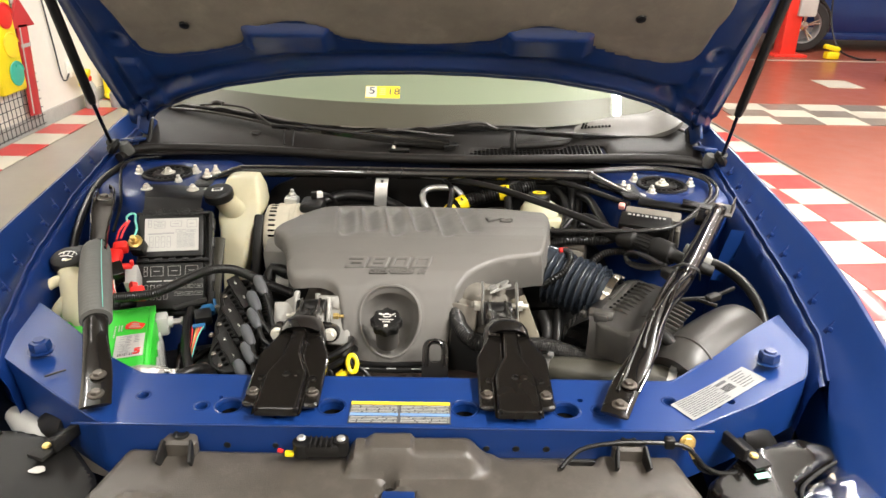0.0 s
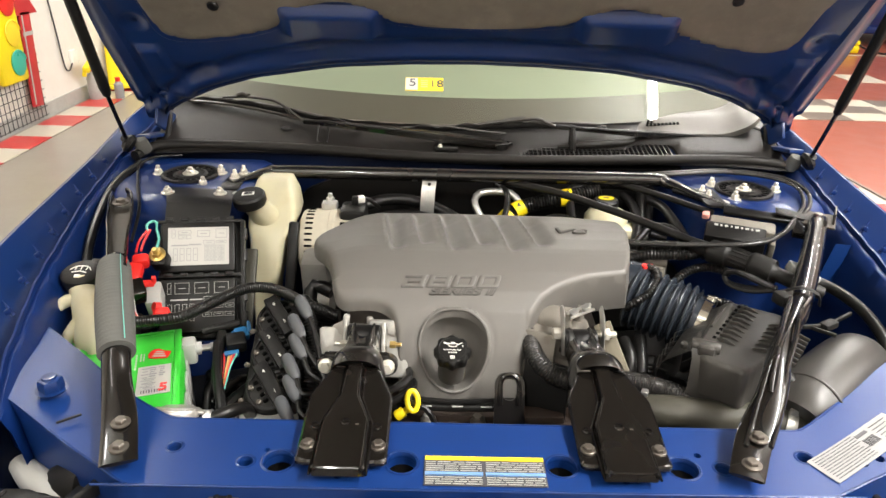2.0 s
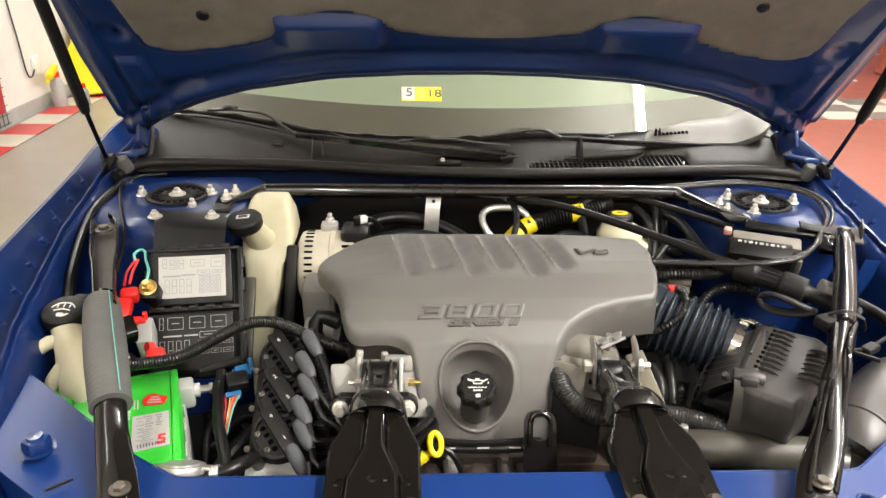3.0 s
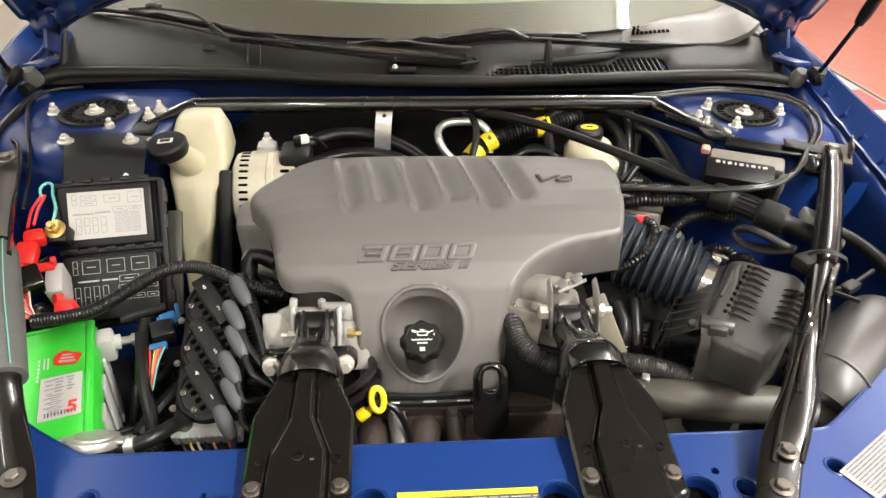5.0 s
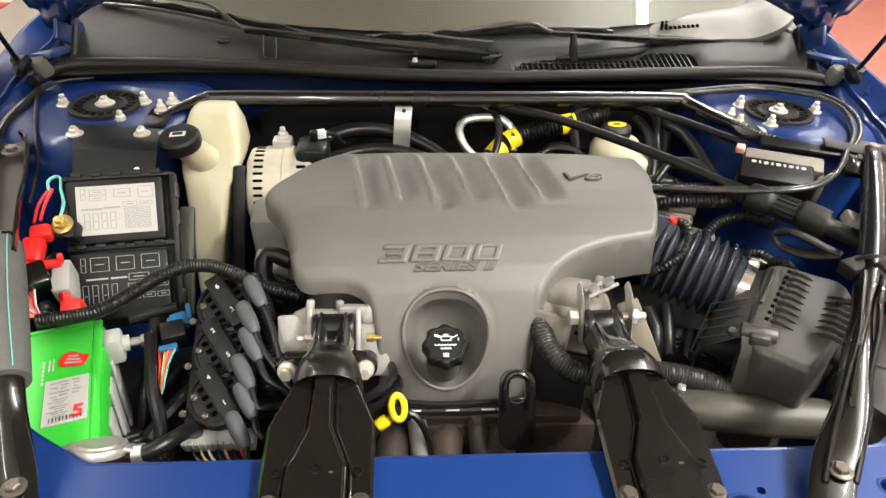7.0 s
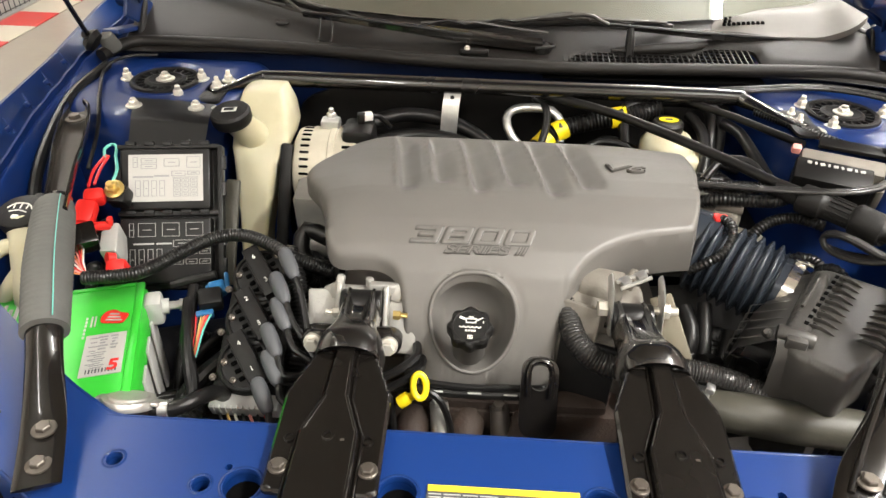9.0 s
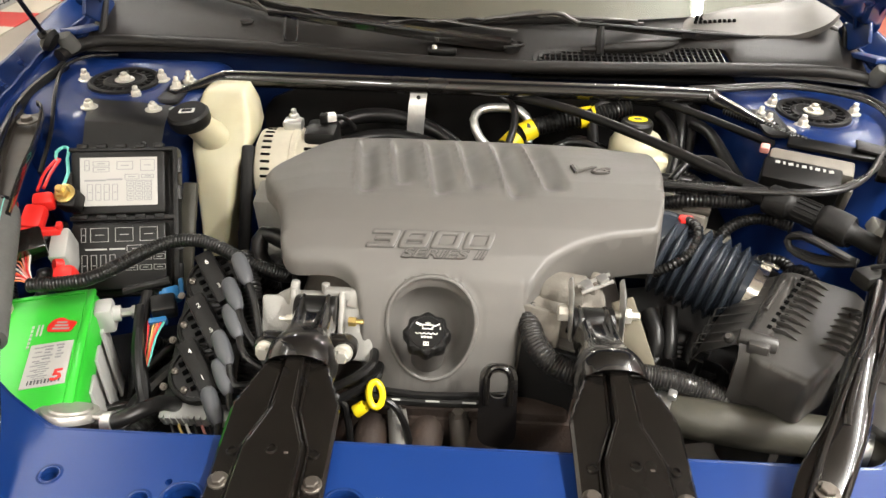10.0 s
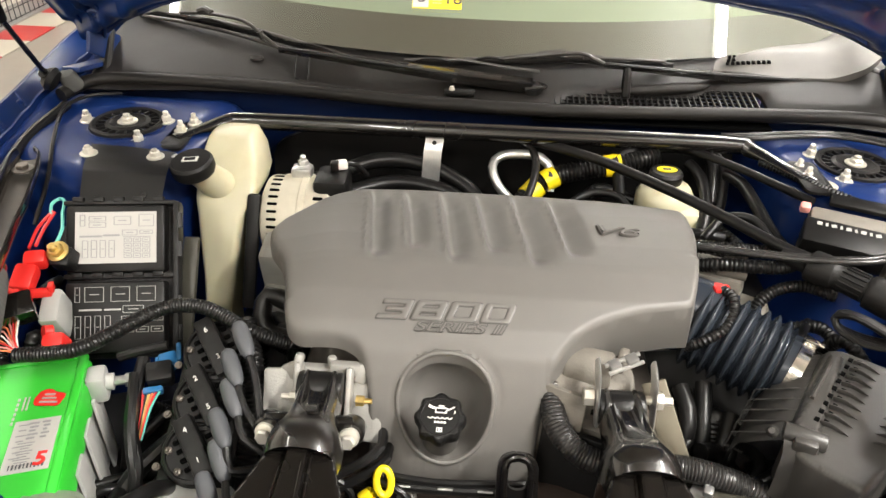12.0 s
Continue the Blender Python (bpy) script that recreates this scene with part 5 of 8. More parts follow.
part("stay", box((0.200, 0.250, 0.752), (0.026, 0.006, 0.105), 0.002, (-40, -24, 0)), mat("tan_zinc_plate", (0.13, 0.115, 0.08), 0.5, 0.3, dirt=0.3), cast2, "dull tan zinc stay")
part("heat_shield", box((0.10, 0.24, 0.68), (0.07, 0.01, 0.12), 0.003, (-12, 0, -20)), BLACK_MATT, cast2)

# ignition coil pack
def along_coil(k):
    return Vector((-0.303 + 0.001 * k, 0.312 - 0.0485 * k, 0.768 - 0.0285 * k))


coils = thing("coil_pack", "black ignition coil pack with three numbered coils", "ignition coil", at=(-0.32, 0.28, 0.70))
part("module", box((-0.300, 0.268, 0.714), (0.082, 0.165, 0.022), 0.004, (30.5, 0, 0)), BLACK_MATT, coils)
con_ = part("connector", box((-0.300, 0.190, 0.668), (0.082, 0.024, 0.022), 0.002, (20, 0, 0)), PALE_GREY, coils)
for k in range(11):
    part("rib", box((-0.335 + 0.007 * k, 0.178, 0.669), (0.002, 0.004, 0.018), 0, (20, 0, 0)), PALE_GREY, con_)
for k in range(7):
    part("wire", tube([(-0.33 + 0.009 * k, 0.18, 0.66), (-0.325 + 0.009 * k, 0.172, 0.655), (-0.31 + 0.007 * k, 0.168, 0.64), (-0.30 + 0.006 * k, 0.18, 0.60)], 0.0017, n=6), (RUBBER, BRASS, WHITE, RUBBER, PINK_WIRE, RUBBER, RED_WIRE)[k], con_)
for k, (a, b) in enumerate((("6", "3"), ("2", "5"), ("4", "1"))):
    p = along_coil(k)
    cm = pose(*p, 30, 0, 0)
    coil = part("coil", moved(lathe([(0.037, -0.035), (0.037, -0.006), (0.035, -0.003), (0, -0.003)], n=28), cm), BLACK_MATT, coils)
    bm_ = pose(*p, 30, 0, 0) @ pose(0.002, 0.002, 0.0, 0, 0, -55)
    part("bridge", moved(box((0, 0, 0.004), (0.072, 0.021, 0.018), 0.002), bm_), BLACK, coil)
    for t, u in ((a, -0.02), (b, 0.016)):
        part("number", moved(letters(t, 0.0085, 0.0003, pose(u, 0.0, 0.0134, 0, 0, 90)), bm_), WHITE, coil)
    part("lip", moved(lathe([(0.0345, -0.004), (0.0345, -0.001), (0.031, 0.0), (0.030, -0.003)], n=28), cm), BLACK, coil)
    for s in (-1, 1):
        for j in range(4):
            part("slot", moved(box((-0.018 + 0.011 * j, s * 0.0165, -0.0025), (0.0055, 0.0070, 0.003), 0.001, seg=1), bm_), VOID, coil)
        for j in range(2):
            part("screw", moved(lathe([(0.004, 0), (0.004, 0.004), (0.0022, 0.005), (0, 0.003)], pose(-0.014 + 0.026 * j, s * 0.026, -0.003), 12), bm_), DARK_STEEL, coil)
    part("stud", bolt((p.x - 0.04, p.y - 0.01, p.z - 0.018), 0.003, 0.004, 0.0045, (30, 0, 0)), DARK_STEEL, coils)

for k in range(6):
    t = k / 5
    a = Vector((-0.270 - 0.006 * (k % 2), 0.316 - 0.140 * t, 0.797 - 0.084 * t))
    d = Vector((0.019, -0.032, -0.012))
    lead = thing("spark_plug_lead", "grey rubber boot on a black spark plug lead", "spark plug lead", "spark plug leads", at=a)
    part("boot", tube([a - d * 0.25, a - d * 0.12, a + d * 0.4, a + d * 0.8, a + d * 0.95], [(0.004, 0.004), (0.0085, 0.0085), (0.0095, 0.0095), (0.0075, 0.0075), (0.0045, 0.0045)], n=14, step=0.005), BOOT, lead)
    e = a + d * 0.95
    part("lead", tube([e, e + Vector((0.010, -0.018, -0.012)), (-0.222 + 0.004 * k, 0.215 - 0.006 * k, 0.735 - 0.008 * k), (-0.20 + 0.004 * k, 0.18, 0.66)], 0.0042, n=8), RUBBER, lead)

# battery
B0, BU = Vector((-0.390, 0.110, 0)), Vector((-0.307, 0.952, 0)).normalized()
BL = Vector((-BU.y, BU.x, 0))
BMX = Matrix(((BL.x, BU.x, 0, B0.x), (BL.y, BU.y, 0, B0.y), (0, 0, 1, 0), (0, 0, 0, 1)))
bat = thing("battery", "car battery with a green top and pale grey case", "battery", at=(-0.47, 0.2, 0.56))
BO = rounded([(0.0, 0.0), (0.09, 0.0), (0.178, 0.075), (0.178, 0.226), (0.0, 0.226)], 0.012)
part("case", moved(sheet([(0.004 + x * 0.955, 0.004 + y * 0.965) for x, y in BO], lambda x, y, d: 0.716, 0.02, drop=0.16), BMX), PALE_GREY, bat, "translucent pale grey case")
part("lid", moved(sheet(BO, lambda x, y, d: 0.742 - fillet(d, 0.006) - 0.008 * (1 - ramp(x, 0.003, 0.010)) , 0.006, drop=0.03), BMX), GREEN, bat, "bright green top")
part("vent_cover", moved(box((0.15, 0.16, 0.744), (0.04, 0.12, 0.008), 0.005), BMX), GREEN, bat)
part("vent_cover", moved(box((0.135, 0.065, 0.744), (0.03, 0.04, 0.008), 0.005), BMX), GREEN, bat)
label = part("label", moved(box((0.0358, 0.0877, 0.7432), (0.044, 0.070, 0.0012)), BMX), PAPER, bat)
FLIP = Matrix.Diagonal((-1, 1, 1, 1))
part("number", moved(letters("5", 0.024, 0.0004, pose(0.024, 0.066, 0.7442, 0, 0, 0) @ FLIP, 0.1, 0.0006), BMX), RED, label)
for k in range(5):
    for u, wd in ((0.0265, 0.008), (0.0385, 0.010)):
        part("print_line", moved(box((u - 0.001 * (k % 2), 0.117 - 0.0052 * k, 0.7442), (wd - 0.002 * (k % 3), 0.0020, 0.0006)), BMX), GREY_PRINT, label)
for k in range(7):
    part("print_line", moved(box((0.048, 0.116 - 0.0075 * k, 0.7442), (0.010 - 0.003 * (k % 2), 0.0010, 0.0006)), BMX), GREY_PRINT, label)
for k in range(9):
    part("print_line", moved(box((0.041, 0.090 - 0.0036 * k, 0.7442), (0.016 - 0.004 * (k % 3), 0.0008, 0.0006)), BMX), GREY_PRINT, label)
for k in range(10):
    part("bar_code", moved(box((0.020 + 0.0034 * k, 0.0595, 0.7442), (0.0016 - 0.0006 * (k % 2), 0.006, 0.0006)), BMX), LABEL_DARK, label)
badge = part("badge", moved(join(sheet(rounded([(-0.013, -0.010), (0.013, -0.010), (0.016, 0.0), (0.013, 0.012), (0.004, 0.016), (-0.004, 0.010), (-0.016, 0.008)], 0.004), lambda x, y, d: 0.0012, 0.003, drop=0.001)), BMX @ pose(0.031, 0.152, 0.7424, 0, 0, 12)), RED, bat, "plain red badge shape with pale bars")
for k in range(3):
    part("badge_bar", moved(box((0.031, 0.1465 + 0.0058 * k, 0.7440), (0.019 - 0.004 * k, 0.0026, 0.0006), 0, (0, 0, 12)), BMX), PALE_GREY, badge)
for k in range(6):
    part("print_line", moved(box((0.062, 0.122 + 0.007 * k, 0.7426), (0.0022, 0.0042, 0.0008)), BMX), PAPER, bat)
for k in range(2):
    part("print_line", moved(box((0.052 + 0.004 * k, 0.150, 0.7426), (0.0016, 0.020, 0.0008)), BMX), PAPER, bat)
part("lid_step", moved(join(box((0.006, 0.113, 0.7405), (0.010, 0.214, 0.006), 0.002), box((0.092, 0.118, 0.7425), (0.004, 0.10, 0.003), 0.001), box((0.078, 0.215, 0.7425), (0.13, 0.004, 0.003), 0.001)), BMX), GREEN, bat)
for k in range(3):
    part("print_bar", moved(box((0.142 + 0.007 * k, 0.16, 0.7485), (0.004, 0.075 - 0.02 * (k % 2), 0.001)), BMX), PAPER, bat)
for k in range(4):
    part("case_rib", moved(box((-0.002, 0.03 + 0.052 * k, 0.640), (0.004, 0.03, 0.14), 0.0015), BMX), PALE_GREY, bat)
part("side_terminal", join(box((-0.442, 0.296, 0.718), (0.022, 0.030, 0.036), 0.005, (0, 0, 18)), cyl((-0.432, 0.296, 0.722), (-0.424, 0.299, 0.721), 0.010, n=16)), PALE_GREY, bat)
part("terminal_bolt", join(cyl((-0.426, 0.299, 0.721), (-0.404, 0.306, 0.720), 0.0055, n=8), cyl((-0.412, 0.303, 0.7205), (-0.406, 0.305, 0.720), 0.0085, n=6)), ZINC, bat)
cab = thing("battery_cable", "black battery cables and taped looms beside the battery", "cable", at=(-0.39, 0.25, 0.6))
for pts, r in (([(-0.402, 0.308, 0.725), (-0.395, 0.28, 0.715), (-0.385, 0.24, 0.69), (-0.37, 0.20, 0.64), (-0.36, 0.17, 0.58)], 0.007), ([(-0.40, 0.33, 0.73), (-0.392, 0.26, 0.70), (-0.375, 0.215, 0.66), (-0.38, 0.16, 0.60)], 0.008),
               ([(-0.375, 0.345, 0.74), (-0.41, 0.335, 0.735), (-0.43, 0.33, 0.73)], 0.006), ([(-0.34, 0.28, 0.67), (-0.37, 0.24, 0.66), (-0.39, 0.20, 0.64), (-0.36, 0.12, 0.62)], 0.011)):
    part("cable", tube(pts, r, n=10), RUBBER, cab)

# radiator filler neck, cap and hose
rad = thing("radiator_filler", "shiny radiator filler cap on a black neck", "radiator filler", at=(-0.395, 0.105, 0.72))
rm = pose(-0.393, 0.108, 0.732, -30, 3, 0) @ Matrix.Scale(0.80, 4)
part("neck", moved(lathe([(0.030, -0.06), (0.030, 0.004), (0.031, 0.006), (0.031, 0.012), (0, 0.012)], n=32), rm), BLACK_MATT, rad)
part("cap", moved(lathe([(0.034, 0.010), (0.0345, 0.018), (0.033, 0.021), (0.026, 0.0215), (0.024, 0.024), (0.010, 0.025), (0, 0.024)], n=36), rm), CAP_STEEL, rad)
for s in (-1, 1):
    part("ear", moved(box((s * 0.036, 0, 0.017), (0.012, 0.022, 0.006), 0.002), rm), CAP_STEEL, rad)
part("clamp", tube([(-0.360, 0.113, 0.734), (-0.350, 0.1135, 0.735)], 0.0105, n=16), ZINC, rad)
part("overflow_hose", tube([(-0.372, 0.112, 0.733), (-0.348, 0.114, 0.735), (-0.33, 0.128, 0.735), (-0.322, 0.16, 0.715), (-0.325, 0.19, 0.68)], 0.0085, n=12), RUBBER, rad)
part("tag", box((-0.368, 0.098, 0.722), (0.022, 0.012, 0.012), 0.003, (0, 0, 8)), RED, rad)

# fuse box: local x across, y up the slope, z outwards
FX = Vector((0.985, 0.17, -0.02)).normalized()
FV = Vector((0, 0.627, 0.779))
FW = FX.cross(FV).normalized()
FV = FW.cross(FX)
FB = Matrix(((FX.x, FV.x, FW.x, -0.4535), (FX.y, FV.y, FW.y, 0.4085), (FX.z, FV.z, FW.z, 0.787), (0, 0, 0, 1))) @ Matrix.Diagonal((1.10, 1.05, 1, 1))
fuse = thing("fuse_box", "black underhood fuse box with two labelled lids", "fuse box", at=(-0.457, 0.416, 0.79))
part("tray", moved(join(box((0, 0, -0.03), (0.124, 0.19, 0.03), 0.004), box((0.062, 0.0, -0.012), (0.006, 0.186, 0.02), 0.001), box((0.0, 0.092, -0.012), (0.122, 0.005, 0.02), 0.001), box((0, 0.004, -0.012), (0.12, 0.006, 0.02), 0.001), box((-0.06, 0.05, -0.014), (0.012, 0.03, 0.012), 0.002), box((-0.06, -0.03, -0.014), (0.012, 0.03, 0.012), 0.002)), FB), BLACK, fuse)
for k in range(5):
    part("tab", moved(box((-0.045 + 0.022 * k, 0.096, -0.004), (0.012, 0.006, 0.008), 0.001), FB), BLACK, fuse)
    part("tab", moved(box((-0.045 + 0.022 * k, 0.006, -0.002), (0.012, 0.006, 0.006), 0.001), FB), BLACK, fuse)
for s in (0.07, 0.035, -0.03, -0.065):
    part("hinge", moved(cyl((0.064, s - 0.009, -0.008), (0.064, s + 0.009, -0.008), 0.005, n=10), FB), BLACK, fuse)
lid_a = part("lid", moved(box((-0.002, 0.048, -0.006), (0.108, 0.080, 0.024), 0.004), FB), BLACK, fuse, "black lid with a white fuse chart")
lid_b = part("lid", moved(box((-0.002, -0.045, -0.006), (0.108, 0.084, 0.024), 0.004), FB), BLACK, fuse, "black lid with an embossed fuse chart")
part("chart", moved(box((-0.001, 0.049, 0.0063), (0.088, 0.061, 0.0008)), FB), PAPER, lid_a)
rng = random.Random(5)
outlines = []
for x, y, w, h in [(-0.037, 0.0695, 0.005, 0.013), (-0.021, 0.0715, 0.018, 0.0055), (-0.021, 0.0640, 0.018, 0.0055), (0.006, 0.0690, 0.018, 0.010), (0.032, 0.0690, 0.016, 0.014), (0.014, 0.0545, 0.016, 0.006), (0.032, 0.0550, 0.014, 0.004)] + [(-0.034 + 0.0095 * k, 0.0355, 0.0058, 0.020) for k in range(4)] + [(0.012 + 0.010 * (k % 3), 0.0455 - 0.0062 * (k // 3), 0.008, 0.0045) for k in range(12)]:
    outlines += [box((x, y + h / 2, 0.0070), (w, 0.0007, 0.0005)), box((x, y - h / 2, 0.0070), (w, 0.0007, 0.0005)), box((x - w / 2, y, 0.0070), (0.0007, h, 0.0005)), box((x + w / 2, y, 0.0070), (0.0007, h, 0.0005)), box((x, y, 0.0070), (w * 0.5, min(0.0011, h * 0.4), 0.0005))]
outlines += [box((-0.028, 0.0505, 0.0070), (0.024, 0.0022, 0.0005)), box((-0.006, 0.0515, 0.0070), (0.018, 0.0022, 0.0005)), box((0.022, 0.0495, 0.0070), (0.03, 0.0008, 0.0005))]
part("printed_chart", moved(join(*outlines), FB), GREY_PRINT, lid_a)
frames_ = []
for x, y, w, h in [(-0.042, -0.018, 0.005, 0.017), (-0.024, -0.018, 0.020, 0.017), (0.004, -0.018, 0.020, 0.017), (0.032, -0.018, 0.020, 0.017)] + [(-0.041 + 0.0105 * k, -0.056, 0.006, 0.026) for k in range(4)] + [(0.012 + 0.016 * k, -0.047, 0.013, 0.006) for k in range(3)] + [(0.012 + 0.016 * k, -0.060, 0.013, 0.006) for k in range(3)] + [(0.018, -0.036, 0.022, 0.008)]:
    frames_ += [box((x, y + h / 2, 0.0063), (w, 0.0005, 0.0006)), box((x, y - h / 2, 0.0063), (w, 0.0005, 0.0006)), box((x - w / 2, y, 0.0063), (0.0005, h, 0.0006)), box((x + w / 2, y, 0.0063), (0.0005, h, 0.0006)), box((x, y, 0.0063), (w * 0.5, 0.0008, 0.0006))]
frames_ += [box((-0.028, -0.036, 0.0063), (0.024, 0.002, 0.0006)), box((-0.004, -0.036, 0.0063), (0.018, 0.002, 0.0006))]
part("embossed_chart", moved(join(*frames_), FB), PALE_GREY, lid_b)
part("side_plate", box((-0.384, 0.44, 0.745), (0.02, 0.01, 0.15), 0.003, (-36, 0, 0)), HOSE_GREEN, fuse)
shelf = thing("tower_bracket", "black sheet-metal bracket bolted to the strut tower", "bracket", at=(-0.5, 0.55, 0.86))
part("plate", loft([[(-0.569, 0.618, 0.8675), (-0.505, 0.612, 0.8685), (-0.441, 0.604, 0.8675)], [(-0.556, 0.575, 0.8680), (-0.495, 0.570, 0.8690), (-0.434, 0.565, 0.8680)], [(-0.545, 0.543, 0.8675), (-0.486, 0.540, 0.8685), (-0.428, 0.537, 0.8675)], [(-0.5435, 0.539, 0.8655), (-0.485, 0.536, 0.8665), (-0.4275, 0.533, 0.8655)],
     [(-0.541, 0.520, 0.850), (-0.483, 0.516, 0.851), (-0.427, 0.513, 0.850)], [(-0.538, 0.497, 0.830), (-0.48, 0.493, 0.831), (-0.425, 0.490, 0.830)]]), BLACK, shelf)
part("hole", lathe([(0, 0.0012), (0.004, 0.0012), (0.004, 0)], pose(-0.452, 0.512, 0.8482, 42, 0, 0), 12), GLOSS_BLACK, shelf)

# wires and red covers beside the fuse box
red = thing("terminal_cover", "bright red plastic terminal cover, open", "terminal cover", "red terminal covers", at=(-0.52, 0.38, 0.8))
part("cover", join(box((-0.536, 0.388, 0.824), (0.026, 0.020, 0.022), 0.006, (25, 0, 18)), box((-0.541, 0.366, 0.812), (0.026, 0.034, 0.022), 0.006, (28, 8, 6)), box((-0.520, 0.352, 0.803), (0.030, 0.010, 0.010), 0.003, (0, 10, 28)), box((-0.508, 0.360, 0.806), (0.007, 0.012, 0.010), 0.002, (0, 0, 20)), cyl((-0.553, 0.356, 0.806), (-0.540, 0.350, 0.802), 0.008, n=12, bevel=0.002)), RED, red)
part("stud", join(bolt((-0.512, 0.397, 0.832), 0.009, 0.010, 0.013, (35, 0, 0), 0.008)), BRASS, red, "yellow-zinc terminal nut")
part("block", box((-0.510, 0.402, 0.818), (0.025, 0.025, 0.025), 0.004, (35, 0, 0)), BLACK, red)
red2 = thing("terminal_cover", "bright red plastic terminal cover over a connector", "terminal cover", "red terminal covers", at=(-0.475, 0.29, 0.79))
part("cover", join(box((-0.475, 0.296, 0.778), (0.024, 0.018, 0.030), 0.005, (30, 0, 10)), cyl((-0.480, 0.302, 0.790), (-0.486, 0.296, 0.794), 0.007, n=12)), RED, red2)
part("plate", box((-0.508, 0.355, 0.770), (0.022, 0.044, 0.05), 0.004, (25, 0, 12)), PALE_GREY, red2, "pale grey backing")
loom = thing("wire_bundle", "fan of orange, pink and violet wires out of the conduit", "wires", at=(-0.51, 0.29, 0.79))
for k in range(11):
    y = 0.252 + 0.006 * k
    part("wire", tube([(-0.496, 0.264, 0.788), (-0.508, 0.262 + 0.002 * k, 0.794 + 0.002 * (k % 3)), (-0.525, y + 0.006, 0.797), (-0.552, y + 0.012 + 0.002 * k, 0.792 - 0.002 * k)], 0.0011, n=6), (COPPER_WIRE, PINK_WIRE, RED_WIRE, COPPER_WIRE, WHITE, PINK_WIRE)[k % 6], loom)
rel = thing("relay", "small black relay beside the fuse box", "relay", at=(-0.53, 0.32, 0.8))
part("body", box((-0.525, 0.318, 0.805), (0.036, 0.03, 0.03), 0.003, (30, 0, 35)), GLOSS_BLACK, rel)
for nm, mt, pts in (("ground_wire", TEAL_WIRE, [(-0.517, 0.406, 0.838), (-0.519, 0.428, 0.845), (-0.532, 0.455, 0.850), (-0.540, 0.478, 0.853), (-0.550, 0.484, 0.853), (-0.556, 0.474, 0.850), (-0.548, 0.456, 0.846)]), ("ground_wire", RED_WIRE, [(-0.549, 0.462, 0.847), (-0.552, 0.43, 0.842), (-0.545, 0.395, 0.836)]), ("ground_wire", RED_WIRE, [(-0.545, 0.460, 0.847), (-0.544, 0.43, 0.842), (-0.538, 0.398, 0.838)])):
    w = thing(nm, "thin coloured wire looped beside the tower", "wire", "loose wires", at=pts[0])
    part("wire", tube(pts, 0.0022, n=6), mt, w)
w = thing("wire", "thin black wire hanging over the strut tower", "wire", "loose wires", at=(-0.65, 0.72, 0.88))
part("wire", tube([(-0.60, 0.79, 0.875), (-0.645, 0.765, 0.878), (-0.66, 0.72, 0.875), (-0.625, 0.62, 0.872), (-0.59, 0.53, 0.855), (-0.585, 0.47, 0.82)], 0.003, n=8), RUBBER, w)
w = thing("washer_hose", "black hose along the inner fender", "hose", "hoses", at=(-0.68, 0.6, 0.86))
part("hose", tube([(-0.668, 0.74, 0.872), (-0.675, 0.628, 0.862), (-0.655, 0.50, 0.84), (-0.642, 0.42, 0.80), (-0.64, 0.38, 0.72)], 0.008, n=10), RUBBER, w)

# conduit across the fuse box
con = thing("wiring_conduit", "black corrugated wiring conduit", "conduit", "wiring conduits", at=(-0.37, 0.33, 0.8))
part("conduit", tube([(-0.502, 0.263, 0.787), (-0.46, 0.270, 0.788), (-0.428, 0.281, 0.792), (-0.368, 0.331, 0.805), (-0.33, 0.342, 0.806), (-0.299, 0.337, 0.80), (-0.262, 0.325, 0.788), (-0.22, 0.333, 0.765)], 0.0078, n=14, rib=0.0009, pitch=0.0036), RUBBER, con)
con = thing("wiring_conduit", "black corrugated wiring conduit behind the coils", "conduit", "wiring conduits", at=(-0.26, 0.3, 0.75))
part("conduit", tube([(-0.275, 0.345, 0.785), (-0.255, 0.30, 0.765), (-0.245, 0.26, 0.73), (-0.25, 0.21, 0.68)], 0.011, n=12, rib=0.0018, pitch=0.005), RUBBER, con)
bc = thing("wire_connector", "bright blue and black wiring connector with coloured wires", "connector", at=(-0.37, 0.3, 0.72))
part("clip", join(box((-0.37, 0.330, 0.728), (0.022, 0.022, 0.014), 0.004, (20, 0, 30)), box((-0.36, 0.340, 0.735), (0.006, 0.024, 0.007), 0.002, (20, 0, 20)), box((-0.380, 0.322, 0.726), (0.006, 0.024, 0.008), 0.002, (20, 0, 20))), BLUE_CLIP, bc)
part("body", box((-0.374, 0.312, 0.724), (0.03, 0.026, 0.024), 0.004, (20, 0, 20)), BLACK, bc)
part("clip", box((-0.377, 0.294, 0.714), (0.022, 0.008, 0.012), 0.002, (20, 0, 20)), BLUE_CLIP, bc)
for k in range(6):
    part("wire", tube([(-0.388 + 0.004 * k, 0.292, 0.716), (-0.384 + 0.002 * k, 0.275, 0.706), (-0.385 + 0.001 * k, 0.25, 0.68)], 0.0015, n=6), (RED_WIRE, RUBBER, BRASS, COPPER_WIRE, RED_WIRE, TEAL_WIRE)[k], bc)

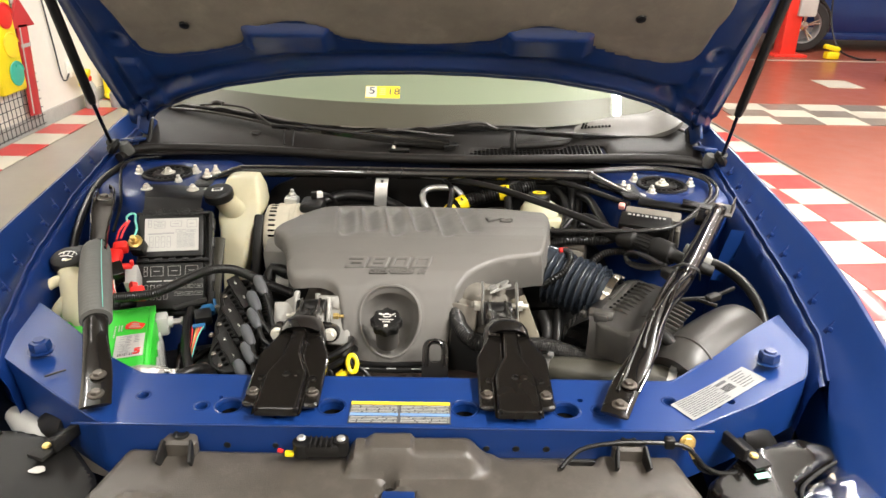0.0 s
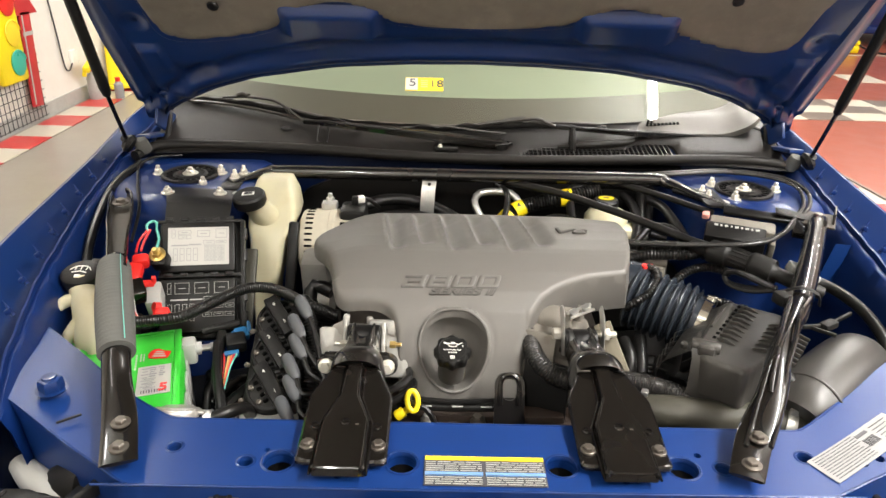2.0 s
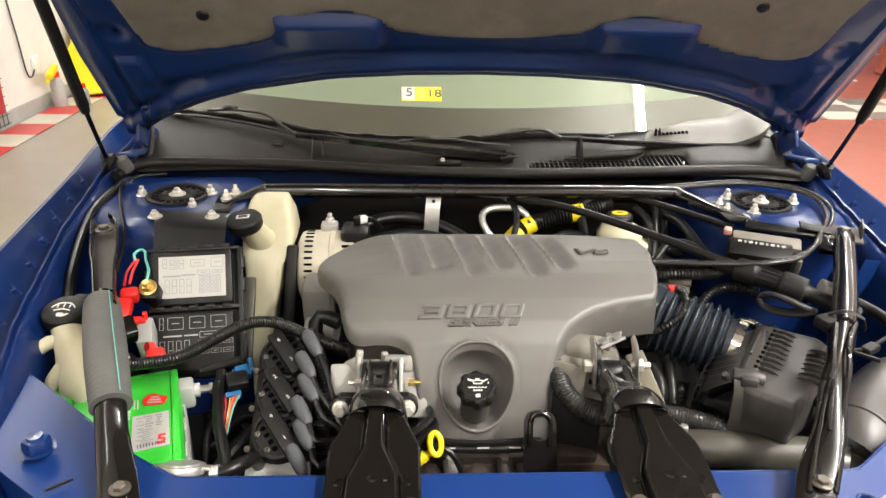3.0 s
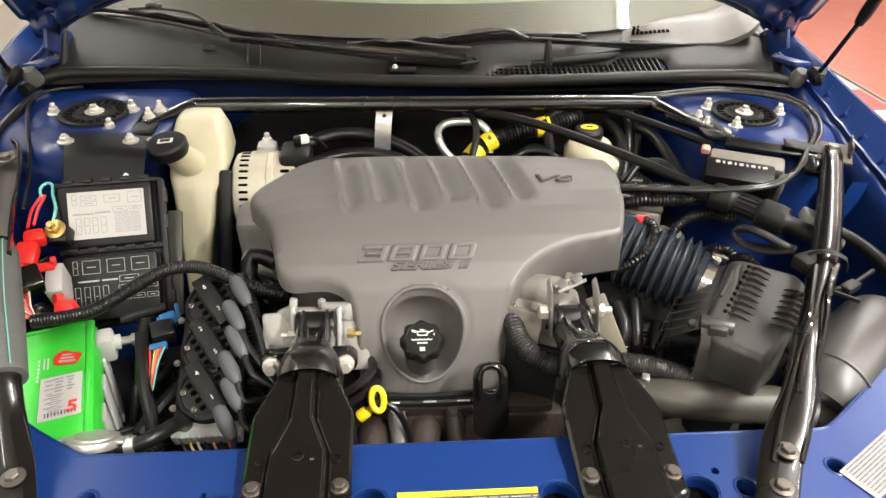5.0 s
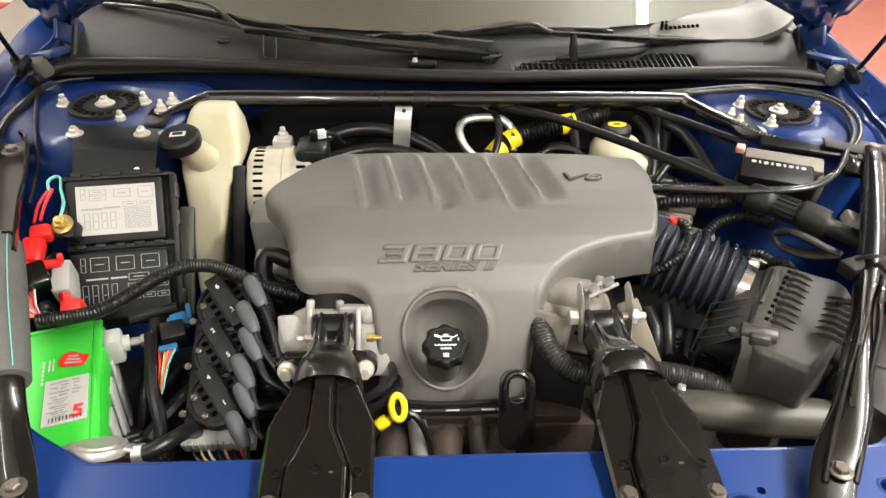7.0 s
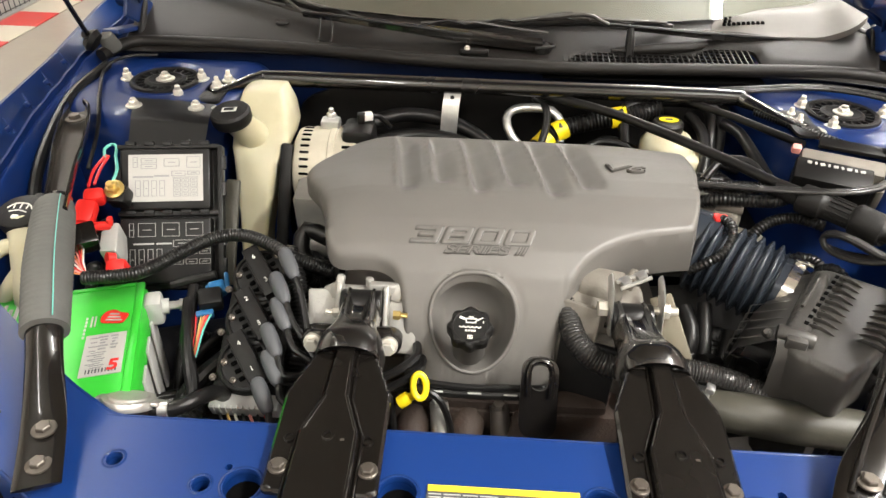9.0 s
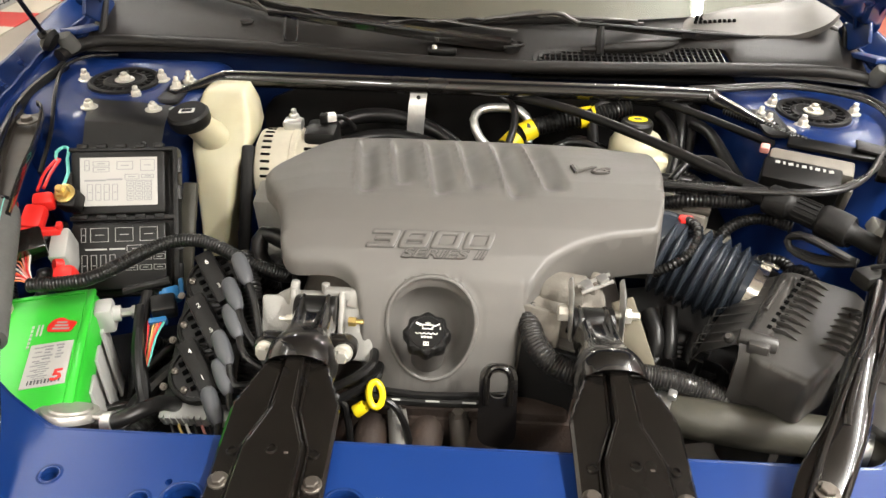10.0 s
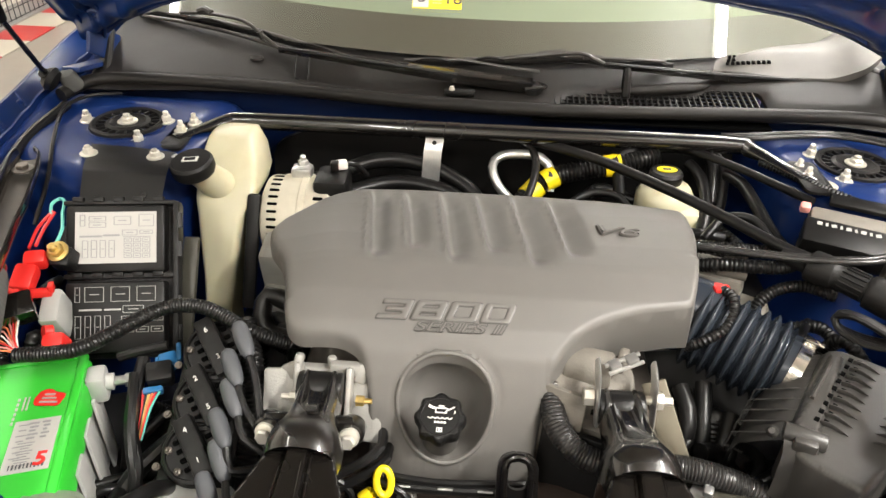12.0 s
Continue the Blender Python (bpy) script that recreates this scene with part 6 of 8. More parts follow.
# washer bottle neck
wash = thing("washer_bottle", "off-white washer fluid bottle with a black cap", "fluid bottle", at=(-0.61, 0.33, 0.7))
part("bottle", join(tube([(-0.612, 0.345, 0.808), (-0.604, 0.328, 0.795), (-0.588, 0.300, 0.780), (-0.570, 0.27, 0.755), (-0.565, 0.26, 0.70)], [(0.021, 0.021), (0.021, 0.020), (0.027, 0.020), (0.030, 0.022), (0.034, 0.026)], n=18, up=(0, 1, 0)),
     tube([(-0.602, 0.318, 0.793), (-0.625, 0.314, 0.790), (-0.640, 0.306, 0.780), (-0.643, 0.298, 0.764)], [(0.010, 0.010), (0.009, 0.010), (0.009, 0.009), (0.007, 0.008)], n=12), tube([(-0.590, 0.29, 0.775), (-0.606, 0.272, 0.757), (-0.612, 0.262, 0.735)], [(0.014, 0.012), (0.012, 0.010), (0.012, 0.010)], n=12)), IVORY, wash)
wm = pose(-0.613, 0.35, 0.815, 12, 0, 0)
wc = part("cap", moved(join(lathe([(0.029, -0.012), (0.031, 0.0), (0.030, 0.008), (0.026, 0.011), (0, 0.012)], n=28), box((0.014, 0.026, 0.006), (0.02, 0.016, 0.008), 0.003)), wm), BLACK_MATT, wash)
part("symbol", moved(join(tube([(-0.016, 0.0, 0.0122), (-0.008, 0.009, 0.0122), (0.008, 0.009, 0.0122), (0.016, 0.0, 0.0122)], 0.0009, n=6), tube([(-0.011, -0.006, 0.0122), (0.0, -0.003, 0.0122), (0.011, -0.006, 0.0122)], 0.0009, n=6), *[cyl((x, 0.0, 0.0118), (x * 1.1, 0.008, 0.0124), 0.0008, n=6) for x in (-0.008, 0, 0.008)], box((0, -0.014, 0.012), (0.008, 0.005, 0.001))), wm), WHITE, wc)

# coolant bottle
cool = thing("coolant_bottle", "yellowed ivory coolant bottle with a black cap", "fluid bottle", at=(-0.38, 0.6, 0.6))
secs = [(0.868, -0.384, 0.692, 0.026, 0.020), (0.865, -0.384, 0.690, 0.032, 0.030), (0.842, -0.381, 0.674, 0.042, 0.044), (0.815, -0.377, 0.652, 0.0455, 0.053), (0.800, -0.378, 0.638, 0.0435, 0.053), (0.782, -0.382, 0.622, 0.035, 0.048), (0.74, -0.384, 0.600, 0.029, 0.043), (0.70, -0.3845, 0.578, 0.0235, 0.038), (0.66, -0.385, 0.555, 0.020, 0.034), (0.56, -0.385, 0.53, 0.018, 0.03)]
rows = []
for z, cx, cy, hw, hd in secs:
    ring = []
    for k in range(29):
        a = 2 * math.pi * k / 28
        c_, s_ = math.cos(a), math.sin(a)
        ring.append((cx + hw * math.copysign(abs(c_) ** 0.3, c_), cy + hd * math.copysign(abs(s_) ** 0.3, s_), z))
    rows.append(ring)
top = [tuple((secs[0][1], secs[0][2], secs[0][0] + 0.001)) for _ in range(29)]
body = loft([top] + rows)
bmesh.ops.remove_doubles(body, verts=body.verts, dist=0.0002)
bmesh.ops.recalc_face_normals(body, faces=body.faces)
part("bottle", join(body, tube([(-0.388, 0.618, 0.808), (-0.396, 0.596, 0.834), (-0.404, 0.577, 0.858)], [(0.030, 0.026), (0.024, 0.022), (0.021, 0.021)], n=20)), IVORY, cool, "", 60)
cm = pose(-0.406, 0.573, 0.864, 10, -6, 0)
cc = part("cap", moved(lathe([(0.027, -0.012), (0.030, -0.006), (0.030, 0.006), (0.027, 0.010), (0, 0.011)], n=28), cm), BLACK_MATT, cool)
part("symbol", moved(join(box((0, 0, 0.0112), (0.022, 0.010, 0.001)), ), cm), WHITE, cc)
part("symbol_inset", moved(box((0, 0, 0.0118), (0.015, 0.006, 0.001)), cm), BLACK, cc)
part("spout", tube([(-0.428, 0.588, 0.866), (-0.436, 0.594, 0.868), (-0.440, 0.588, 0.866)], 0.0025, n=6), PALE_GREY, cc)
w = thing("heat_shield", "grey rubber flap beside the coolant bottle", "panel", at=(-0.335, 0.55, 0.7))
part("flap", box((-0.336, 0.560, 0.735), (0.020, 0.012, 0.17), 0.005, (-24, 3, 0)), BLACK_MATT, w)

# alternator
alt = thing("alternator", "alternator with a pale slotted cast housing", "alternator", at=(-0.29, 0.62, 0.75))
AM = pose(-0.282, 0.625, 0.757, 0, 90, 0)
part("housing", moved(lathe([(0.020, -0.045), (0.050, -0.044), (0.062, -0.038), (0.066, -0.028), (0.066, 0.012), (0.068, 0.014), (0.068, 0.022), (0.065, 0.024), (0.065, 0.055), (0.058, 0.064), (0.0, 0.066)], n=40), AM), ALT_ALU, alt)
for k in range(18):
    a = math.radians(95 + 9.8 * k)
    m_ = AM @ pose(0, 0, 0, 0, 0, math.degrees(a)) @ pose(0.0645, 0, -0.022)
    part("slot", moved(box((0, 0, 0), (0.006, 0.0046, 0.015), 0.002), m_), VOID, alt)
    if k % 2 == 0:
        m_ = AM @ pose(0, 0, 0, 0, 0, math.degrees(a)) @ pose(0.064, 0, 0.042)
        part("slot", moved(box((0, 0, 0), (0.006, 0.005, 0.014), 0.001), m_), VOID, alt)
part("ear", join(box((-0.272, 0.642, 0.828), (0.03, 0.024, 0.016), 0.004), bolt((-0.272, 0.65, 0.832), 0.008, 0.010, 0.011, stud=0.008)), ZINC, alt)
part("regulator", join(box((-0.225, 0.628, 0.81), (0.05, 0.06, 0.05), 0.01), box((-0.222, 0.635, 0.842), (0.012, 0.012, 0.016), 0.002)), BLACK, alt)
part("plug", box((-0.213, 0.642, 0.842), (0.016, 0.014, 0.012), 0.002, (0, 0, 20)), WHITE, alt)
part("plug_wire", tube([(-0.208, 0.644, 0.842), (-0.195, 0.655, 0.836), (-0.18, 0.665, 0.815)], 0.004, n=8), RUBBER, alt)
part("bracket", join(box((-0.283, 0.53, 0.735), (0.05, 0.06, 0.09), 0.012, (10, 0, 0)), cyl((-0.30, 0.50, 0.70), (-0.25, 0.49, 0.70), 0.022, n=18)), ALU, alt)
part("elbow", tube([(-0.235, 0.40, 0.77), (-0.265, 0.41, 0.775), (-0.272, 0.395, 0.755), (-0.255, 0.375, 0.74), (-0.22, 0.37, 0.74)], 0.012, n=12), RUBBER, alt, "small black rubber elbow")

# heater hoses, pipes, loom at the back
def hose(name, label, mt, r, pts, rib=0.0, pitch=0.006, cat="hose", group="hoses"):
    ob = thing(name, label, cat, group, at=pts[0])
    part("tube", tube(pts, r, n=12, rib=rib, pitch=pitch), mt, ob)
    return ob


hose("heater_hose", "black rubber heater hose along the firewall", RUBBER, 0.012, [(-0.32, 0.66, 0.78), (-0.236, 0.69, 0.80), (-0.168, 0.722, 0.812), (-0.092, 0.729, 0.802), (-0.02, 0.70, 0.775), (0.0, 0.66, 0.74)])
hose("heater_hose", "black rubber heater hose along the firewall", RUBBER, 0.012, [(-0.25, 0.64, 0.78), (-0.148, 0.69, 0.79), (-0.062, 0.69, 0.78), (-0.01, 0.66, 0.755)])
hose("fuel_pipe", "bent silver metal pipe", ZINC, 0.0072, [(0.045, 0.672, 0.775), (0.018, 0.682, 0.80), (0.008, 0.70, 0.822), (0.02, 0.718, 0.832), (0.05, 0.724, 0.834), (0.082, 0.72, 0.832), (0.10, 0.705, 0.815), (0.098, 0.69, 0.79)], cat="pipe", group="pipes")
hose("vacuum_hose", "thin black rubber vacuum hose", RUBBER, 0.006, [(0.055, 0.75, 0.84), (0.072, 0.715, 0.838), (0.072, 0.68, 0.82), (0.06, 0.65, 0.79)])
y_ = hose("wiring_conduit", "black corrugated conduit with yellow tape bands", RUBBER, 0.013, [(0.05, 0.662, 0.775), (0.07, 0.685, 0.792), (0.10, 0.702, 0.808), (0.15, 0.709, 0.82), (0.205, 0.712, 0.832), (0.26, 0.73, 0.84)], 0.003, 0.0062, "conduit", "wiring conduits")
for a, b in (((0.063, 0.676, 0.786), (0.078, 0.690, 0.797)), ((0.088, 0.696, 0.802), (0.106, 0.704, 0.810)), ((0.180, 0.711, 0.8265), (0.204, 0.712, 0.8318))):
    part("tape_band", cyl(a, b, 0.0172, n=20), YELLOW, y_, "yellow warning tape")
    m_ = (np.array(a) + np.array(b)) / 2
    part("print", box((m_[0], m_[1] - 0.010, m_[2] + 0.0135), (0.006, 0.008, 0.0012), 0, (30, 0, 0)), LABEL_DARK, y_)
hose("hose", "long black hose running diagonally over the engine", RUBBER, 0.0075, [(0.06, 0.745, 0.848), (0.095, 0.727, 0.85), (0.173, 0.677, 0.85), (0.251, 0.611, 0.846), (0.320, 0.543, 0.842), (0.374, 0.485, 0.838), (0.42, 0.45, 0.835)])
hose("vacuum_hose", "thin black rubber vacuum hose", RUBBER, 0.006, [(0.22, 0.76, 0.85), (0.29, 0.742, 0.852), (0.36, 0.69, 0.85), (0.41, 0.63, 0.85), (0.44, 0.585, 0.852)])
for k, pts in enumerate(([(0.19, 0.70, 0.835), (0.215, 0.73, 0.845), (0.27, 0.745, 0.848), (0.33, 0.745, 0.845), (0.345, 0.72, 0.83), (0.34, 0.68, 0.79)], [(0.20, 0.67, 0.80), (0.205, 0.72, 0.835), (0.26, 0.755, 0.842), (0.345, 0.752, 0.838), (0.36, 0.71, 0.82), (0.35, 0.66, 0.76)],
                         [(0.31, 0.73, 0.83), (0.325, 0.70, 0.82), (0.325, 0.65, 0.80), (0.31, 0.60, 0.76)], [(0.36, 0.70, 0.83), (0.375, 0.67, 0.83), (0.385, 0.62, 0.82), (0.40, 0.57, 0.80), (0.42, 0.53, 0.79)],
                         [(0.30, 0.56, 0.80), (0.33, 0.585, 0.82), (0.365, 0.575, 0.825), (0.385, 0.54, 0.81)], [(0.13, 0.66, 0.79), (0.16, 0.675, 0.80), (0.20, 0.665, 0.80), (0.22, 0.64, 0.78)])):
    hose("hose", "black rubber hose among the loom", RUBBER, 0.009 if k < 4 else 0.006, pts)
hose("wiring_conduit", "black corrugated conduit running to the control unit", RUBBER, 0.0055, [(0.40, 0.69, 0.858), (0.425, 0.655, 0.860), (0.45, 0.615, 0.862), (0.475, 0.585, 0.862), (0.50, 0.57, 0.858)], 0.0018, 0.005, "conduit", "wiring conduits")
for dz, dy, dx in ((0, 0, 0), (0.004, -0.012, -0.012)):
    hose("control_cable", "thin grey-black control cable looping round the tower", CABLE, 0.0038, [(0.255, 0.515, 0.818), (0.272, 0.505 + dy * 0.3, 0.823), (0.377, 0.462 + dy, 0.842 + dz), (0.46, 0.450 + dy, 0.852 + dz), (0.52 + dx * 0.5, 0.478 + dy, 0.857 + dz), (0.575 + dx * 0.5, 0.535, 0.862 + dz), (0.625 + dx, 0.60, 0.868), (0.645 + dx, 0.675, 0.873), (0.615 + dx, 0.735 + dy, 0.876), (0.518, 0.765 + dy, 0.876), (0.40, 0.752 + dy, 0.872), (0.36, 0.76, 0.866)], cat="cable", group="control cables")
for pts, r in (([(0.272, 0.520, 0.812), (0.330, 0.504, 0.82), (0.372, 0.498, 0.822), (0.390, 0.485, 0.82), (0.368, 0.471, 0.818), (0.305, 0.480, 0.812), (0.275, 0.50, 0.795)], 0.008), ([(0.432, 0.441, 0.80), (0.398, 0.456, 0.802), (0.362, 0.452, 0.795), (0.337, 0.437, 0.775), (0.318, 0.405, 0.74)], 0.0065), ([(0.281, 0.412, 0.822), (0.289, 0.398, 0.823), (0.288, 0.380, 0.815), (0.275, 0.362, 0.802), (0.254, 0.356, 0.788), (0.240, 0.365, 0.77)], 0.005)):
    hose("wiring_conduit", "black corrugated wiring conduit by the throttle body", RUBBER, r, pts, 0.0016, 0.005, "conduit", "wiring conduits")

# brake fluid reservoir
br = thing("brake_reservoir", "off-white brake fluid reservoir with a black and yellow cap", "fluid bottle", at=(0.27, 0.69, 0.78))
part("tank", join(lathe([(0.0, -0.03), (0.036, -0.03), (0.042, -0.02), (0.043, 0.012), (0.036, 0.024), (0.024, 0.03), (0.0, 0.03)], pose(0.27, 0.68, 0.79), 20), box((0.30, 0.655, 0.775), (0.06, 0.05, 0.04), 0.012)), IVORY, br)
bc_ = part("cap", lathe([(0.024, 0), (0.025, 0.006), (0.025, 0.017), (0.022, 0.021), (0, 0.022)], pose(0.268, 0.688, 0.816), 20), BLACK, br)
part("cap_label", lathe([(0.013, 0), (0.013, 0.001), (0, 0.001)], pose(0.268, 0.688, 0.838) @ Matrix.Diagonal((1.2, 0.75, 1, 1)), 20), YELLOW, bc_)
part("print", box((0.268, 0.688, 0.8393), (0.012, 0.006, 0.0006)), LABEL_DARK, bc_)

# throttle body, bellows, air box
th = thing("throttle_body", "cast throttle body with a dark blue-grey inlet", "throttle body", at=(0.26, 0.42, 0.75))
part("casting", join(box((0.305, 0.505, 0.765), (0.075, 0.06, 0.06), 0.012, (0, 0, -20)), box((0.335, 0.460, 0.745), (0.06, 0.05, 0.05), 0.012, (10, 0, -30)), cyl((0.30, 0.49, 0.80), (0.335, 0.48, 0.80), 0.010, n=14), cyl((0.325, 0.520, 0.78), (0.335, 0.515, 0.81), 0.012, n=14, bevel=0.002), bolt((0.29, 0.50, 0.795), 0.006, 0.006), bolt((0.315, 0.492, 0.795), 0.006, 0.006)), ECU_CAST, th)
part("inlet", tube([(0.225, 0.435, 0.785), (0.258, 0.422, 0.786), (0.282, 0.41, 0.785)], [(0.036, 0.036), (0.038, 0.038), (0.036, 0.036)], n=24), RUBBER_BLUE, th)
part("sensor", join(cyl((0.279, 0.416, 0.80), (0.279, 0.417, 0.822), 0.009, n=12), box((0.281, 0.412, 0.822), (0.02, 0.012, 0.008), 0.003, (0, 0, 10))), RED, th, "small red sensor plug")
part("sensor_body", box((0.262, 0.385, 0.785), (0.02, 0.02, 0.03), 0.004), BLACK, th)
bel = thing("intake_bellows", "blue-black ribbed rubber intake bellows", "intake duct", at=(0.32, 0.38, 0.75))
part("bellows", tube([(0.258, 0.412, 0.770), (0.285, 0.396, 0.766), (0.318, 0.375, 0.761), (0.348, 0.357, 0.757)], 0.0435, n=40, rib=0.0105, pitch=0.0128), RUBBER_BLUE, bel, "", 80)
part("cuff", tube([(0.345, 0.358, 0.758), (0.357, 0.350, 0.757)], 0.0415, n=28), RUBBER_BLUE, bel)
part("clamp", join(tube([(0.355, 0.352, 0.758), (0.366, 0.345, 0.756)], 0.0425, n=30), box((0.370, 0.350, 0.800), (0.016, 0.008, 0.008), 0.002, (0, 0, -33)), cyl((0.364, 0.356, 0.801), (0.382, 0.345, 0.799), 0.0025, n=8)), CHROME, bel, "steel hose clamp")

air = thing("air_box", "matt black plastic air filter box with ribbed lid", "air filter box", at=(0.42, 0.23, 0.65))
AO = rounded([(0.297, 0.213), (0.303, 0.186), (0.347, 0.150), (0.384, 0.180), (0.470, 0.258), (0.464, 0.312), (0.402, 0.350), (0.383, 0.346)], 0.008)
RIM_A, RIM_B = Vector((0.384, 0.345, 0)), Vector((0.297, 0.214, 0))


def air_z(x, y, d):
    s_ = ((x - 0.331) * 0.8 - (y - 0.230) * 0.6)
    return 0.795 - 0.012 * ramp(s_, 0.065, 0.09) - fillet(d, 0.007)


lid = part("lid", sheet(AO, air_z, 0.0025, drop=0.050), AIRBOX, air)
part("base", sheet([(0.39 + (x - 0.39) * 0.86, 0.262 + (y - 0.262) * 0.86) for x, y in AO], lambda x, y, d: 0.748, 0.012, drop=0.13), AIRBOX, air)
side_rows = [[tuple(RIM_A.lerp(RIM_B, t) + Vector((dx, dy, z))) for t in np.linspace(0, 1, 9)] for dx, dy, z in ((0.004, -0.002, 0.790), (-0.004, 0.002, 0.786), (-0.030, 0.020, 0.758), (-0.036, 0.025, 0.735), (-0.036, 0.026, 0.64))]
part("side_wall", loft(side_rows), AIRBOX, air)
for k in range(8):
    t = 0.06 + 0.125 * k
    p = RIM_A.lerp(RIM_B, t)
    part("side_fin", loft([[(p.x + o, p.y + o * 0.7, 0.789), (p.x - 0.040 + o, p.y + 0.026 + o * 0.7, 0.757), (p.x - 0.040 + o, p.y + 0.028 + o * 0.7, 0.735), (p.x - 0.026 + o, p.y + 0.018 + o * 0.7, 0.735)] for o in (0.0, 0.0016, 0.0032)]), AIRBOX, lid)
strip = part("raised_strip", sheet(rounded([(0.386, 0.338), (0.306, 0.222), (0.328, 0.212), (0.400, 0.334)], 0.004), lambda x, y, d: air_z(x, y, 1) + 0.0035 * ramp(d, 0, 0.002), 0.003, drop=0.004), AIRBOX, lid)
part("rail", tube([(0.378, 0.318, 0.800), (0.355, 0.285, 0.800), (0.338, 0.262, 0.800)], 0.0022, n=8), AIRBOX, lid)
for k in range(9):
    t = k / 8
    for row in (0, 1):
        x, y = 0.333 + 0.070 * t + 0.0075 * row, 0.234 + 0.092 * t - 0.003 * row
        part("slot", box((x, y, air_z(x, y, 1) + 0.0036), (0.0045, 0.0062, 0.0012), 0, (0, 0, -37)), VOID, lid)
    x, y = 0.345 + 0.070 * t, 0.226 + 0.093 * t
    part("fin", tube([(x - 0.010, y + 0.005, air_z(x, y, 1) + 0.003), (x, y - 0.001, air_z(x, y, 1) + 0.004), (x + 0.014, y - 0.010, air_z(x + 0.014, y - 0.010, 1) - 0.001)], [(0.0011, 0.003), (0.0011, 0.003), (0.0003, 0.0008)], n=6, up=(0, 0, 1)), AIRBOX, lid)
for k in range(7):
    t = k / 6
    x, y = 0.378 + 0.050 * t, 0.212 + 0.066 * t
    part("rib", tube([(x, y, air_z(x, y, 1) - 0.001), (x + 0.014, y - 0.007, air_z(x + 0.014, y - 0.007, 1) + 0.002), (x + 0.052, y - 0.026, air_z(x + 0.045, y - 0.024, 1) + 0.002)], [(0.0004, 0.001), (0.0014, 0.0035), (0.0014, 0.0035)], n=6, up=(0, 0, 1)), AIRBOX, lid)
part("latch", join(cyl((0.294, 0.216, 0.799), (0.330, 0.201, 0.799), 0.0095, n=16, bevel=0.002), box((0.310, 0.200, 0.798), (0.022, 0.014, 0.014), 0.003, (0, 0, -22))), AIRBOX, lid)
part("strap", loft([[(0.292, 0.206, 0.798), (0.320, 0.193, 0.798)], [(0.291, 0.197, 0.786), (0.321, 0.184, 0.786)], [(0.290, 0.193, 0.745), (0.322, 0.180, 0.745)], [(0.288, 0.192, 0.728), (0.324, 0.178, 0.728)]]), AIRBOX, lid)
part("pin", lathe([(0.0, 0), (0.005, 0.002), (0.006, 0.010), (0.003, 0.016), (0, 0.016)], pose(0.288, 0.220, 0.790, 30, -30, 0), 10), AIRBOX, lid)
for k in range(4):
    part("front_fin", tube([(0.322, 0.177, 0.770 - 0.016 * k), (0.336, 0.166, 0.766 - 0.016 * k)], [(0.0014, 0.004), (0.0004, 0.001)], n=6), AIRBOX, lid)
# the smooth rounded resonator beside the filter housing
part("resonator", tube([(0.428, 0.146, 0.722), (0.440, 0.156, 0.728), (0.475, 0.186, 0.735), (0.525, 0.226, 0.742), (0.565, 0.258, 0.745), (0.582, 0.272, 0.744)], [(0.044, 0.044), (0.051, 0.051), (0.053, 0.054), (0.053, 0.053), (0.049, 0.046), (0.030, 0.028)], n=28, up=(0, 0, 1)), AIRBOX, air, "dusty rounded resonator chamber")
part("resonator_seam", tube([(0.446 + 0.053 * 0.63 * math.cos(a), 0.161 - 0.053 * 0.77 * math.cos(a), 0.729 + 0.0535 * math.sin(a)) for a in np.linspace(0, math.pi, 15)], 0.0022, n=8), AIRBOX, air)
part("elbow", tube([(0.402, 0.196, 0.775), (0.414, 0.182, 0.772), (0.425, 0.165, 0.765)], [(0.010, 0.010), (0.012, 0.011), (0.008, 0.008)], n=14), BLACK_MATT, air)
part("bracket_arm", join(box((0.470, 0.268, 0.798), (0.085, 0.005, 0.007), 0.002, (0, 2, 12)), box((0.518, 0.278, 0.797), (0.030, 0.016, 0.012), 0.004, (0, 0, 30)), box((0.546, 0.296, 0.799), (0.045, 0.005, 0.007), 0.002, (0, -6, 30)), box((0.500, 0.262, 0.796), (0.04, 0.004, 0.006), 0.001, (0, 0, -40))), BLACK_MATT, air)

# resonator-like plug by the tower
plug = thing("bulkhead_connector", "large black round cable connector", "connector", at=(0.43, 0.43, 0.83))
part("shell", tube([(0.372, 0.482, 0.83), (0.395, 0.463, 0.832), (0.398, 0.46, 0.832), (0.42, 0.441, 0.832), (0.423, 0.438, 0.832), (0.448, 0.416, 0.83), (0.450, 0.414, 0.83), (0.476, 0.391, 0.826), (0.479, 0.388, 0.826), (0.51, 0.362, 0.82), (0.54, 0.35, 0.812)],
                  [(0.012, 0.012), (0.013, 0.013), (0.0195, 0.0195), (0.0195, 0.0195), (0.0165, 0.0165), (0.0165, 0.0165), (0.0205, 0.0205), (0.0205, 0.0205), (0.0125, 0.0125), (0.012, 0.012), (0.010, 0.010)], n=24, step=0.004), BLACK_MATT, plug)
ax = Vector((0.448 - 0.423, 0.416 - 0.438, -0.002)).normalized()
for k in range(9):
    a = math.pi * (k / 8 - 0.05)
    side = ax.cross(Vector((0, 0, 1))).normalized()
    off = (side * math.cos(a) + side.cross(ax) * math.sin(a)) * 0.0168
    part("grip", cyl(Vector((0.426, 0.4355, 0.832)) + off, Vector((0.446, 0.418, 0.830)) + off, 0.0013, n=6), BLACK, plug)
w = thing("bracket", "pale grey plastic clip on the tower wall", "clip", at=(0.53, 0.39, 0.81))
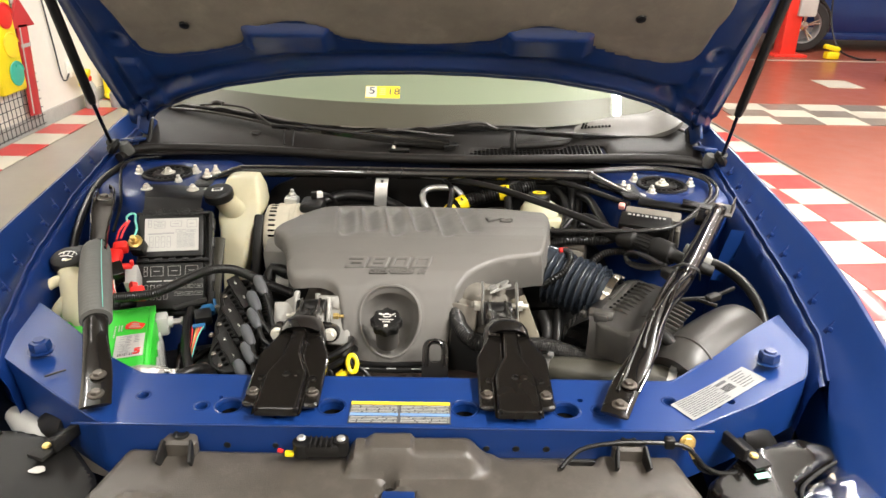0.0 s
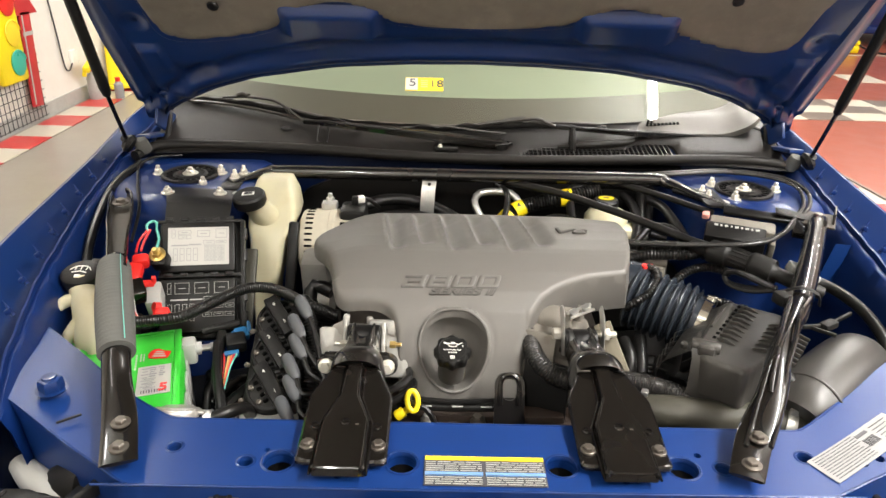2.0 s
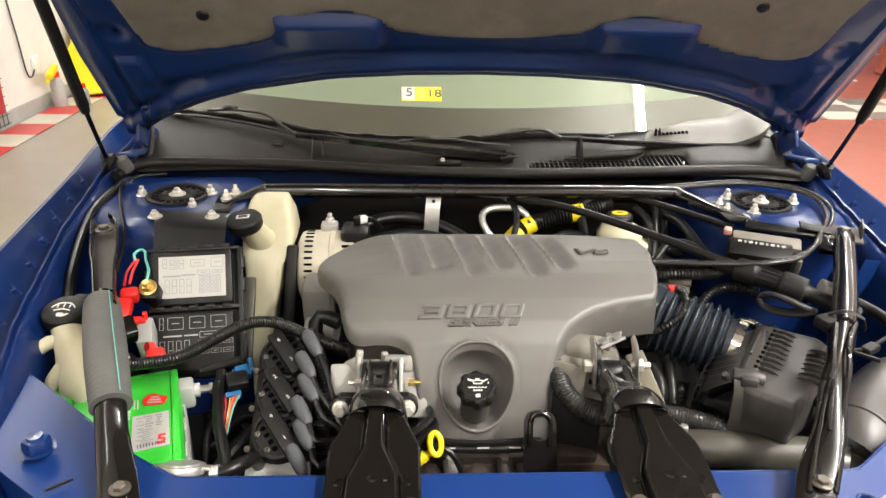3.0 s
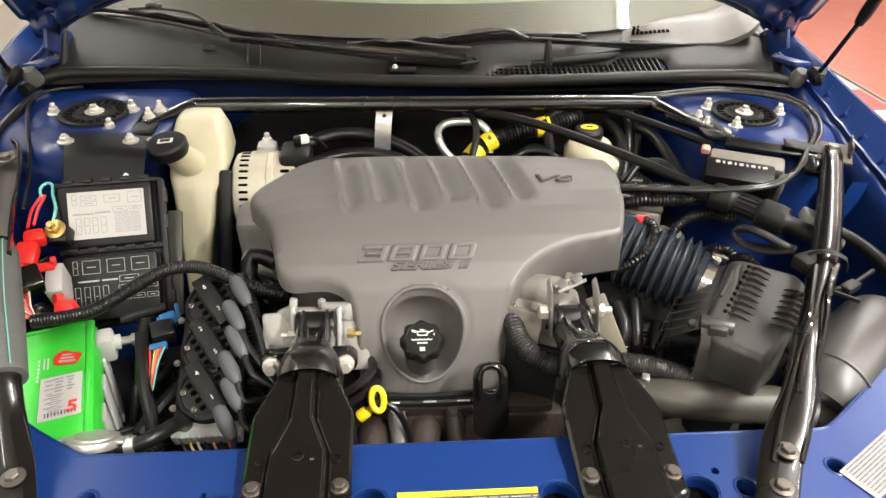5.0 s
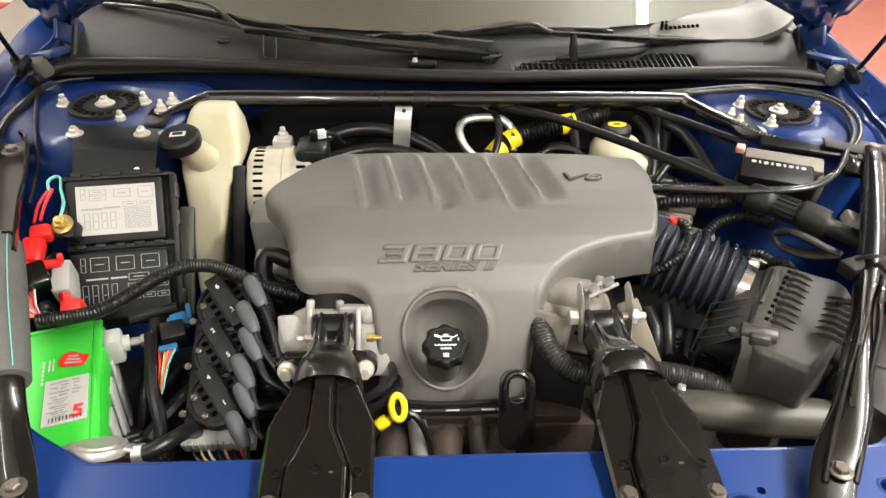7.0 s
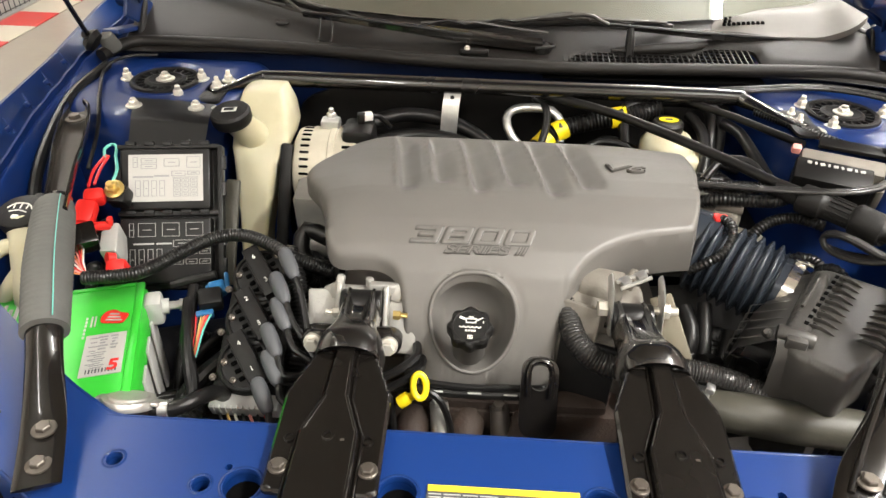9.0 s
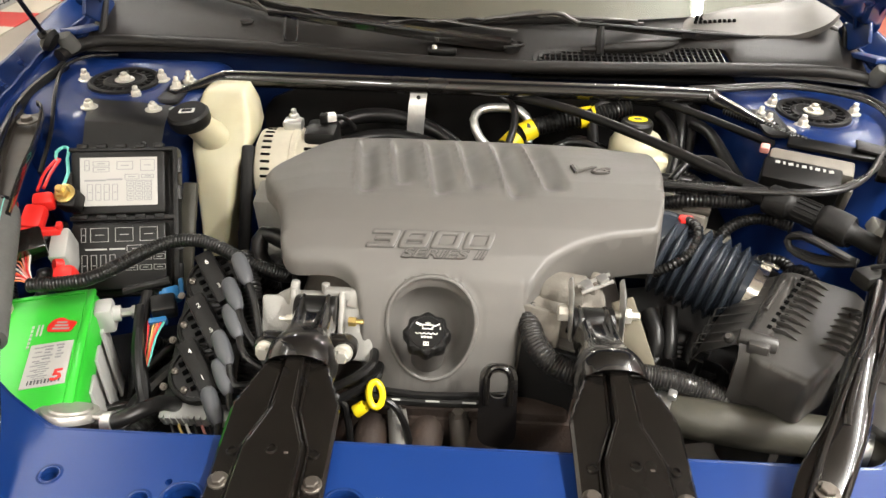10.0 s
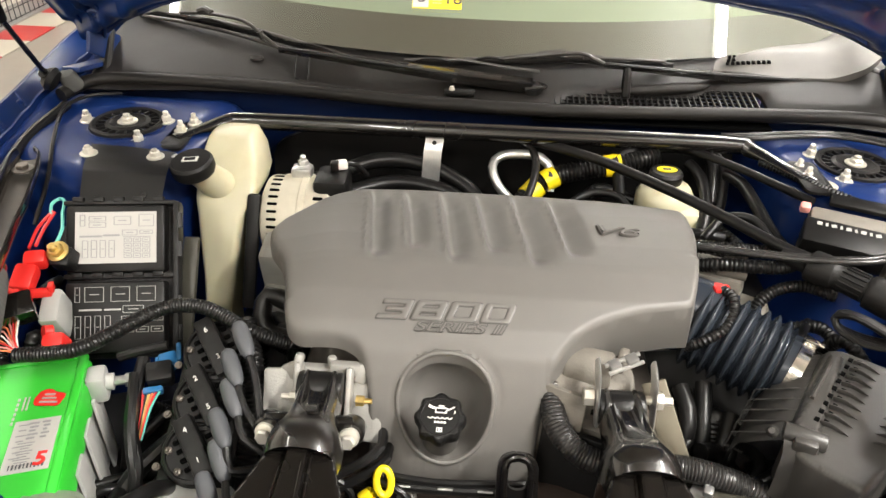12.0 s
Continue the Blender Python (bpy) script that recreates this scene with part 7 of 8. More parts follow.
part("clip", join(box((0.525, 0.392, 0.826), (0.05, 0.03, 0.018), 0.004, (0, 20, -10)), cyl((0.50, 0.385, 0.82), (0.52, 0.392, 0.82), 0.012, n=10)), PALE_GREY, w)

# control unit on the tower front
ecu = thing("control_unit", "black control unit with a white printed strip on a cast base", "control unit", at=(0.48, 0.53, 0.83))
EM = pose(0.466, 0.520, 0.838, 20, 0, -22)
part("base", moved(join(box((0.005, 0.020, -0.004), (0.110, 0.03, 0.026), 0.005), box((0.0, 0.03, -0.04), (0.10, 0.02, 0.08), 0.005), box((0.058, 0.0, -0.03), (0.010, 0.03, 0.06), 0.004)), EM), ECU_CAST, ecu, "rough cast base")
part("cover", moved(box((-0.005, -0.012, -0.004), (0.10, 0.042, 0.038), 0.004), EM), BLACK, ecu)
part("print", moved(join(*[box((-0.038 + 0.0085 * k, -0.001, 0.0155), (0.006 - 0.003 * (k % 2), 0.005, 0.0008), 0, (0, 0, 8 * (k % 3))) for k in range(9)]), EM), PALE_GREY, ecu)
part("terminal", moved(box((-0.058, 0.024, 0.012), (0.013, 0.012, 0.012), 0.003), EM), PINK_WIRE, ecu)
part("shelf", moved(box((0.03, 0.056, 0.004), (0.12, 0.02, 0.008), 0.003), EM), BLACK, ecu)
part("shelf", moved(box((0.105, 0.03, 0.006), (0.04, 0.035, 0.014), 0.003), EM), GLOSS_BLACK, ecu)
cl = thing("cable_clip", "black bracket holding the control cables", "bracket", at=(0.58, 0.56, 0.87))
part("plate", box((0.572, 0.540, 0.868), (0.070, 0.026, 0.004), 0.001, (6, 6, -18)), BLACK, cl)

# looped cable and tie on the air box
cord = thing("tied_cable", "coiled grey-black cable tied to the brace", "cable", at=(0.42, 0.30, 0.83))
for k in range(4):
    o = 0.004 * k
    part("loop", tube([(0.432, 0.288, 0.848 + o * 0.4), (0.408, 0.302 + o, 0.838), (0.392, 0.318 + o, 0.834), (0.380, 0.334 + o * 0.5, 0.836), (0.378, 0.341, 0.846), (0.388, 0.341 - o, 0.852 + o * 0.3), (0.408, 0.326 - o, 0.852), (0.422, 0.308 - o, 0.850), (0.434, 0.289, 0.85)], 0.0038, n=8), RUBBER, cord)
part("plug", box((0.437, 0.262, 0.850), (0.036, 0.024, 0.018), 0.004, (0, 0, 20)), BLACK_MATT, cord)
part("tie", tube([(0.436, 0.268, 0.858), (0.452, 0.258, 0.869), (0.474, 0.25, 0.862), (0.478, 0.249, 0.845)], [(0.005, 0.0015)] * 4, n=8, up=(0, 0, 1)), BLACK_MATT, cord)

# hoses in front of the air box
rh = hose("radiator_hose", "thick grey-green radiator hose", HOSE_GREEN, 0.0240, [(0.16, 0.229, 0.66), (0.205, 0.209, 0.69), (0.264, 0.180, 0.708), (0.324, 0.166, 0.711), (0.385, 0.156, 0.714), (0.425, 0.141, 0.712), (0.448, 0.108, 0.70), (0.45, 0.06, 0.68)])
for a, b in (((0.225, 0.200, 0.699), (0.240, 0.192, 0.703)), ((0.412, 0.147, 0.713), (0.424, 0.142, 0.712))):
    clamp = part("clamp", cyl(a, b, 0.0257, n=28), ZINC, rh, "spring steel hose clamp")
    part("clamp_ear", box(((a[0] + b[0]) / 2, (a[1] + b[1]) / 2 - 0.004, (a[2] + b[2]) / 2 + 0.030), (0.010, 0.012, 0.008), 0.002, (0, 0, -22)), ZINC, clamp)
hose("wiring_conduit", "wide black corrugated conduit under the mount", CABLE, 0.0130, [(0.085, 0.32, 0.770), (0.078, 0.285, 0.762), (0.086, 0.245, 0.748), (0.112, 0.222, 0.735), (0.15, 0.215, 0.732), (0.20, 0.216, 0.735), (0.241, 0.210, 0.733), (0.293, 0.198, 0.720), (0.33, 0.185, 0.69)], 0.0012, 0.0036, "conduit", "wiring conduits")
hose("hose", "black hose beside the air box", RUBBER, 0.009, [(0.505, 0.40, 0.82), (0.56, 0.385, 0.81), (0.59, 0.33, 0.80), (0.60, 0.27, 0.78), (0.60, 0.22, 0.74)])
for pts in ([(0.27, 0.36, 0.72), (0.262, 0.30, 0.68), (0.255, 0.25, 0.62)], [(0.30, 0.33, 0.70), (0.285, 0.29, 0.67), (0.275, 0.25, 0.60)], [(0.24, 0.35, 0.72), (0.245, 0.31, 0.70), (0.225, 0.27, 0.62)], [(0.25, 0.27, 0.70), (0.27, 0.28, 0.69), (0.30, 0.27, 0.66)]):
    hose("hose", "dark hose deep beside the engine", RUBBER, 0.010, pts)

# front of the engine: manifold, dipstick, lifting eye
man = thing("exhaust_manifold", "rusty front exhaust manifold with foil-wrapped pipes", "exhaust manifold", at=(-0.02, 0.19, 0.6))
part("flange", box((-0.02, 0.226, 0.655), (0.30, 0.03, 0.03), 0.006), RUST, man)
part("rail", join(tube([(-0.13, 0.208, 0.690), (-0.03, 0.205, 0.689), (0.06, 0.208, 0.690)], 0.006, n=10)), BLACK, man)
for x in (-0.075, -0.03, 0.012):
    part("mark", box((x, 0.2015, 0.6935), (0.016, 0.002, 0.002), 0, (30, 0, 0)), PALE_GREY, man)
part("head", box((-0.02, 0.235, 0.62), (0.34, 0.06, 0.08), 0.01), RUST, man)
for x in (-0.10, -0.035, 0.03):
    part("runner", tube([(x, 0.215, 0.64), (x - 0.004, 0.185, 0.63), (x - 0.006, 0.165, 0.58), (x, 0.16, 0.5)], 0.021, n=16), RUST, man)
for x in (-0.115, -0.045, 0.085):
    part("foil", tube([(x, 0.172, 0.598), (x + 0.006, 0.166, 0.575), (x + 0.002, 0.16, 0.54)], 0.026, n=14, rib=0.003, pitch=0.01), FOIL, man)
part("log", tube([(-0.14, 0.15, 0.57), (0, 0.145, 0.565), (0.14, 0.15, 0.57)], 0.024, n=16), RUST, man)
part("shield", join(box((0.10, 0.172, 0.62), (0.09, 0.012, 0.03), 0.004, (30, 10, -8)), box((0.12, 0.165, 0.59), (0.08, 0.012, 0.03), 0.004, (30, -8, 0))), RUST, man)
for x in (-0.072, 0.0):
    part("plug", join(cyl((x, 0.21, 0.668), (x + 0.012, 0.17, 0.60), 0.011, 0.016, n=14), bolt((x, 0.205, 0.664), 0.008, 0.012)), DARK_STEEL if x > -0.05 else ALU, man)
for pts in ([(-0.20, 0.19, 0.705), (-0.14, 0.197, 0.70), (-0.126, 0.188, 0.67), (-0.122, 0.172, 0.61)], [(-0.11, 0.205, 0.70), (-0.075, 0.193, 0.695), (-0.058, 0.186, 0.66), (-0.052, 0.175, 0.61)], [(-0.095, 0.208, 0.702), (-0.04, 0.204, 0.70), (0.03, 0.206, 0.702), (0.06, 0.21, 0.70)]):
    ld = thing("spark_plug_lead", "black spark plug lead with white print", "spark plug lead", "spark plug leads", at=pts[0])
    part("lead", tube(pts, 0.0042, n=8), RUBBER, ld)
dip = thing("dipstick", "yellow oil dipstick handle", "dipstick", at=(-0.1, 0.19, 0.69))
ring = [(-0.094 + 0.0078 * math.cos(a), 0.196, 0.706 + 0.014 * math.sin(a)) for a in np.linspace(0, 2 * math.pi, 17)]
part("handle", moved(tube(ring, 0.004, n=8), pose(-0.094, 0.196, 0.706, -35, 0, 12) @ pose(0.094, -0.196, -0.706)), YELLOW, dip)
part("stem", join(cyl((-0.106, 0.194, 0.690), (-0.118, 0.19, 0.682), 0.008, n=12, bevel=0.002), cyl((-0.098, 0.195, 0.694), (-0.108, 0.193, 0.688), 0.005, n=10)), YELLOW, dip)
eye = thing("lifting_eye", "black steel engine lifting eye", "bracket", at=(0.045, 0.2, 0.7))
part("eye", moved(sheet(rounded([(-0.022, -0.06), (0.022, -0.06), (0.021, 0.035), (-0.021, 0.035)], 0.02, 8), lambda x, y, d: 0.0, 0.004, [rounded([(-0.010, -0.004), (0.010, -0.004), (0.010, 0.026), (-0.010, 0.026)], 0.01, 6)], 0.006), pose(0.043, 0.192, 0.718, 62, 0, 0)), GLOSS_BLACK, eye)
part("rim", moved(tube([(-0.013, -0.01, 0.002), (-0.013, 0.02, 0.002), (-0.006, 0.031, 0.002), (0.006, 0.031, 0.002), (0.013, 0.02, 0.002), (0.013, -0.01, 0.002)], 0.0035, n=8), pose(0.043, 0.192, 0.718, 62, 0, 0)), GLOSS_BLACK, eye)

# dark cables and hoses in the depths
rng = random.Random(4)
for x0, x1, y0, y1, z0, n, r0 in ((-0.46, -0.33, 0.12, 0.40, 0.62, 9, 0.009), (-0.34, -0.24, 0.40, 0.62, 0.66, 5, 0.010), (0.20, 0.32, 0.24, 0.36, 0.66, 6, 0.009), (0.12, 0.40, 0.58, 0.74, 0.76, 10, 0.007), (0.32, 0.52, 0.36, 0.50, 0.70, 8, 0.008), (-0.62, -0.53, 0.26, 0.46, 0.72, 5, 0.007)):
    for k in range(n):
        a = (rng.uniform(x0, x1), y0 + (y1 - y0) * rng.random(), z0 + rng.uniform(-0.05, 0.02))
        b = (rng.uniform(x0, x1), y0 + (y1 - y0) * rng.random(), z0 + rng.uniform(-0.05, 0.02))
        c = ((a[0] + b[0]) / 2 + rng.uniform(-0.03, 0.03), (a[1] + b[1]) / 2 + rng.uniform(-0.03, 0.03), z0 + rng.uniform(0.0, 0.035))
        hose("hose", "dark hose or loom deep in the engine bay", RUBBER, r0 * rng.uniform(0.6, 1.15), [a, c, b], 0.0015 if k % 3 == 0 else 0.0)
# black filler boxes, added to darken gaps where there is only deep shade
for c, sz, rt in (((-0.40, 0.26, 0.56), (0.20, 0.34, 0.08), (0, 0, 20)), ((0.34, 0.40, 0.60), (0.22, 0.24, 0.10), (0, 0, 10)), ((0.27, 0.66, 0.66), (0.30, 0.20, 0.10), (0, 0, 0)), ((-0.30, 0.50, 0.55), (0.16, 0.24, 0.1), (0, 0, 0))):
    solo("dark_filler_box", box(c, sz, 0.02, rt), BLACK_MATT, "added black filler box standing for the deep shade low in the engine bay", "tray", "dark trays")

# wipers
def flat_bar(pts, secs):
    """A chamfered rectangular bar through pts; secs: half width and half height at each."""
    c = curve_points([(*p, *q) for p, q in zip(pts, secs)], 0.012)
    rows = []
    for i, q in enumerate(c):
        t = Vector(c[min(i + 1, len(c) - 1)][:3]) - Vector(c[max(i - 1, 0)][:3])
        side_ = t.cross(Vector((0, 0, 1))).normalized()
        up_ = side_.cross(t).normalized()
        w, h, k = q[3], q[4], 0.25 * q[4]
        ring = ((-w, -h), (-w, h - k), (-w + k, h), (w - k, h), (w, h - k), (w, -h), (-w, -h))
        rows.append([tuple(Vector(q[:3]) + side_ * a + up_ * b) for a, b in ring])
    bm = loft(rows)
    for ring in (rows[0], rows[-1]):
        bm.faces.new([bm.verts.new(p) for p in ring[:-1]])
    return bm


WIPER_STEEL = mat("satin_dark_steel", (0.045, 0.042, 0.038), 0.3, 0.2, 0, 0.2, 80, dirt=0.2)


def wiper(label, arm, arm_r, blade, rods, hook, hook_r):
    ob = thing("wiper", label, "wiper", "wipers", at=arm[0])
    part("arm", flat_bar(arm, [(a * 0.95, b * 0.75) for a, b in arm_r]), GLOSS_BLACK, ob)
    x, y, z = arm[0]
    part("pivot", join(lathe([(0.017, -0.016), (0.017, -0.002), (0.013, 0.003), (0, 0.004)], pose(x, y, z), 20), bolt((x, y, z + 0.003), 0.006, 0.006)), BLACK, ob)
    part("hinge_fork", tube([(x - 0.012, y - 0.016, z), (x + 0.016, y - 0.012, z + 0.002), (x + 0.022, y, z + 0.001), (x + 0.014, y + 0.014, z)], 0.003, n=8), BLACK, ob)
    part("blade", tube([(x, y, z - 0.006) for x, y, z in blade], [(0.003, 0.006)] * len(blade), n=8, up=(0, 0, 1)), RUBBER, ob)
    part("yoke", tube(blade, [(0.002, 0.002)] + [(0.005, 0.0035)] * (len(blade) - 2) + [(0.002, 0.002)], n=8, up=(0, 0, 1)), WIPER_STEEL, ob)
    for pts, r in rods:
        part("bridge", tube(pts, r, n=8), WIPER_STEEL, ob)
    for k in range(len(blade) - 1):
        a, b = Vector(blade[k]), Vector(blade[k + 1])
        part("claw", tube([a.lerp(b, 0.15) + Vector((0, -0.003, -0.003)), a.lerp(b, 0.5) + Vector((0, -0.007, 0.005)), a.lerp(b, 0.85) + Vector((0, -0.003, -0.003))], 0.0024, n=8), BLACK, ob)
    part("hose_clip", tube(hook, hook_r, n=8, up=(1, 0, 0)), BLACK, ob)
    part("washer_tube", tube([(x, y - 0.010, z + 0.006) for x, y, z in arm[1:]], 0.0026, n=6), RUBBER, ob)
    return ob


wiper("black windscreen wiper with its arm across the cowl", [(0.067, 0.845, 0.900), (-0.055, 0.848, 0.910), (-0.204, 0.858, 0.922), (-0.316, 0.877, 0.927), (-0.361, 0.897, 0.924)], [(0.014, 0.012), (0.013, 0.011), (0.010, 0.008), (0.008, 0.006), (0.006, 0.005)],
      [(-0.235, 0.893, 0.918), (-0.362, 0.920, 0.938), (-0.437, 0.945, 0.945), (-0.56, 0.985, 0.949), (-0.655, 1.02, 0.942)],
      [([(-0.361, 0.895, 0.924), (-0.395, 0.912, 0.943), (-0.432, 0.932, 0.960), (-0.50, 0.958, 0.962), (-0.56, 0.98, 0.955)], 0.0032), ([(-0.350, 0.897, 0.924), (-0.46, 0.940, 0.936), (-0.56, 0.975, 0.941), (-0.64, 1.0, 0.940)], 0.0036),
       ([(-0.495, 0.955, 0.964), (-0.508, 0.962, 0.968), (-0.522, 0.966, 0.963)], 0.006), ([(-0.395, 0.915, 0.936), (-0.40, 0.915, 0.948)], 0.006)],
      [(-0.326, 0.868, 0.925), (-0.326, 0.852, 0.908), (-0.325, 0.843, 0.895), (-0.306, 0.843, 0.893), (-0.304, 0.852, 0.908), (-0.305, 0.866, 0.923)], 0.0022)
wiper("black windscreen wiper resting low on the glass", [(0.612, 0.915, 0.893), (0.54, 0.905, 0.905), (0.463, 0.893, 0.912), (0.345, 0.880, 0.920), (0.258, 0.875, 0.926), (0.184, 0.875, 0.930)], [(0.013, 0.012), (0.014, 0.012), (0.012, 0.010), (0.009, 0.007), (0.007, 0.005), (0.005, 0.004)],
      [(-0.150, 0.905, 0.914), (-0.054, 0.900, 0.920), (0.040, 0.900, 0.927), (0.145, 0.900, 0.935), (0.209, 0.900, 0.931), (0.305, 0.915, 0.924)],
      [([(0.020, 0.890, 0.928), (0.060, 0.886, 0.936), (0.142, 0.885, 0.945), (0.165, 0.882, 0.938), (0.188, 0.880, 0.929)], 0.004), ([(0.075, 0.887, 0.938), (0.12, 0.886, 0.945)], 0.006), ([(-0.054, 0.895, 0.922), (0.02, 0.888, 0.915), (0.08, 0.882, 0.912)], 0.003), ([(0.15, 0.884, 0.938), (0.24, 0.89, 0.936), (0.29, 0.905, 0.93)], 0.003)],
      [(0.221, 0.866, 0.928), (0.221, 0.855, 0.912), (0.221, 0.846, 0.890), (0.221, 0.842, 0.885)], [(0.009, 0.006), (0.010, 0.008), (0.010, 0.008), (0.009, 0.006)])
cv = thing("pivot_cover", "small black wiper pivot fitting on the cowl", "fitting", at=(-0.06, 0.82, 0.893))
part("base", box((-0.05, 0.82, 0.892), (0.05, 0.014, 0.012), 0.004), BLACK, cv)
part("screw", bolt((-0.063, 0.818, 0.897), 0.004, 0.006, 0.005), BOLT, cv)
fl = thing("cowl_flap", "folded black rubber flap at the cowl end", "rubber flap", at=(0.64, 0.9, 0.88))
part("flap", join(tube([(0.632, 0.955, 0.925), (0.628, 0.925, 0.90), (0.632, 0.88, 0.885), (0.648, 0.84, 0.880)], [(0.004, 0.014), (0.005, 0.020), (0.005, 0.018), (0.004, 0.010)], n=12), tube([(0.632, 0.95, 0.925), (0.650, 0.93, 0.922), (0.668, 0.92, 0.915)], [(0.010, 0.004)] * 3, n=10)), RUBBER, fl)

# radiator shroud in front of the core support
shroud = thing("radiator_shroud", "black plastic radiator sight shield with push-in tabs", "panel", at=(0, -0.1, 0.7))
SH = rounded([(-0.365, -0.036), (-0.32, -0.036), (-0.135, -0.036), (-0.125, -0.046), (-0.074, -0.046), (-0.071, -0.036), (0.12, -0.036), (0.135, -0.048), (0.215, -0.048), (0.225, -0.058), (0.256, -0.058), (0.265, -0.040), (0.367, -0.040), (0.40, -0.15), (0.42, -0.32), (-0.42, -0.32), (-0.40, -0.15)], 0.006)


def shroud_z(x, y, d):
    z = 0.722 + 0.10 * min(0, y + 0.04)
    z += 0.026 * ramp(x, -0.074, -0.060) * (1 - ramp(x, 0.085 , 0.118 + 0.0)) * ramp(y, -0.085, -0.070)
    z += 0.008 * ramp(x, -0.045, -0.038) * (1 - ramp(x, 0.012, 0.018)) * ramp(y, -0.088, -0.065)
    z -= 0.012 * (1 - ramp(math.hypot((x + 0.0) / 0.028, (y + 0.12) / 0.02), 0.8, 1.0))
    for cx in (-0.32, 0.335):
        u = math.hypot((x - cx) / 0.034, (y + 0.135) / 0.022)
        z += 0.004 * math.exp(-((u - 1) / 0.15) ** 2) - 0.004 * (1 - ramp(u, 0.7, 1))
    z += 0.004 * noise.noise((x * 3, y * 3, 0))
    return z - fillet(d, 0.005)


part("panel", sheet(SH, shroud_z, 0.006, [disc(-0.012, -0.093, 0.009, 14)], 0.012), SHROUD, shroud)
for x in (-0.294, 0.305):
    part("tab", sheet(rounded([(x - 0.026, -0.052), (x + 0.026, -0.052), (x + 0.018, -0.022), (x - 0.018, -0.022)], 0.014), lambda x, y, d: 0.742 - fillet(d, 0.004), 0.004, drop=0.02), SHROUD, shroud)
    part("push_pin", lathe([(0.011, 0), (0.010, 0.003), (0.006, 0.004), (0.005, 0.002), (0, 0.002)], pose(x, -0.036, 0.742), 18), BLACK, shroud)
    for s in (-1, 1):
        part("gusset", box((x + s * 0.019, -0.058, 0.729), (0.004, 0.03, 0.026), 0.001, (32, 0, s * 8)), BLACK_MATT, shroud)
part("latch_window", box((0.0, -0.12, 0.7145), (0.042, 0.026, 0.006), 0.003), PAINT, shroud, "blue metal seen through the opening")
sw = thing("hood_switch", "grey-black latch switch with a yellow and red plug", "switch", at=(-0.1, -0.05, 0.73))
part("body", join(box((-0.103, -0.052, 0.738), (0.05, 0.022, 0.02), 0.005), cyl((-0.13, -0.052, 0.748), (-0.13, -0.052, 0.728), 0.012, n=14), cyl((-0.078, -0.052, 0.752), (-0.078, -0.052, 0.73), 0.010, n=14)), BLACK_MATT, sw)
for k in range(5):
    part("fin", box((-0.118 + 0.007 * k, -0.056, 0.75), (0.002, 0.018, 0.006)), BLACK_MATT, sw)
for x in (-0.13, -0.078):
    part("screw", bolt((x, -0.052, 0.752), 0.005, 0.004, 0.006), ZINC, sw)
part("plug", box((-0.146, -0.058, 0.732), (0.012, 0.009, 0.006), 0.002, (0, 10, 10)), YELLOW, sw)
part("plug", box((-0.158, -0.055, 0.734), (0.008, 0.005, 0.004), 0.001, (0, 10, -10)), RED, sw)

# hood release cable and earth wire
hc = thing("release_cable", "thin grey hood release cable over the front flange", "cable", "front cables", at=(0.3, -0.04, 0.74))
part("cable", tube([(0.21, -0.072, 0.725), (0.235, -0.052, 0.738), (0.28, -0.046, 0.746), (0.355, -0.044, 0.746), (0.385, -0.046, 0.738), (0.405, -0.05, 0.715), (0.43, -0.048, 0.70), (0.455, -0.045, 0.70)], 0.0032, n=8), RUBBER, hc)
part("clip", box((0.357, -0.043, 0.746), (0.014, 0.012, 0.016), 0.003), BLACK, hc)
ew = thing("earth_wire", "brass ring terminal bolted to the front flange", "wire", "front cables", at=(0.385, -0.04, 0.74))
part("terminal", join(moved(bolt((0, 0, 0), 0.0075, 0.006, 0.011), pose(0.384, -0.036, 0.742, 70, 0, 0)), box((0.391, -0.044, 0.728), (0.008, 0.005, 0.018), 0.002, (0, -30, 0))), BRASS, ew)
part("wire", tube([(0.393, -0.045, 0.722), (0.402, -0.047, 0.708), (0.42, -0.046, 0.698), (0.455, -0.04, 0.695)], 0.0028, n=8), RUBBER, ew)

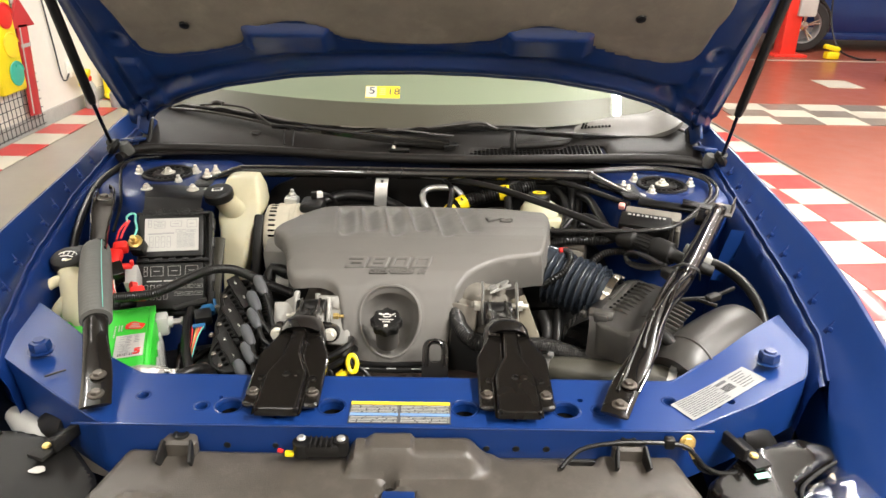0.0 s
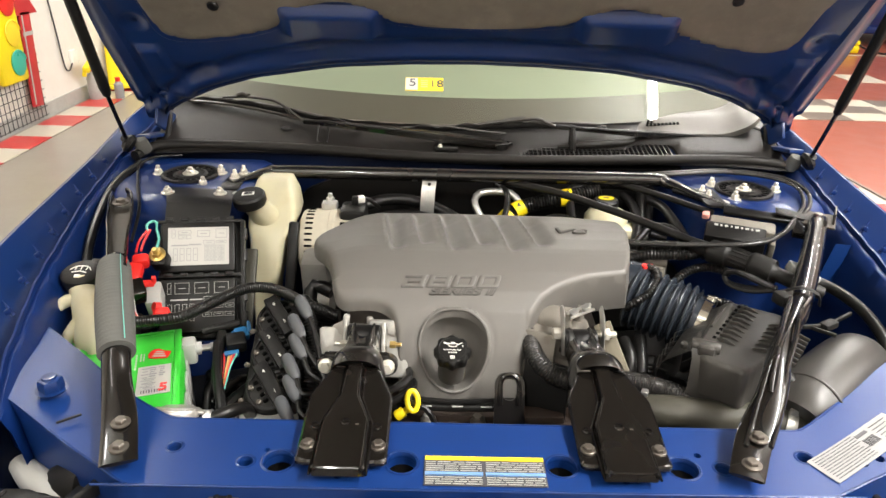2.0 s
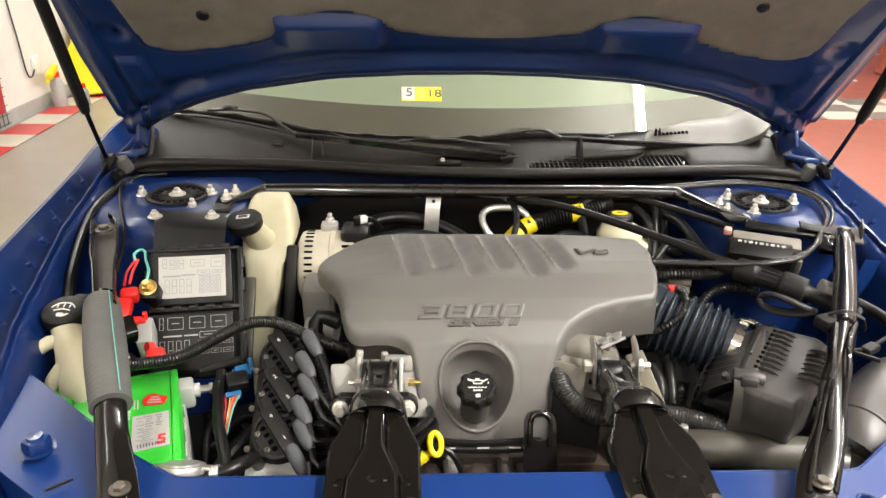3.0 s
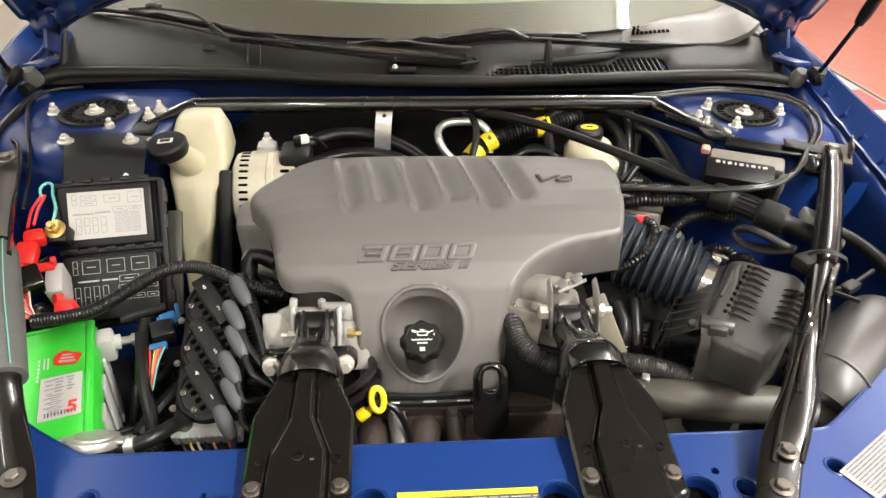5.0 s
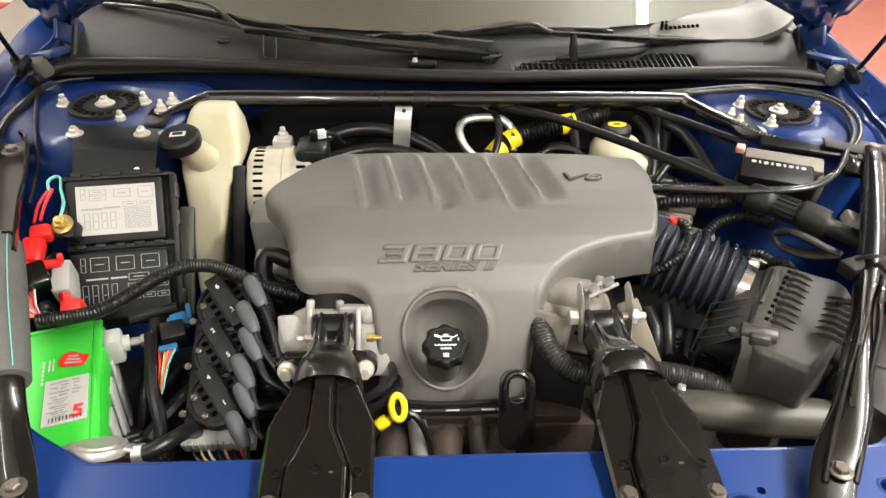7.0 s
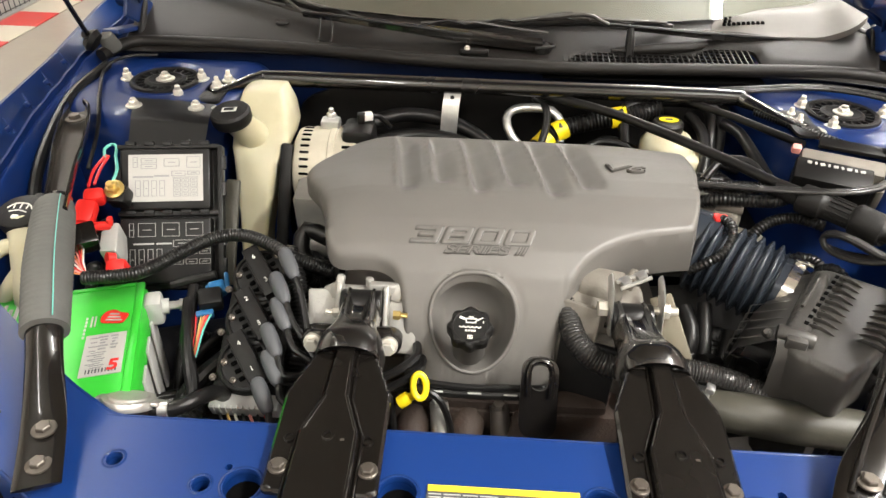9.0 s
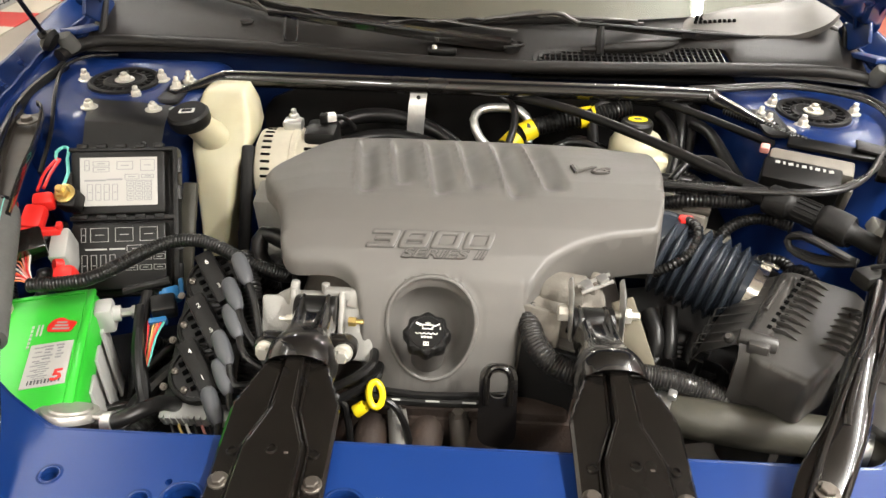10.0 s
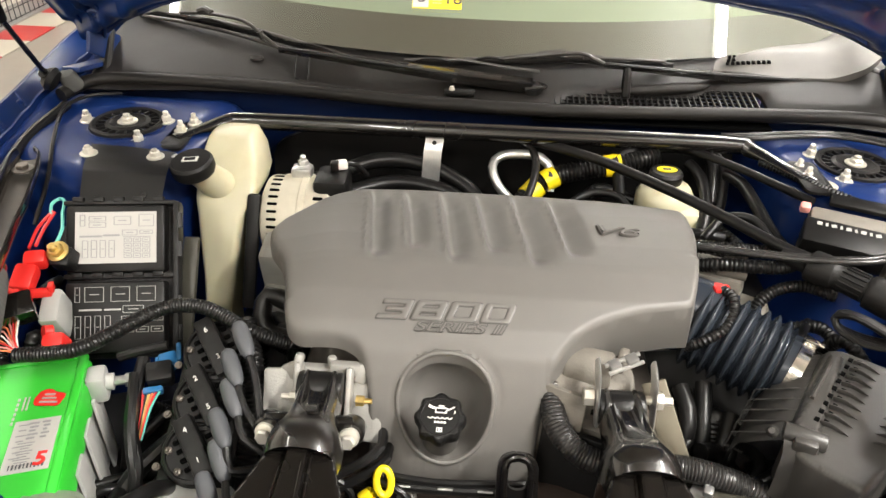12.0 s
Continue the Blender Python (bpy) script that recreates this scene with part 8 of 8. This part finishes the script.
# headlamps
for side in (1, -1):
    hl = thing("headlamp", "black headlamp housing with a clear lens" if side > 0 else "black headlamp housing with a torn white sticker", "headlamp", "headlamps", at=(side * 0.55, -0.06, 0.66))
    out = rounded([(side * x, y) for x, y in ((0.41, -0.06), (0.47, -0.015), (0.545, 0.012), (0.63, 0.0), (0.68, -0.045), (0.69, -0.12), (0.58, -0.16), (0.44, -0.16))], 0.02)
    if side > 0:
        out = rounded([(0.41, -0.06), (0.47, -0.015), (0.545, 0.014), (0.64, 0.018), (0.70, 0.012), (0.60, -0.018), (0.53, -0.062), (0.505, -0.16), (0.44, -0.16)], 0.012)
    else:
        out = rounded([(-0.385, -0.125), (-0.405, -0.06), (-0.455, -0.012), (-0.545, 0.012), (-0.635, 0.004), (-0.69, -0.04), (-0.70, -0.13), (-0.58, -0.20), (-0.40, -0.20)], 0.012)
    part("housing", sheet(out, lambda x, y, d: 0.712 - 0.175 * max(0, -0.01 - y) - 0.30 * max(0, abs(x) - 0.565) - 0.10 * max(0, 0.50 - abs(x)) - fillet(d, 0.008), 0.005, drop=0.09), GLOSS_BLACK if side > 0 else BLACK, hl)
    if side < 0:
        part("ridge", tube([(-0.560, 0.0, 0.7125), (-0.572, -0.05, 0.7035), (-0.582, -0.10, 0.694)], 0.003, n=10), GLOSS_BLACK, hl)
    part("bracket", join(box((side * 0.475, -0.026, 0.715), (0.026, 0.06, 0.006), 0.001, (0, 0, side * 20)), box((side * 0.455, -0.02, 0.726), (0.008, 0.05, 0.02), 0.002, (0, 0, side * 20))), BLACK_MATT, hl)
    part("screw", bolt((side * 0.478, -0.035, 0.719), 0.005, 0.004, 0.006), BRASS, hl)
    if side > 0:
        part("tape", box((0.482, -0.060, 0.7075), (0.02, 0.009, 0.001), 0, (6, 0, 14)), mat("mint_tape", (0.3, 0.62, 0.5), 0.6), hl, "mint green tape")
        lens_out = rounded([(0.510, -0.14), (0.530, -0.070), (0.572, -0.038), (0.612, -0.014), (0.68, 0.004), (0.72, -0.02), (0.74, -0.16), (0.60, -0.24), (0.52, -0.22)], 0.02)
        part("reflector", sheet([(0.625 + (x - 0.625) * 0.93, -0.11 + (y + 0.11) * 0.93) for x, y in lens_out], lambda x, y, d: 0.690 + 0.008 * noise.noise((x * 40, y * 40, 0)) - 0.03 * ramp(d, 0, 0.05), 0.006, drop=0.03), CHROME, hl)
        lens = part("lens", sheet(lens_out, lambda x, y, d: 0.696 + 0.010 * ramp(d, 0, 0.04), 0.008, drop=0.05), CLEAR, hl)
        lens.visible_shadow = False
        part("lens_rim", tube([(x, y, 0.697) for x, y in lens_out[::3]] + [(lens_out[0][0], lens_out[0][1], 0.697)], 0.0025, n=8), BLACK_MATT, hl)
    else:
        part("sticker", sheet(rounded([(-0.492, -0.066), (-0.484, -0.058), (-0.473, -0.057), (-0.468, -0.064), (-0.476, -0.069), (-0.486, -0.068)], 0.002, 2), lambda x, y, d: 0.712 - 0.175 * max(0, -0.01 - y) + 0.0012, 0.002, drop=0.0008), PAPER, hl)
    if side < 0:
        duct = thing("air_duct", "pale grey plastic duct below the core support", "duct", at=(-0.56, 0.02, 0.62))
        part("duct", tube([(-0.585, 0.070, 0.690), (-0.555, 0.045, 0.690), (-0.520, 0.022, 0.685), (-0.495, 0.008, 0.660), (-0.485, 0.0, 0.60)], [(0.014, 0.014), (0.018, 0.017), (0.020, 0.019), (0.020, 0.019), (0.02, 0.019)], n=20), PALE_GREY, duct)
    part("adjuster", tube([(side * 0.47, 0.03, 0.70), (side * 0.50, 0.045, 0.69), (side * 0.53, 0.04, 0.66)], [(0.03, 0.03), (0.036, 0.034), (0.03, 0.03)], n=16), BLACK_MATT, hl)
# labels on the core support
lb = thing("caution_label", "yellow, blue and grey caution label on the core support", "label", at=(0, 0, 0.76))
def lab(name, x0, x1, y0, y1, mt, dz=0.0):
    rows = [[(x, y, support_z(x, y, 1) + 0.0012 + dz) for x in np.linspace(x0, x1, 5)] for y in np.linspace(y0, y1, 4)]
    bm = loft(rows)
    bmesh.ops.solidify(bm, geom=bm.faces[:], thickness=0.0006)
    return part(name, bm, mt, lb)


lab("backing", -0.073, 0.066, -0.026, 0.021, LABEL_DARK)
lab("band", -0.072, 0.065, 0.014, 0.0205, LABEL_YELLOW, 0.0010)
lab("band", -0.072, -0.006, -0.011, -0.005, LABEL_BLUE, 0.0010)
lab("band", -0.003, 0.065, -0.011, -0.005, LABEL_BLUE, 0.0010)
rng = random.Random(3)
for k in range(10):
    y = 0.0115 - 0.0034 * k - (0.004 if k > 4 else 0)
    for x0, x1 in ((-0.071, -0.008), (-0.002, 0.063)):
        x = x0
        while x < x1:
            w = min(rng.uniform(0.008, 0.022), x1 - x + 0.001)
            lab("print_line", x, x + w, y - 0.0011, y, PALE_GREY, 0.0010)
            x += w + 0.002
vl = thing("emission_label", "white information label on the support's wing", "label", at=(0.47, 0.06, 0.77))
def wing_strip(name, u0, u1, v0, v1, mt, lift):
    """A strip on the wing: u along the label, v across it."""
    c_, s_ = math.cos(radians(31.5)), math.sin(radians(31.5))
    rows = []
    for v in np.linspace(v0, v1, 4 if v1 - v0 > 0.01 else 2):
        row = []
        for u in np.linspace(u0, u1, 12 if u1 - u0 > 0.05 else 3):
            x, y = 0.4515 + u * c_ - v * s_, 0.0460 + u * s_ + v * c_
            row.append((x, y, support_z(x, y, 1) + lift))
        rows.append(row)
    bm = loft(rows)
    bmesh.ops.solidify(bm, geom=bm.faces[:], thickness=0.0005)
    return part(name, bm, mt, vl)


wing_strip("backing", -0.076, 0.076, -0.0205, 0.0205, DIMMED_LABEL, 0.0016)
rng = random.Random(9)
for k in range(10):
    u = -0.070
    while u < 0.0:
        w = rng.uniform(0.006, 0.018)
        wing_strip("print_line", u, u + w, 0.0166 - 0.0037 * k, 0.0174 - 0.0037 * k, LABEL_DARK, 0.0030)
        u += w + 0.002
for k in range(8):
    wing_strip("bar_code", 0.009 + 0.0026 * k, 0.0102 + 0.0026 * k, -0.007, 0.005, LABEL_DARK, 0.0030)
for k in range(6):
    wing_strip("print_line", 0.036, 0.066 - 0.004 * (k % 3), 0.0130 - 0.0052 * k, 0.0140 - 0.0052 * k, LABEL_DARK, 0.0030)
wing_strip("print_line", 0.008, 0.028, 0.010, 0.0145, LABEL_DARK, 0.0030)

# along the white wall
wg = thing("wire_grid_panel", "dark wire grid display panel on the wall", "wire grid", at=(-2.87, 4.1, 0))
for k in range(29):
    part("wire", cyl((-2.875, 2.9 + 0.052 * k, 0.02), (-2.875, 2.9 + 0.052 * k, 1.9), 0.0028, n=6), WIRE_DARK, wg)
for k in range(31):
    part("wire", cyl((-2.87, 2.85, 0.03 + 0.06 * k), (-2.87, 4.38, 0.03 + 0.06 * k), 0.0028, n=6), WIRE_DARK, wg)
tl = thing("traffic_light_sign", "yellow traffic light display with red, amber and green discs", "traffic light", at=(-2.83, 4.12, 0.6))
part("housing", box((-2.835, 4.00, 0.635), (0.05, 0.29, 0.62), 0.02), YELLOW, tl)
for z, mt in ((0.815, RED), (0.63, LABEL_YELLOW), (0.445, LENS_GREEN)):
    part("lens", join(cyl((-2.812, 4.04, z), (-2.80, 4.04, z), 0.078, n=28, bevel=0.004), tube([(-2.80, 4.04 + 0.082 * math.cos(a), z + 0.082 * math.sin(a)) for a in np.linspace(0.2, math.pi - 0.2, 9)], 0.006, n=6)), mt, tl)
ar = thing("arrow_sign", "dark red arrow-shaped sign fixed to the wall", "sign", at=(-2.86, 4.4, 0.5))
part("shaft", box((-2.85, 4.26, 0.43), (0.02, 0.12, 0.62), 0.004, (-5, 0, 0)), SIGN_RED, ar)
part("head", moved(sheet([(-0.15, 0), (0.15, 0), (0, 0.2)], lambda x, y, d: 0.0, 0.02, drop=0.02), Matrix(((0, 0, 1, -2.84), (1, 0, 0, 4.29), (0, 1, 0, 0.72), (0, 0, 0, 1)))), SIGN_RED, ar)
part("edge", box((-2.836, 4.215, 0.43), (0.004, 0.010, 0.58), 0, (-5, 0, 0)), PAPER, ar)
part("band", box((-2.838, 4.275, 0.60), (0.004, 0.118, 0.025)), PALE_GREY, ar)
cdp = thing("wall_cable", "dark cable running down the white wall", "cable", at=(-2.89, 4.75, 0.4))
part("cable", tube([(-2.885, 4.60, 1.6), (-2.885, 4.66, 1.0), (-2.885, 4.72, 0.55), (-2.885, 4.75, 0.30), (-2.88, 4.80, 0.26), (-2.88, 4.86, 0.30), (-2.88, 4.95, 0.30)], 0.006, n=8), WIRE_DARK, cdp)
part("outlet", box((-2.885, 4.90, 0.33), (0.03, 0.09, 0.13), 0.008), WHITE, cdp)
bt = thing("spray_bottle", "clear spray bottle with a yellow trigger", "bottle", at=(-2.80, 4.98, 0))
part("bottle", lathe([(0.0, 0.0), (0.05, 0.0), (0.052, 0.02), (0.052, 0.16), (0.03, 0.21), (0.02, 0.23), (0, 0.23)], pose(-2.80, 4.98, 0.008), 20), PALE_GREY, bt)
part("trigger", join(box((-2.80, 4.94, 0.27), (0.05, 0.20, 0.05), 0.015, (12, 0, 10)), box((-2.80, 4.86, 0.235), (0.03, 0.02, 0.07), 0.006, (-25, 0, 0))), YELLOW, bt)
part("collar", cyl((-2.80, 4.98, 0.225), (-2.80, 4.98, 0.26), 0.03, n=14), RED, bt)
can = thing("cleaner_can", "small red and grey cleaner can on the floor", "can", at=(-2.63, 5.02, 0))
part("can", lathe([(0, 0), (0.035, 0), (0.035, 0.11), (0.02, 0.13), (0, 0.135)], pose(-2.63, 5.02, 0.008), 18), GREY_PRINT, can)
part("cap", cyl((-2.63, 5.02, 0.14), (-2.63, 5.02, 0.17), 0.02, n=14), RED, can)
wf = thing("wet_floor_sign", "bright yellow folding floor sign leaning folded on the wall", "floor sign", at=(-2.72, 5.42, 0))
wm = pose(-2.72, 5.42, 0.012, 84, 0, 32)
for k in range(2):
    leaf = part("leaf", moved(sheet(rounded([(-0.155, 0), (0.155, 0), (0.135, 0.36), (0.10, 0.40), (0.085, 0.66), (-0.085, 0.66), (-0.10, 0.40), (-0.135, 0.36)], 0.03), lambda x, y, d: 0.012 * ramp(d, 0, 0.02), 0.012, drop=0.012), wm @ pose(0, 0, -0.03 * k)), YELLOW, wf)
    if k == 0:
        part("print", moved(join(box((0, 0.46, 0.0125), (0.09, 0.012, 0.001)), box((0, 0.43, 0.0125), (0.07, 0.010, 0.001))), wm), LABEL_DARK, leaf)
        part("badge", moved(box((0.01, 0.30, 0.0125), (0.05, 0.03, 0.001), 0, (0, 0, 20)), wm), RED, leaf)
part("foot", moved(box((0, 0.018, 0.07), (0.33, 0.035, 0.16), 0.012), wm), YELLOW, wf)

bd = thing("board", "beige board leaning on the white wall", "board", at=(-2.85, 5.6, 0))
part("board", box((-2.86, 5.62, 0.62), (0.03, 0.22, 1.22), 0.006, (0, 2, 0)), mat("beige_board", (0.62, 0.5, 0.33), 0.6), bd)

# far side: lift post, parked car, oddments
lp = thing("lift_post", "bright red steel vehicle lift post", "lift post", at=(4.4, 8.5, 0))
part("column", box((4.47, 8.60, 1.2), (0.20, 0.22, 2.4), 0.015), POST_RED, lp)
part("foot", box((4.47, 8.60, 0.015), (0.42, 0.42, 0.03), 0.006), POST_RED, lp)
part("control_box", box((4.60, 8.47, 0.64), (0.22, 0.06, 0.3), 0.015), PAPER, lp)


def wheel(car_ob, c, r=0.33, w=0.22):
    m = pose(*c, 0, 0, 0) @ pose(0, 0, 0, 90, 0, 0)
    tyre = part("wheel", moved(lathe([(r * 0.66, -w / 2), (r * 0.92, -w / 2), (r, -w * 0.35), (r, w * 0.35), (r * 0.92, w / 2), (r * 0.66, w / 2), (r * 0.64, 0), (r * 0.66, -w / 2)], n=40), m), TYRE, car_ob)
    part("rim", moved(lathe([(r * 0.66, w * 0.46), (r * 0.62, w * 0.40), (r * 0.58, -w * 0.2), (0.0, -w * 0.2)], n=36), m), GREY_PRINT, tyre)
    for k in range(5):
        a = 2 * math.pi * k / 5 + 0.3
        for o in (-0.11, 0.11):
            part("spoke", moved(tube([(0.05 * math.cos(a), 0.05 * math.sin(a), w * 0.30), (r * 0.62 * math.cos(a + o), r * 0.62 * math.sin(a + o), w * 0.38)], [(0.018, 0.012), (0.012, 0.010)], n=8), m), CHROME, tyre)
    part("hub", moved(lathe([(0.06, w * 0.2), (0.06, w * 0.34), (0.04, w * 0.38), (0, w * 0.38)], n=20), m), CHROME, tyre)


oc = thing("parked_car", "glossy blue car parked across the far bay", "car", at=(6.4, 9.4, 0))
rows = []
for x, zt, zb in ((4.15, 0.62, 0.42), (4.3, 0.72, 0.22), (4.6, 0.80, 0.20), (5.2, 0.86, 0.17), (6.0, 0.9, 0.16), (7.0, 0.92, 0.16), (7.8, 0.92, 0.18), (8.6, 0.88, 0.25)):
    rows.append([(x, 9.02, zb), (x, 8.98, zb + 0.06), (x, 8.955, 0.5), (x, 8.97, 0.58), (x, 8.99, zt - 0.06), (x, 9.06, zt), (x, 9.5, zt + 0.05), (x, 10.4, zt + 0.05), (x, 10.7, zb)])
part("body", loft(rows), PAINT, oc)
part("cabin", loft([[(x, 9.12, 0.9), (x + s, 9.30, 1.35), (x + s, 10.2, 1.35), (x, 10.5, 0.9)] for x, s in ((5.3, 0.6), (6.2, 0.0), (7.6, -0.4), (8.2, -0.6))]), GLOSS_BLACK, oc)
part("sill", box((6.3, 8.97, 0.20), (2.8, 0.05, 0.09), 0.02), PAINT, oc)
part("arch", join(*[tube([(4.78 + 0.37 * math.cos(a), 8.94, 0.33 + 0.37 * math.sin(a)) for a in np.linspace(-0.2, math.pi + 0.2, 15)], [(0.012, 0.03)] * 15, n=8)]), GLOSS_BLACK, oc)
wheel(oc, (4.78, 8.93, 0.335))
wheel(oc, (7.7, 8.93, 0.335))
yb = thing("wheel_chock", "yellow plastic wheel chock with a short handle", "wheel chock", at=(4.95, 8.3, 0))
part("chock", join(box((4.93, 8.30, 0.05), (0.16, 0.12, 0.09), 0.02), box((4.92, 8.30, 0.14), (0.20, 0.08, 0.06), 0.02, (0, 12, 0))), YELLOW, yb)
hc2 = thing("air_hose", "dark hose hanging down to the red floor", "hose", "hoses", at=(5.0, 8.6, 0))
part("hose", tube([(5.02, 8.75, 1.6), (5.0, 8.72, 0.9), (5.03, 8.65, 0.4), (5.10, 8.45, 0.1), (5.25, 8.25, 0.02), (5.45, 8.2, 0.02)], 0.012, n=8), RUBBER, hc2)
bb = thing("barrel", "terracotta red drum standing on the floor", "drum", at=(4.75, 6.3, 0))
part("drum", lathe([(0, 0), (0.28, 0), (0.29, 0.02), (0.28, 0.05), (0.28, 0.42), (0.29, 0.44), (0.26, 0.46), (0, 0.46)], pose(5.05, 6.75, 0.006), 28), RED_FLOOR, bb)
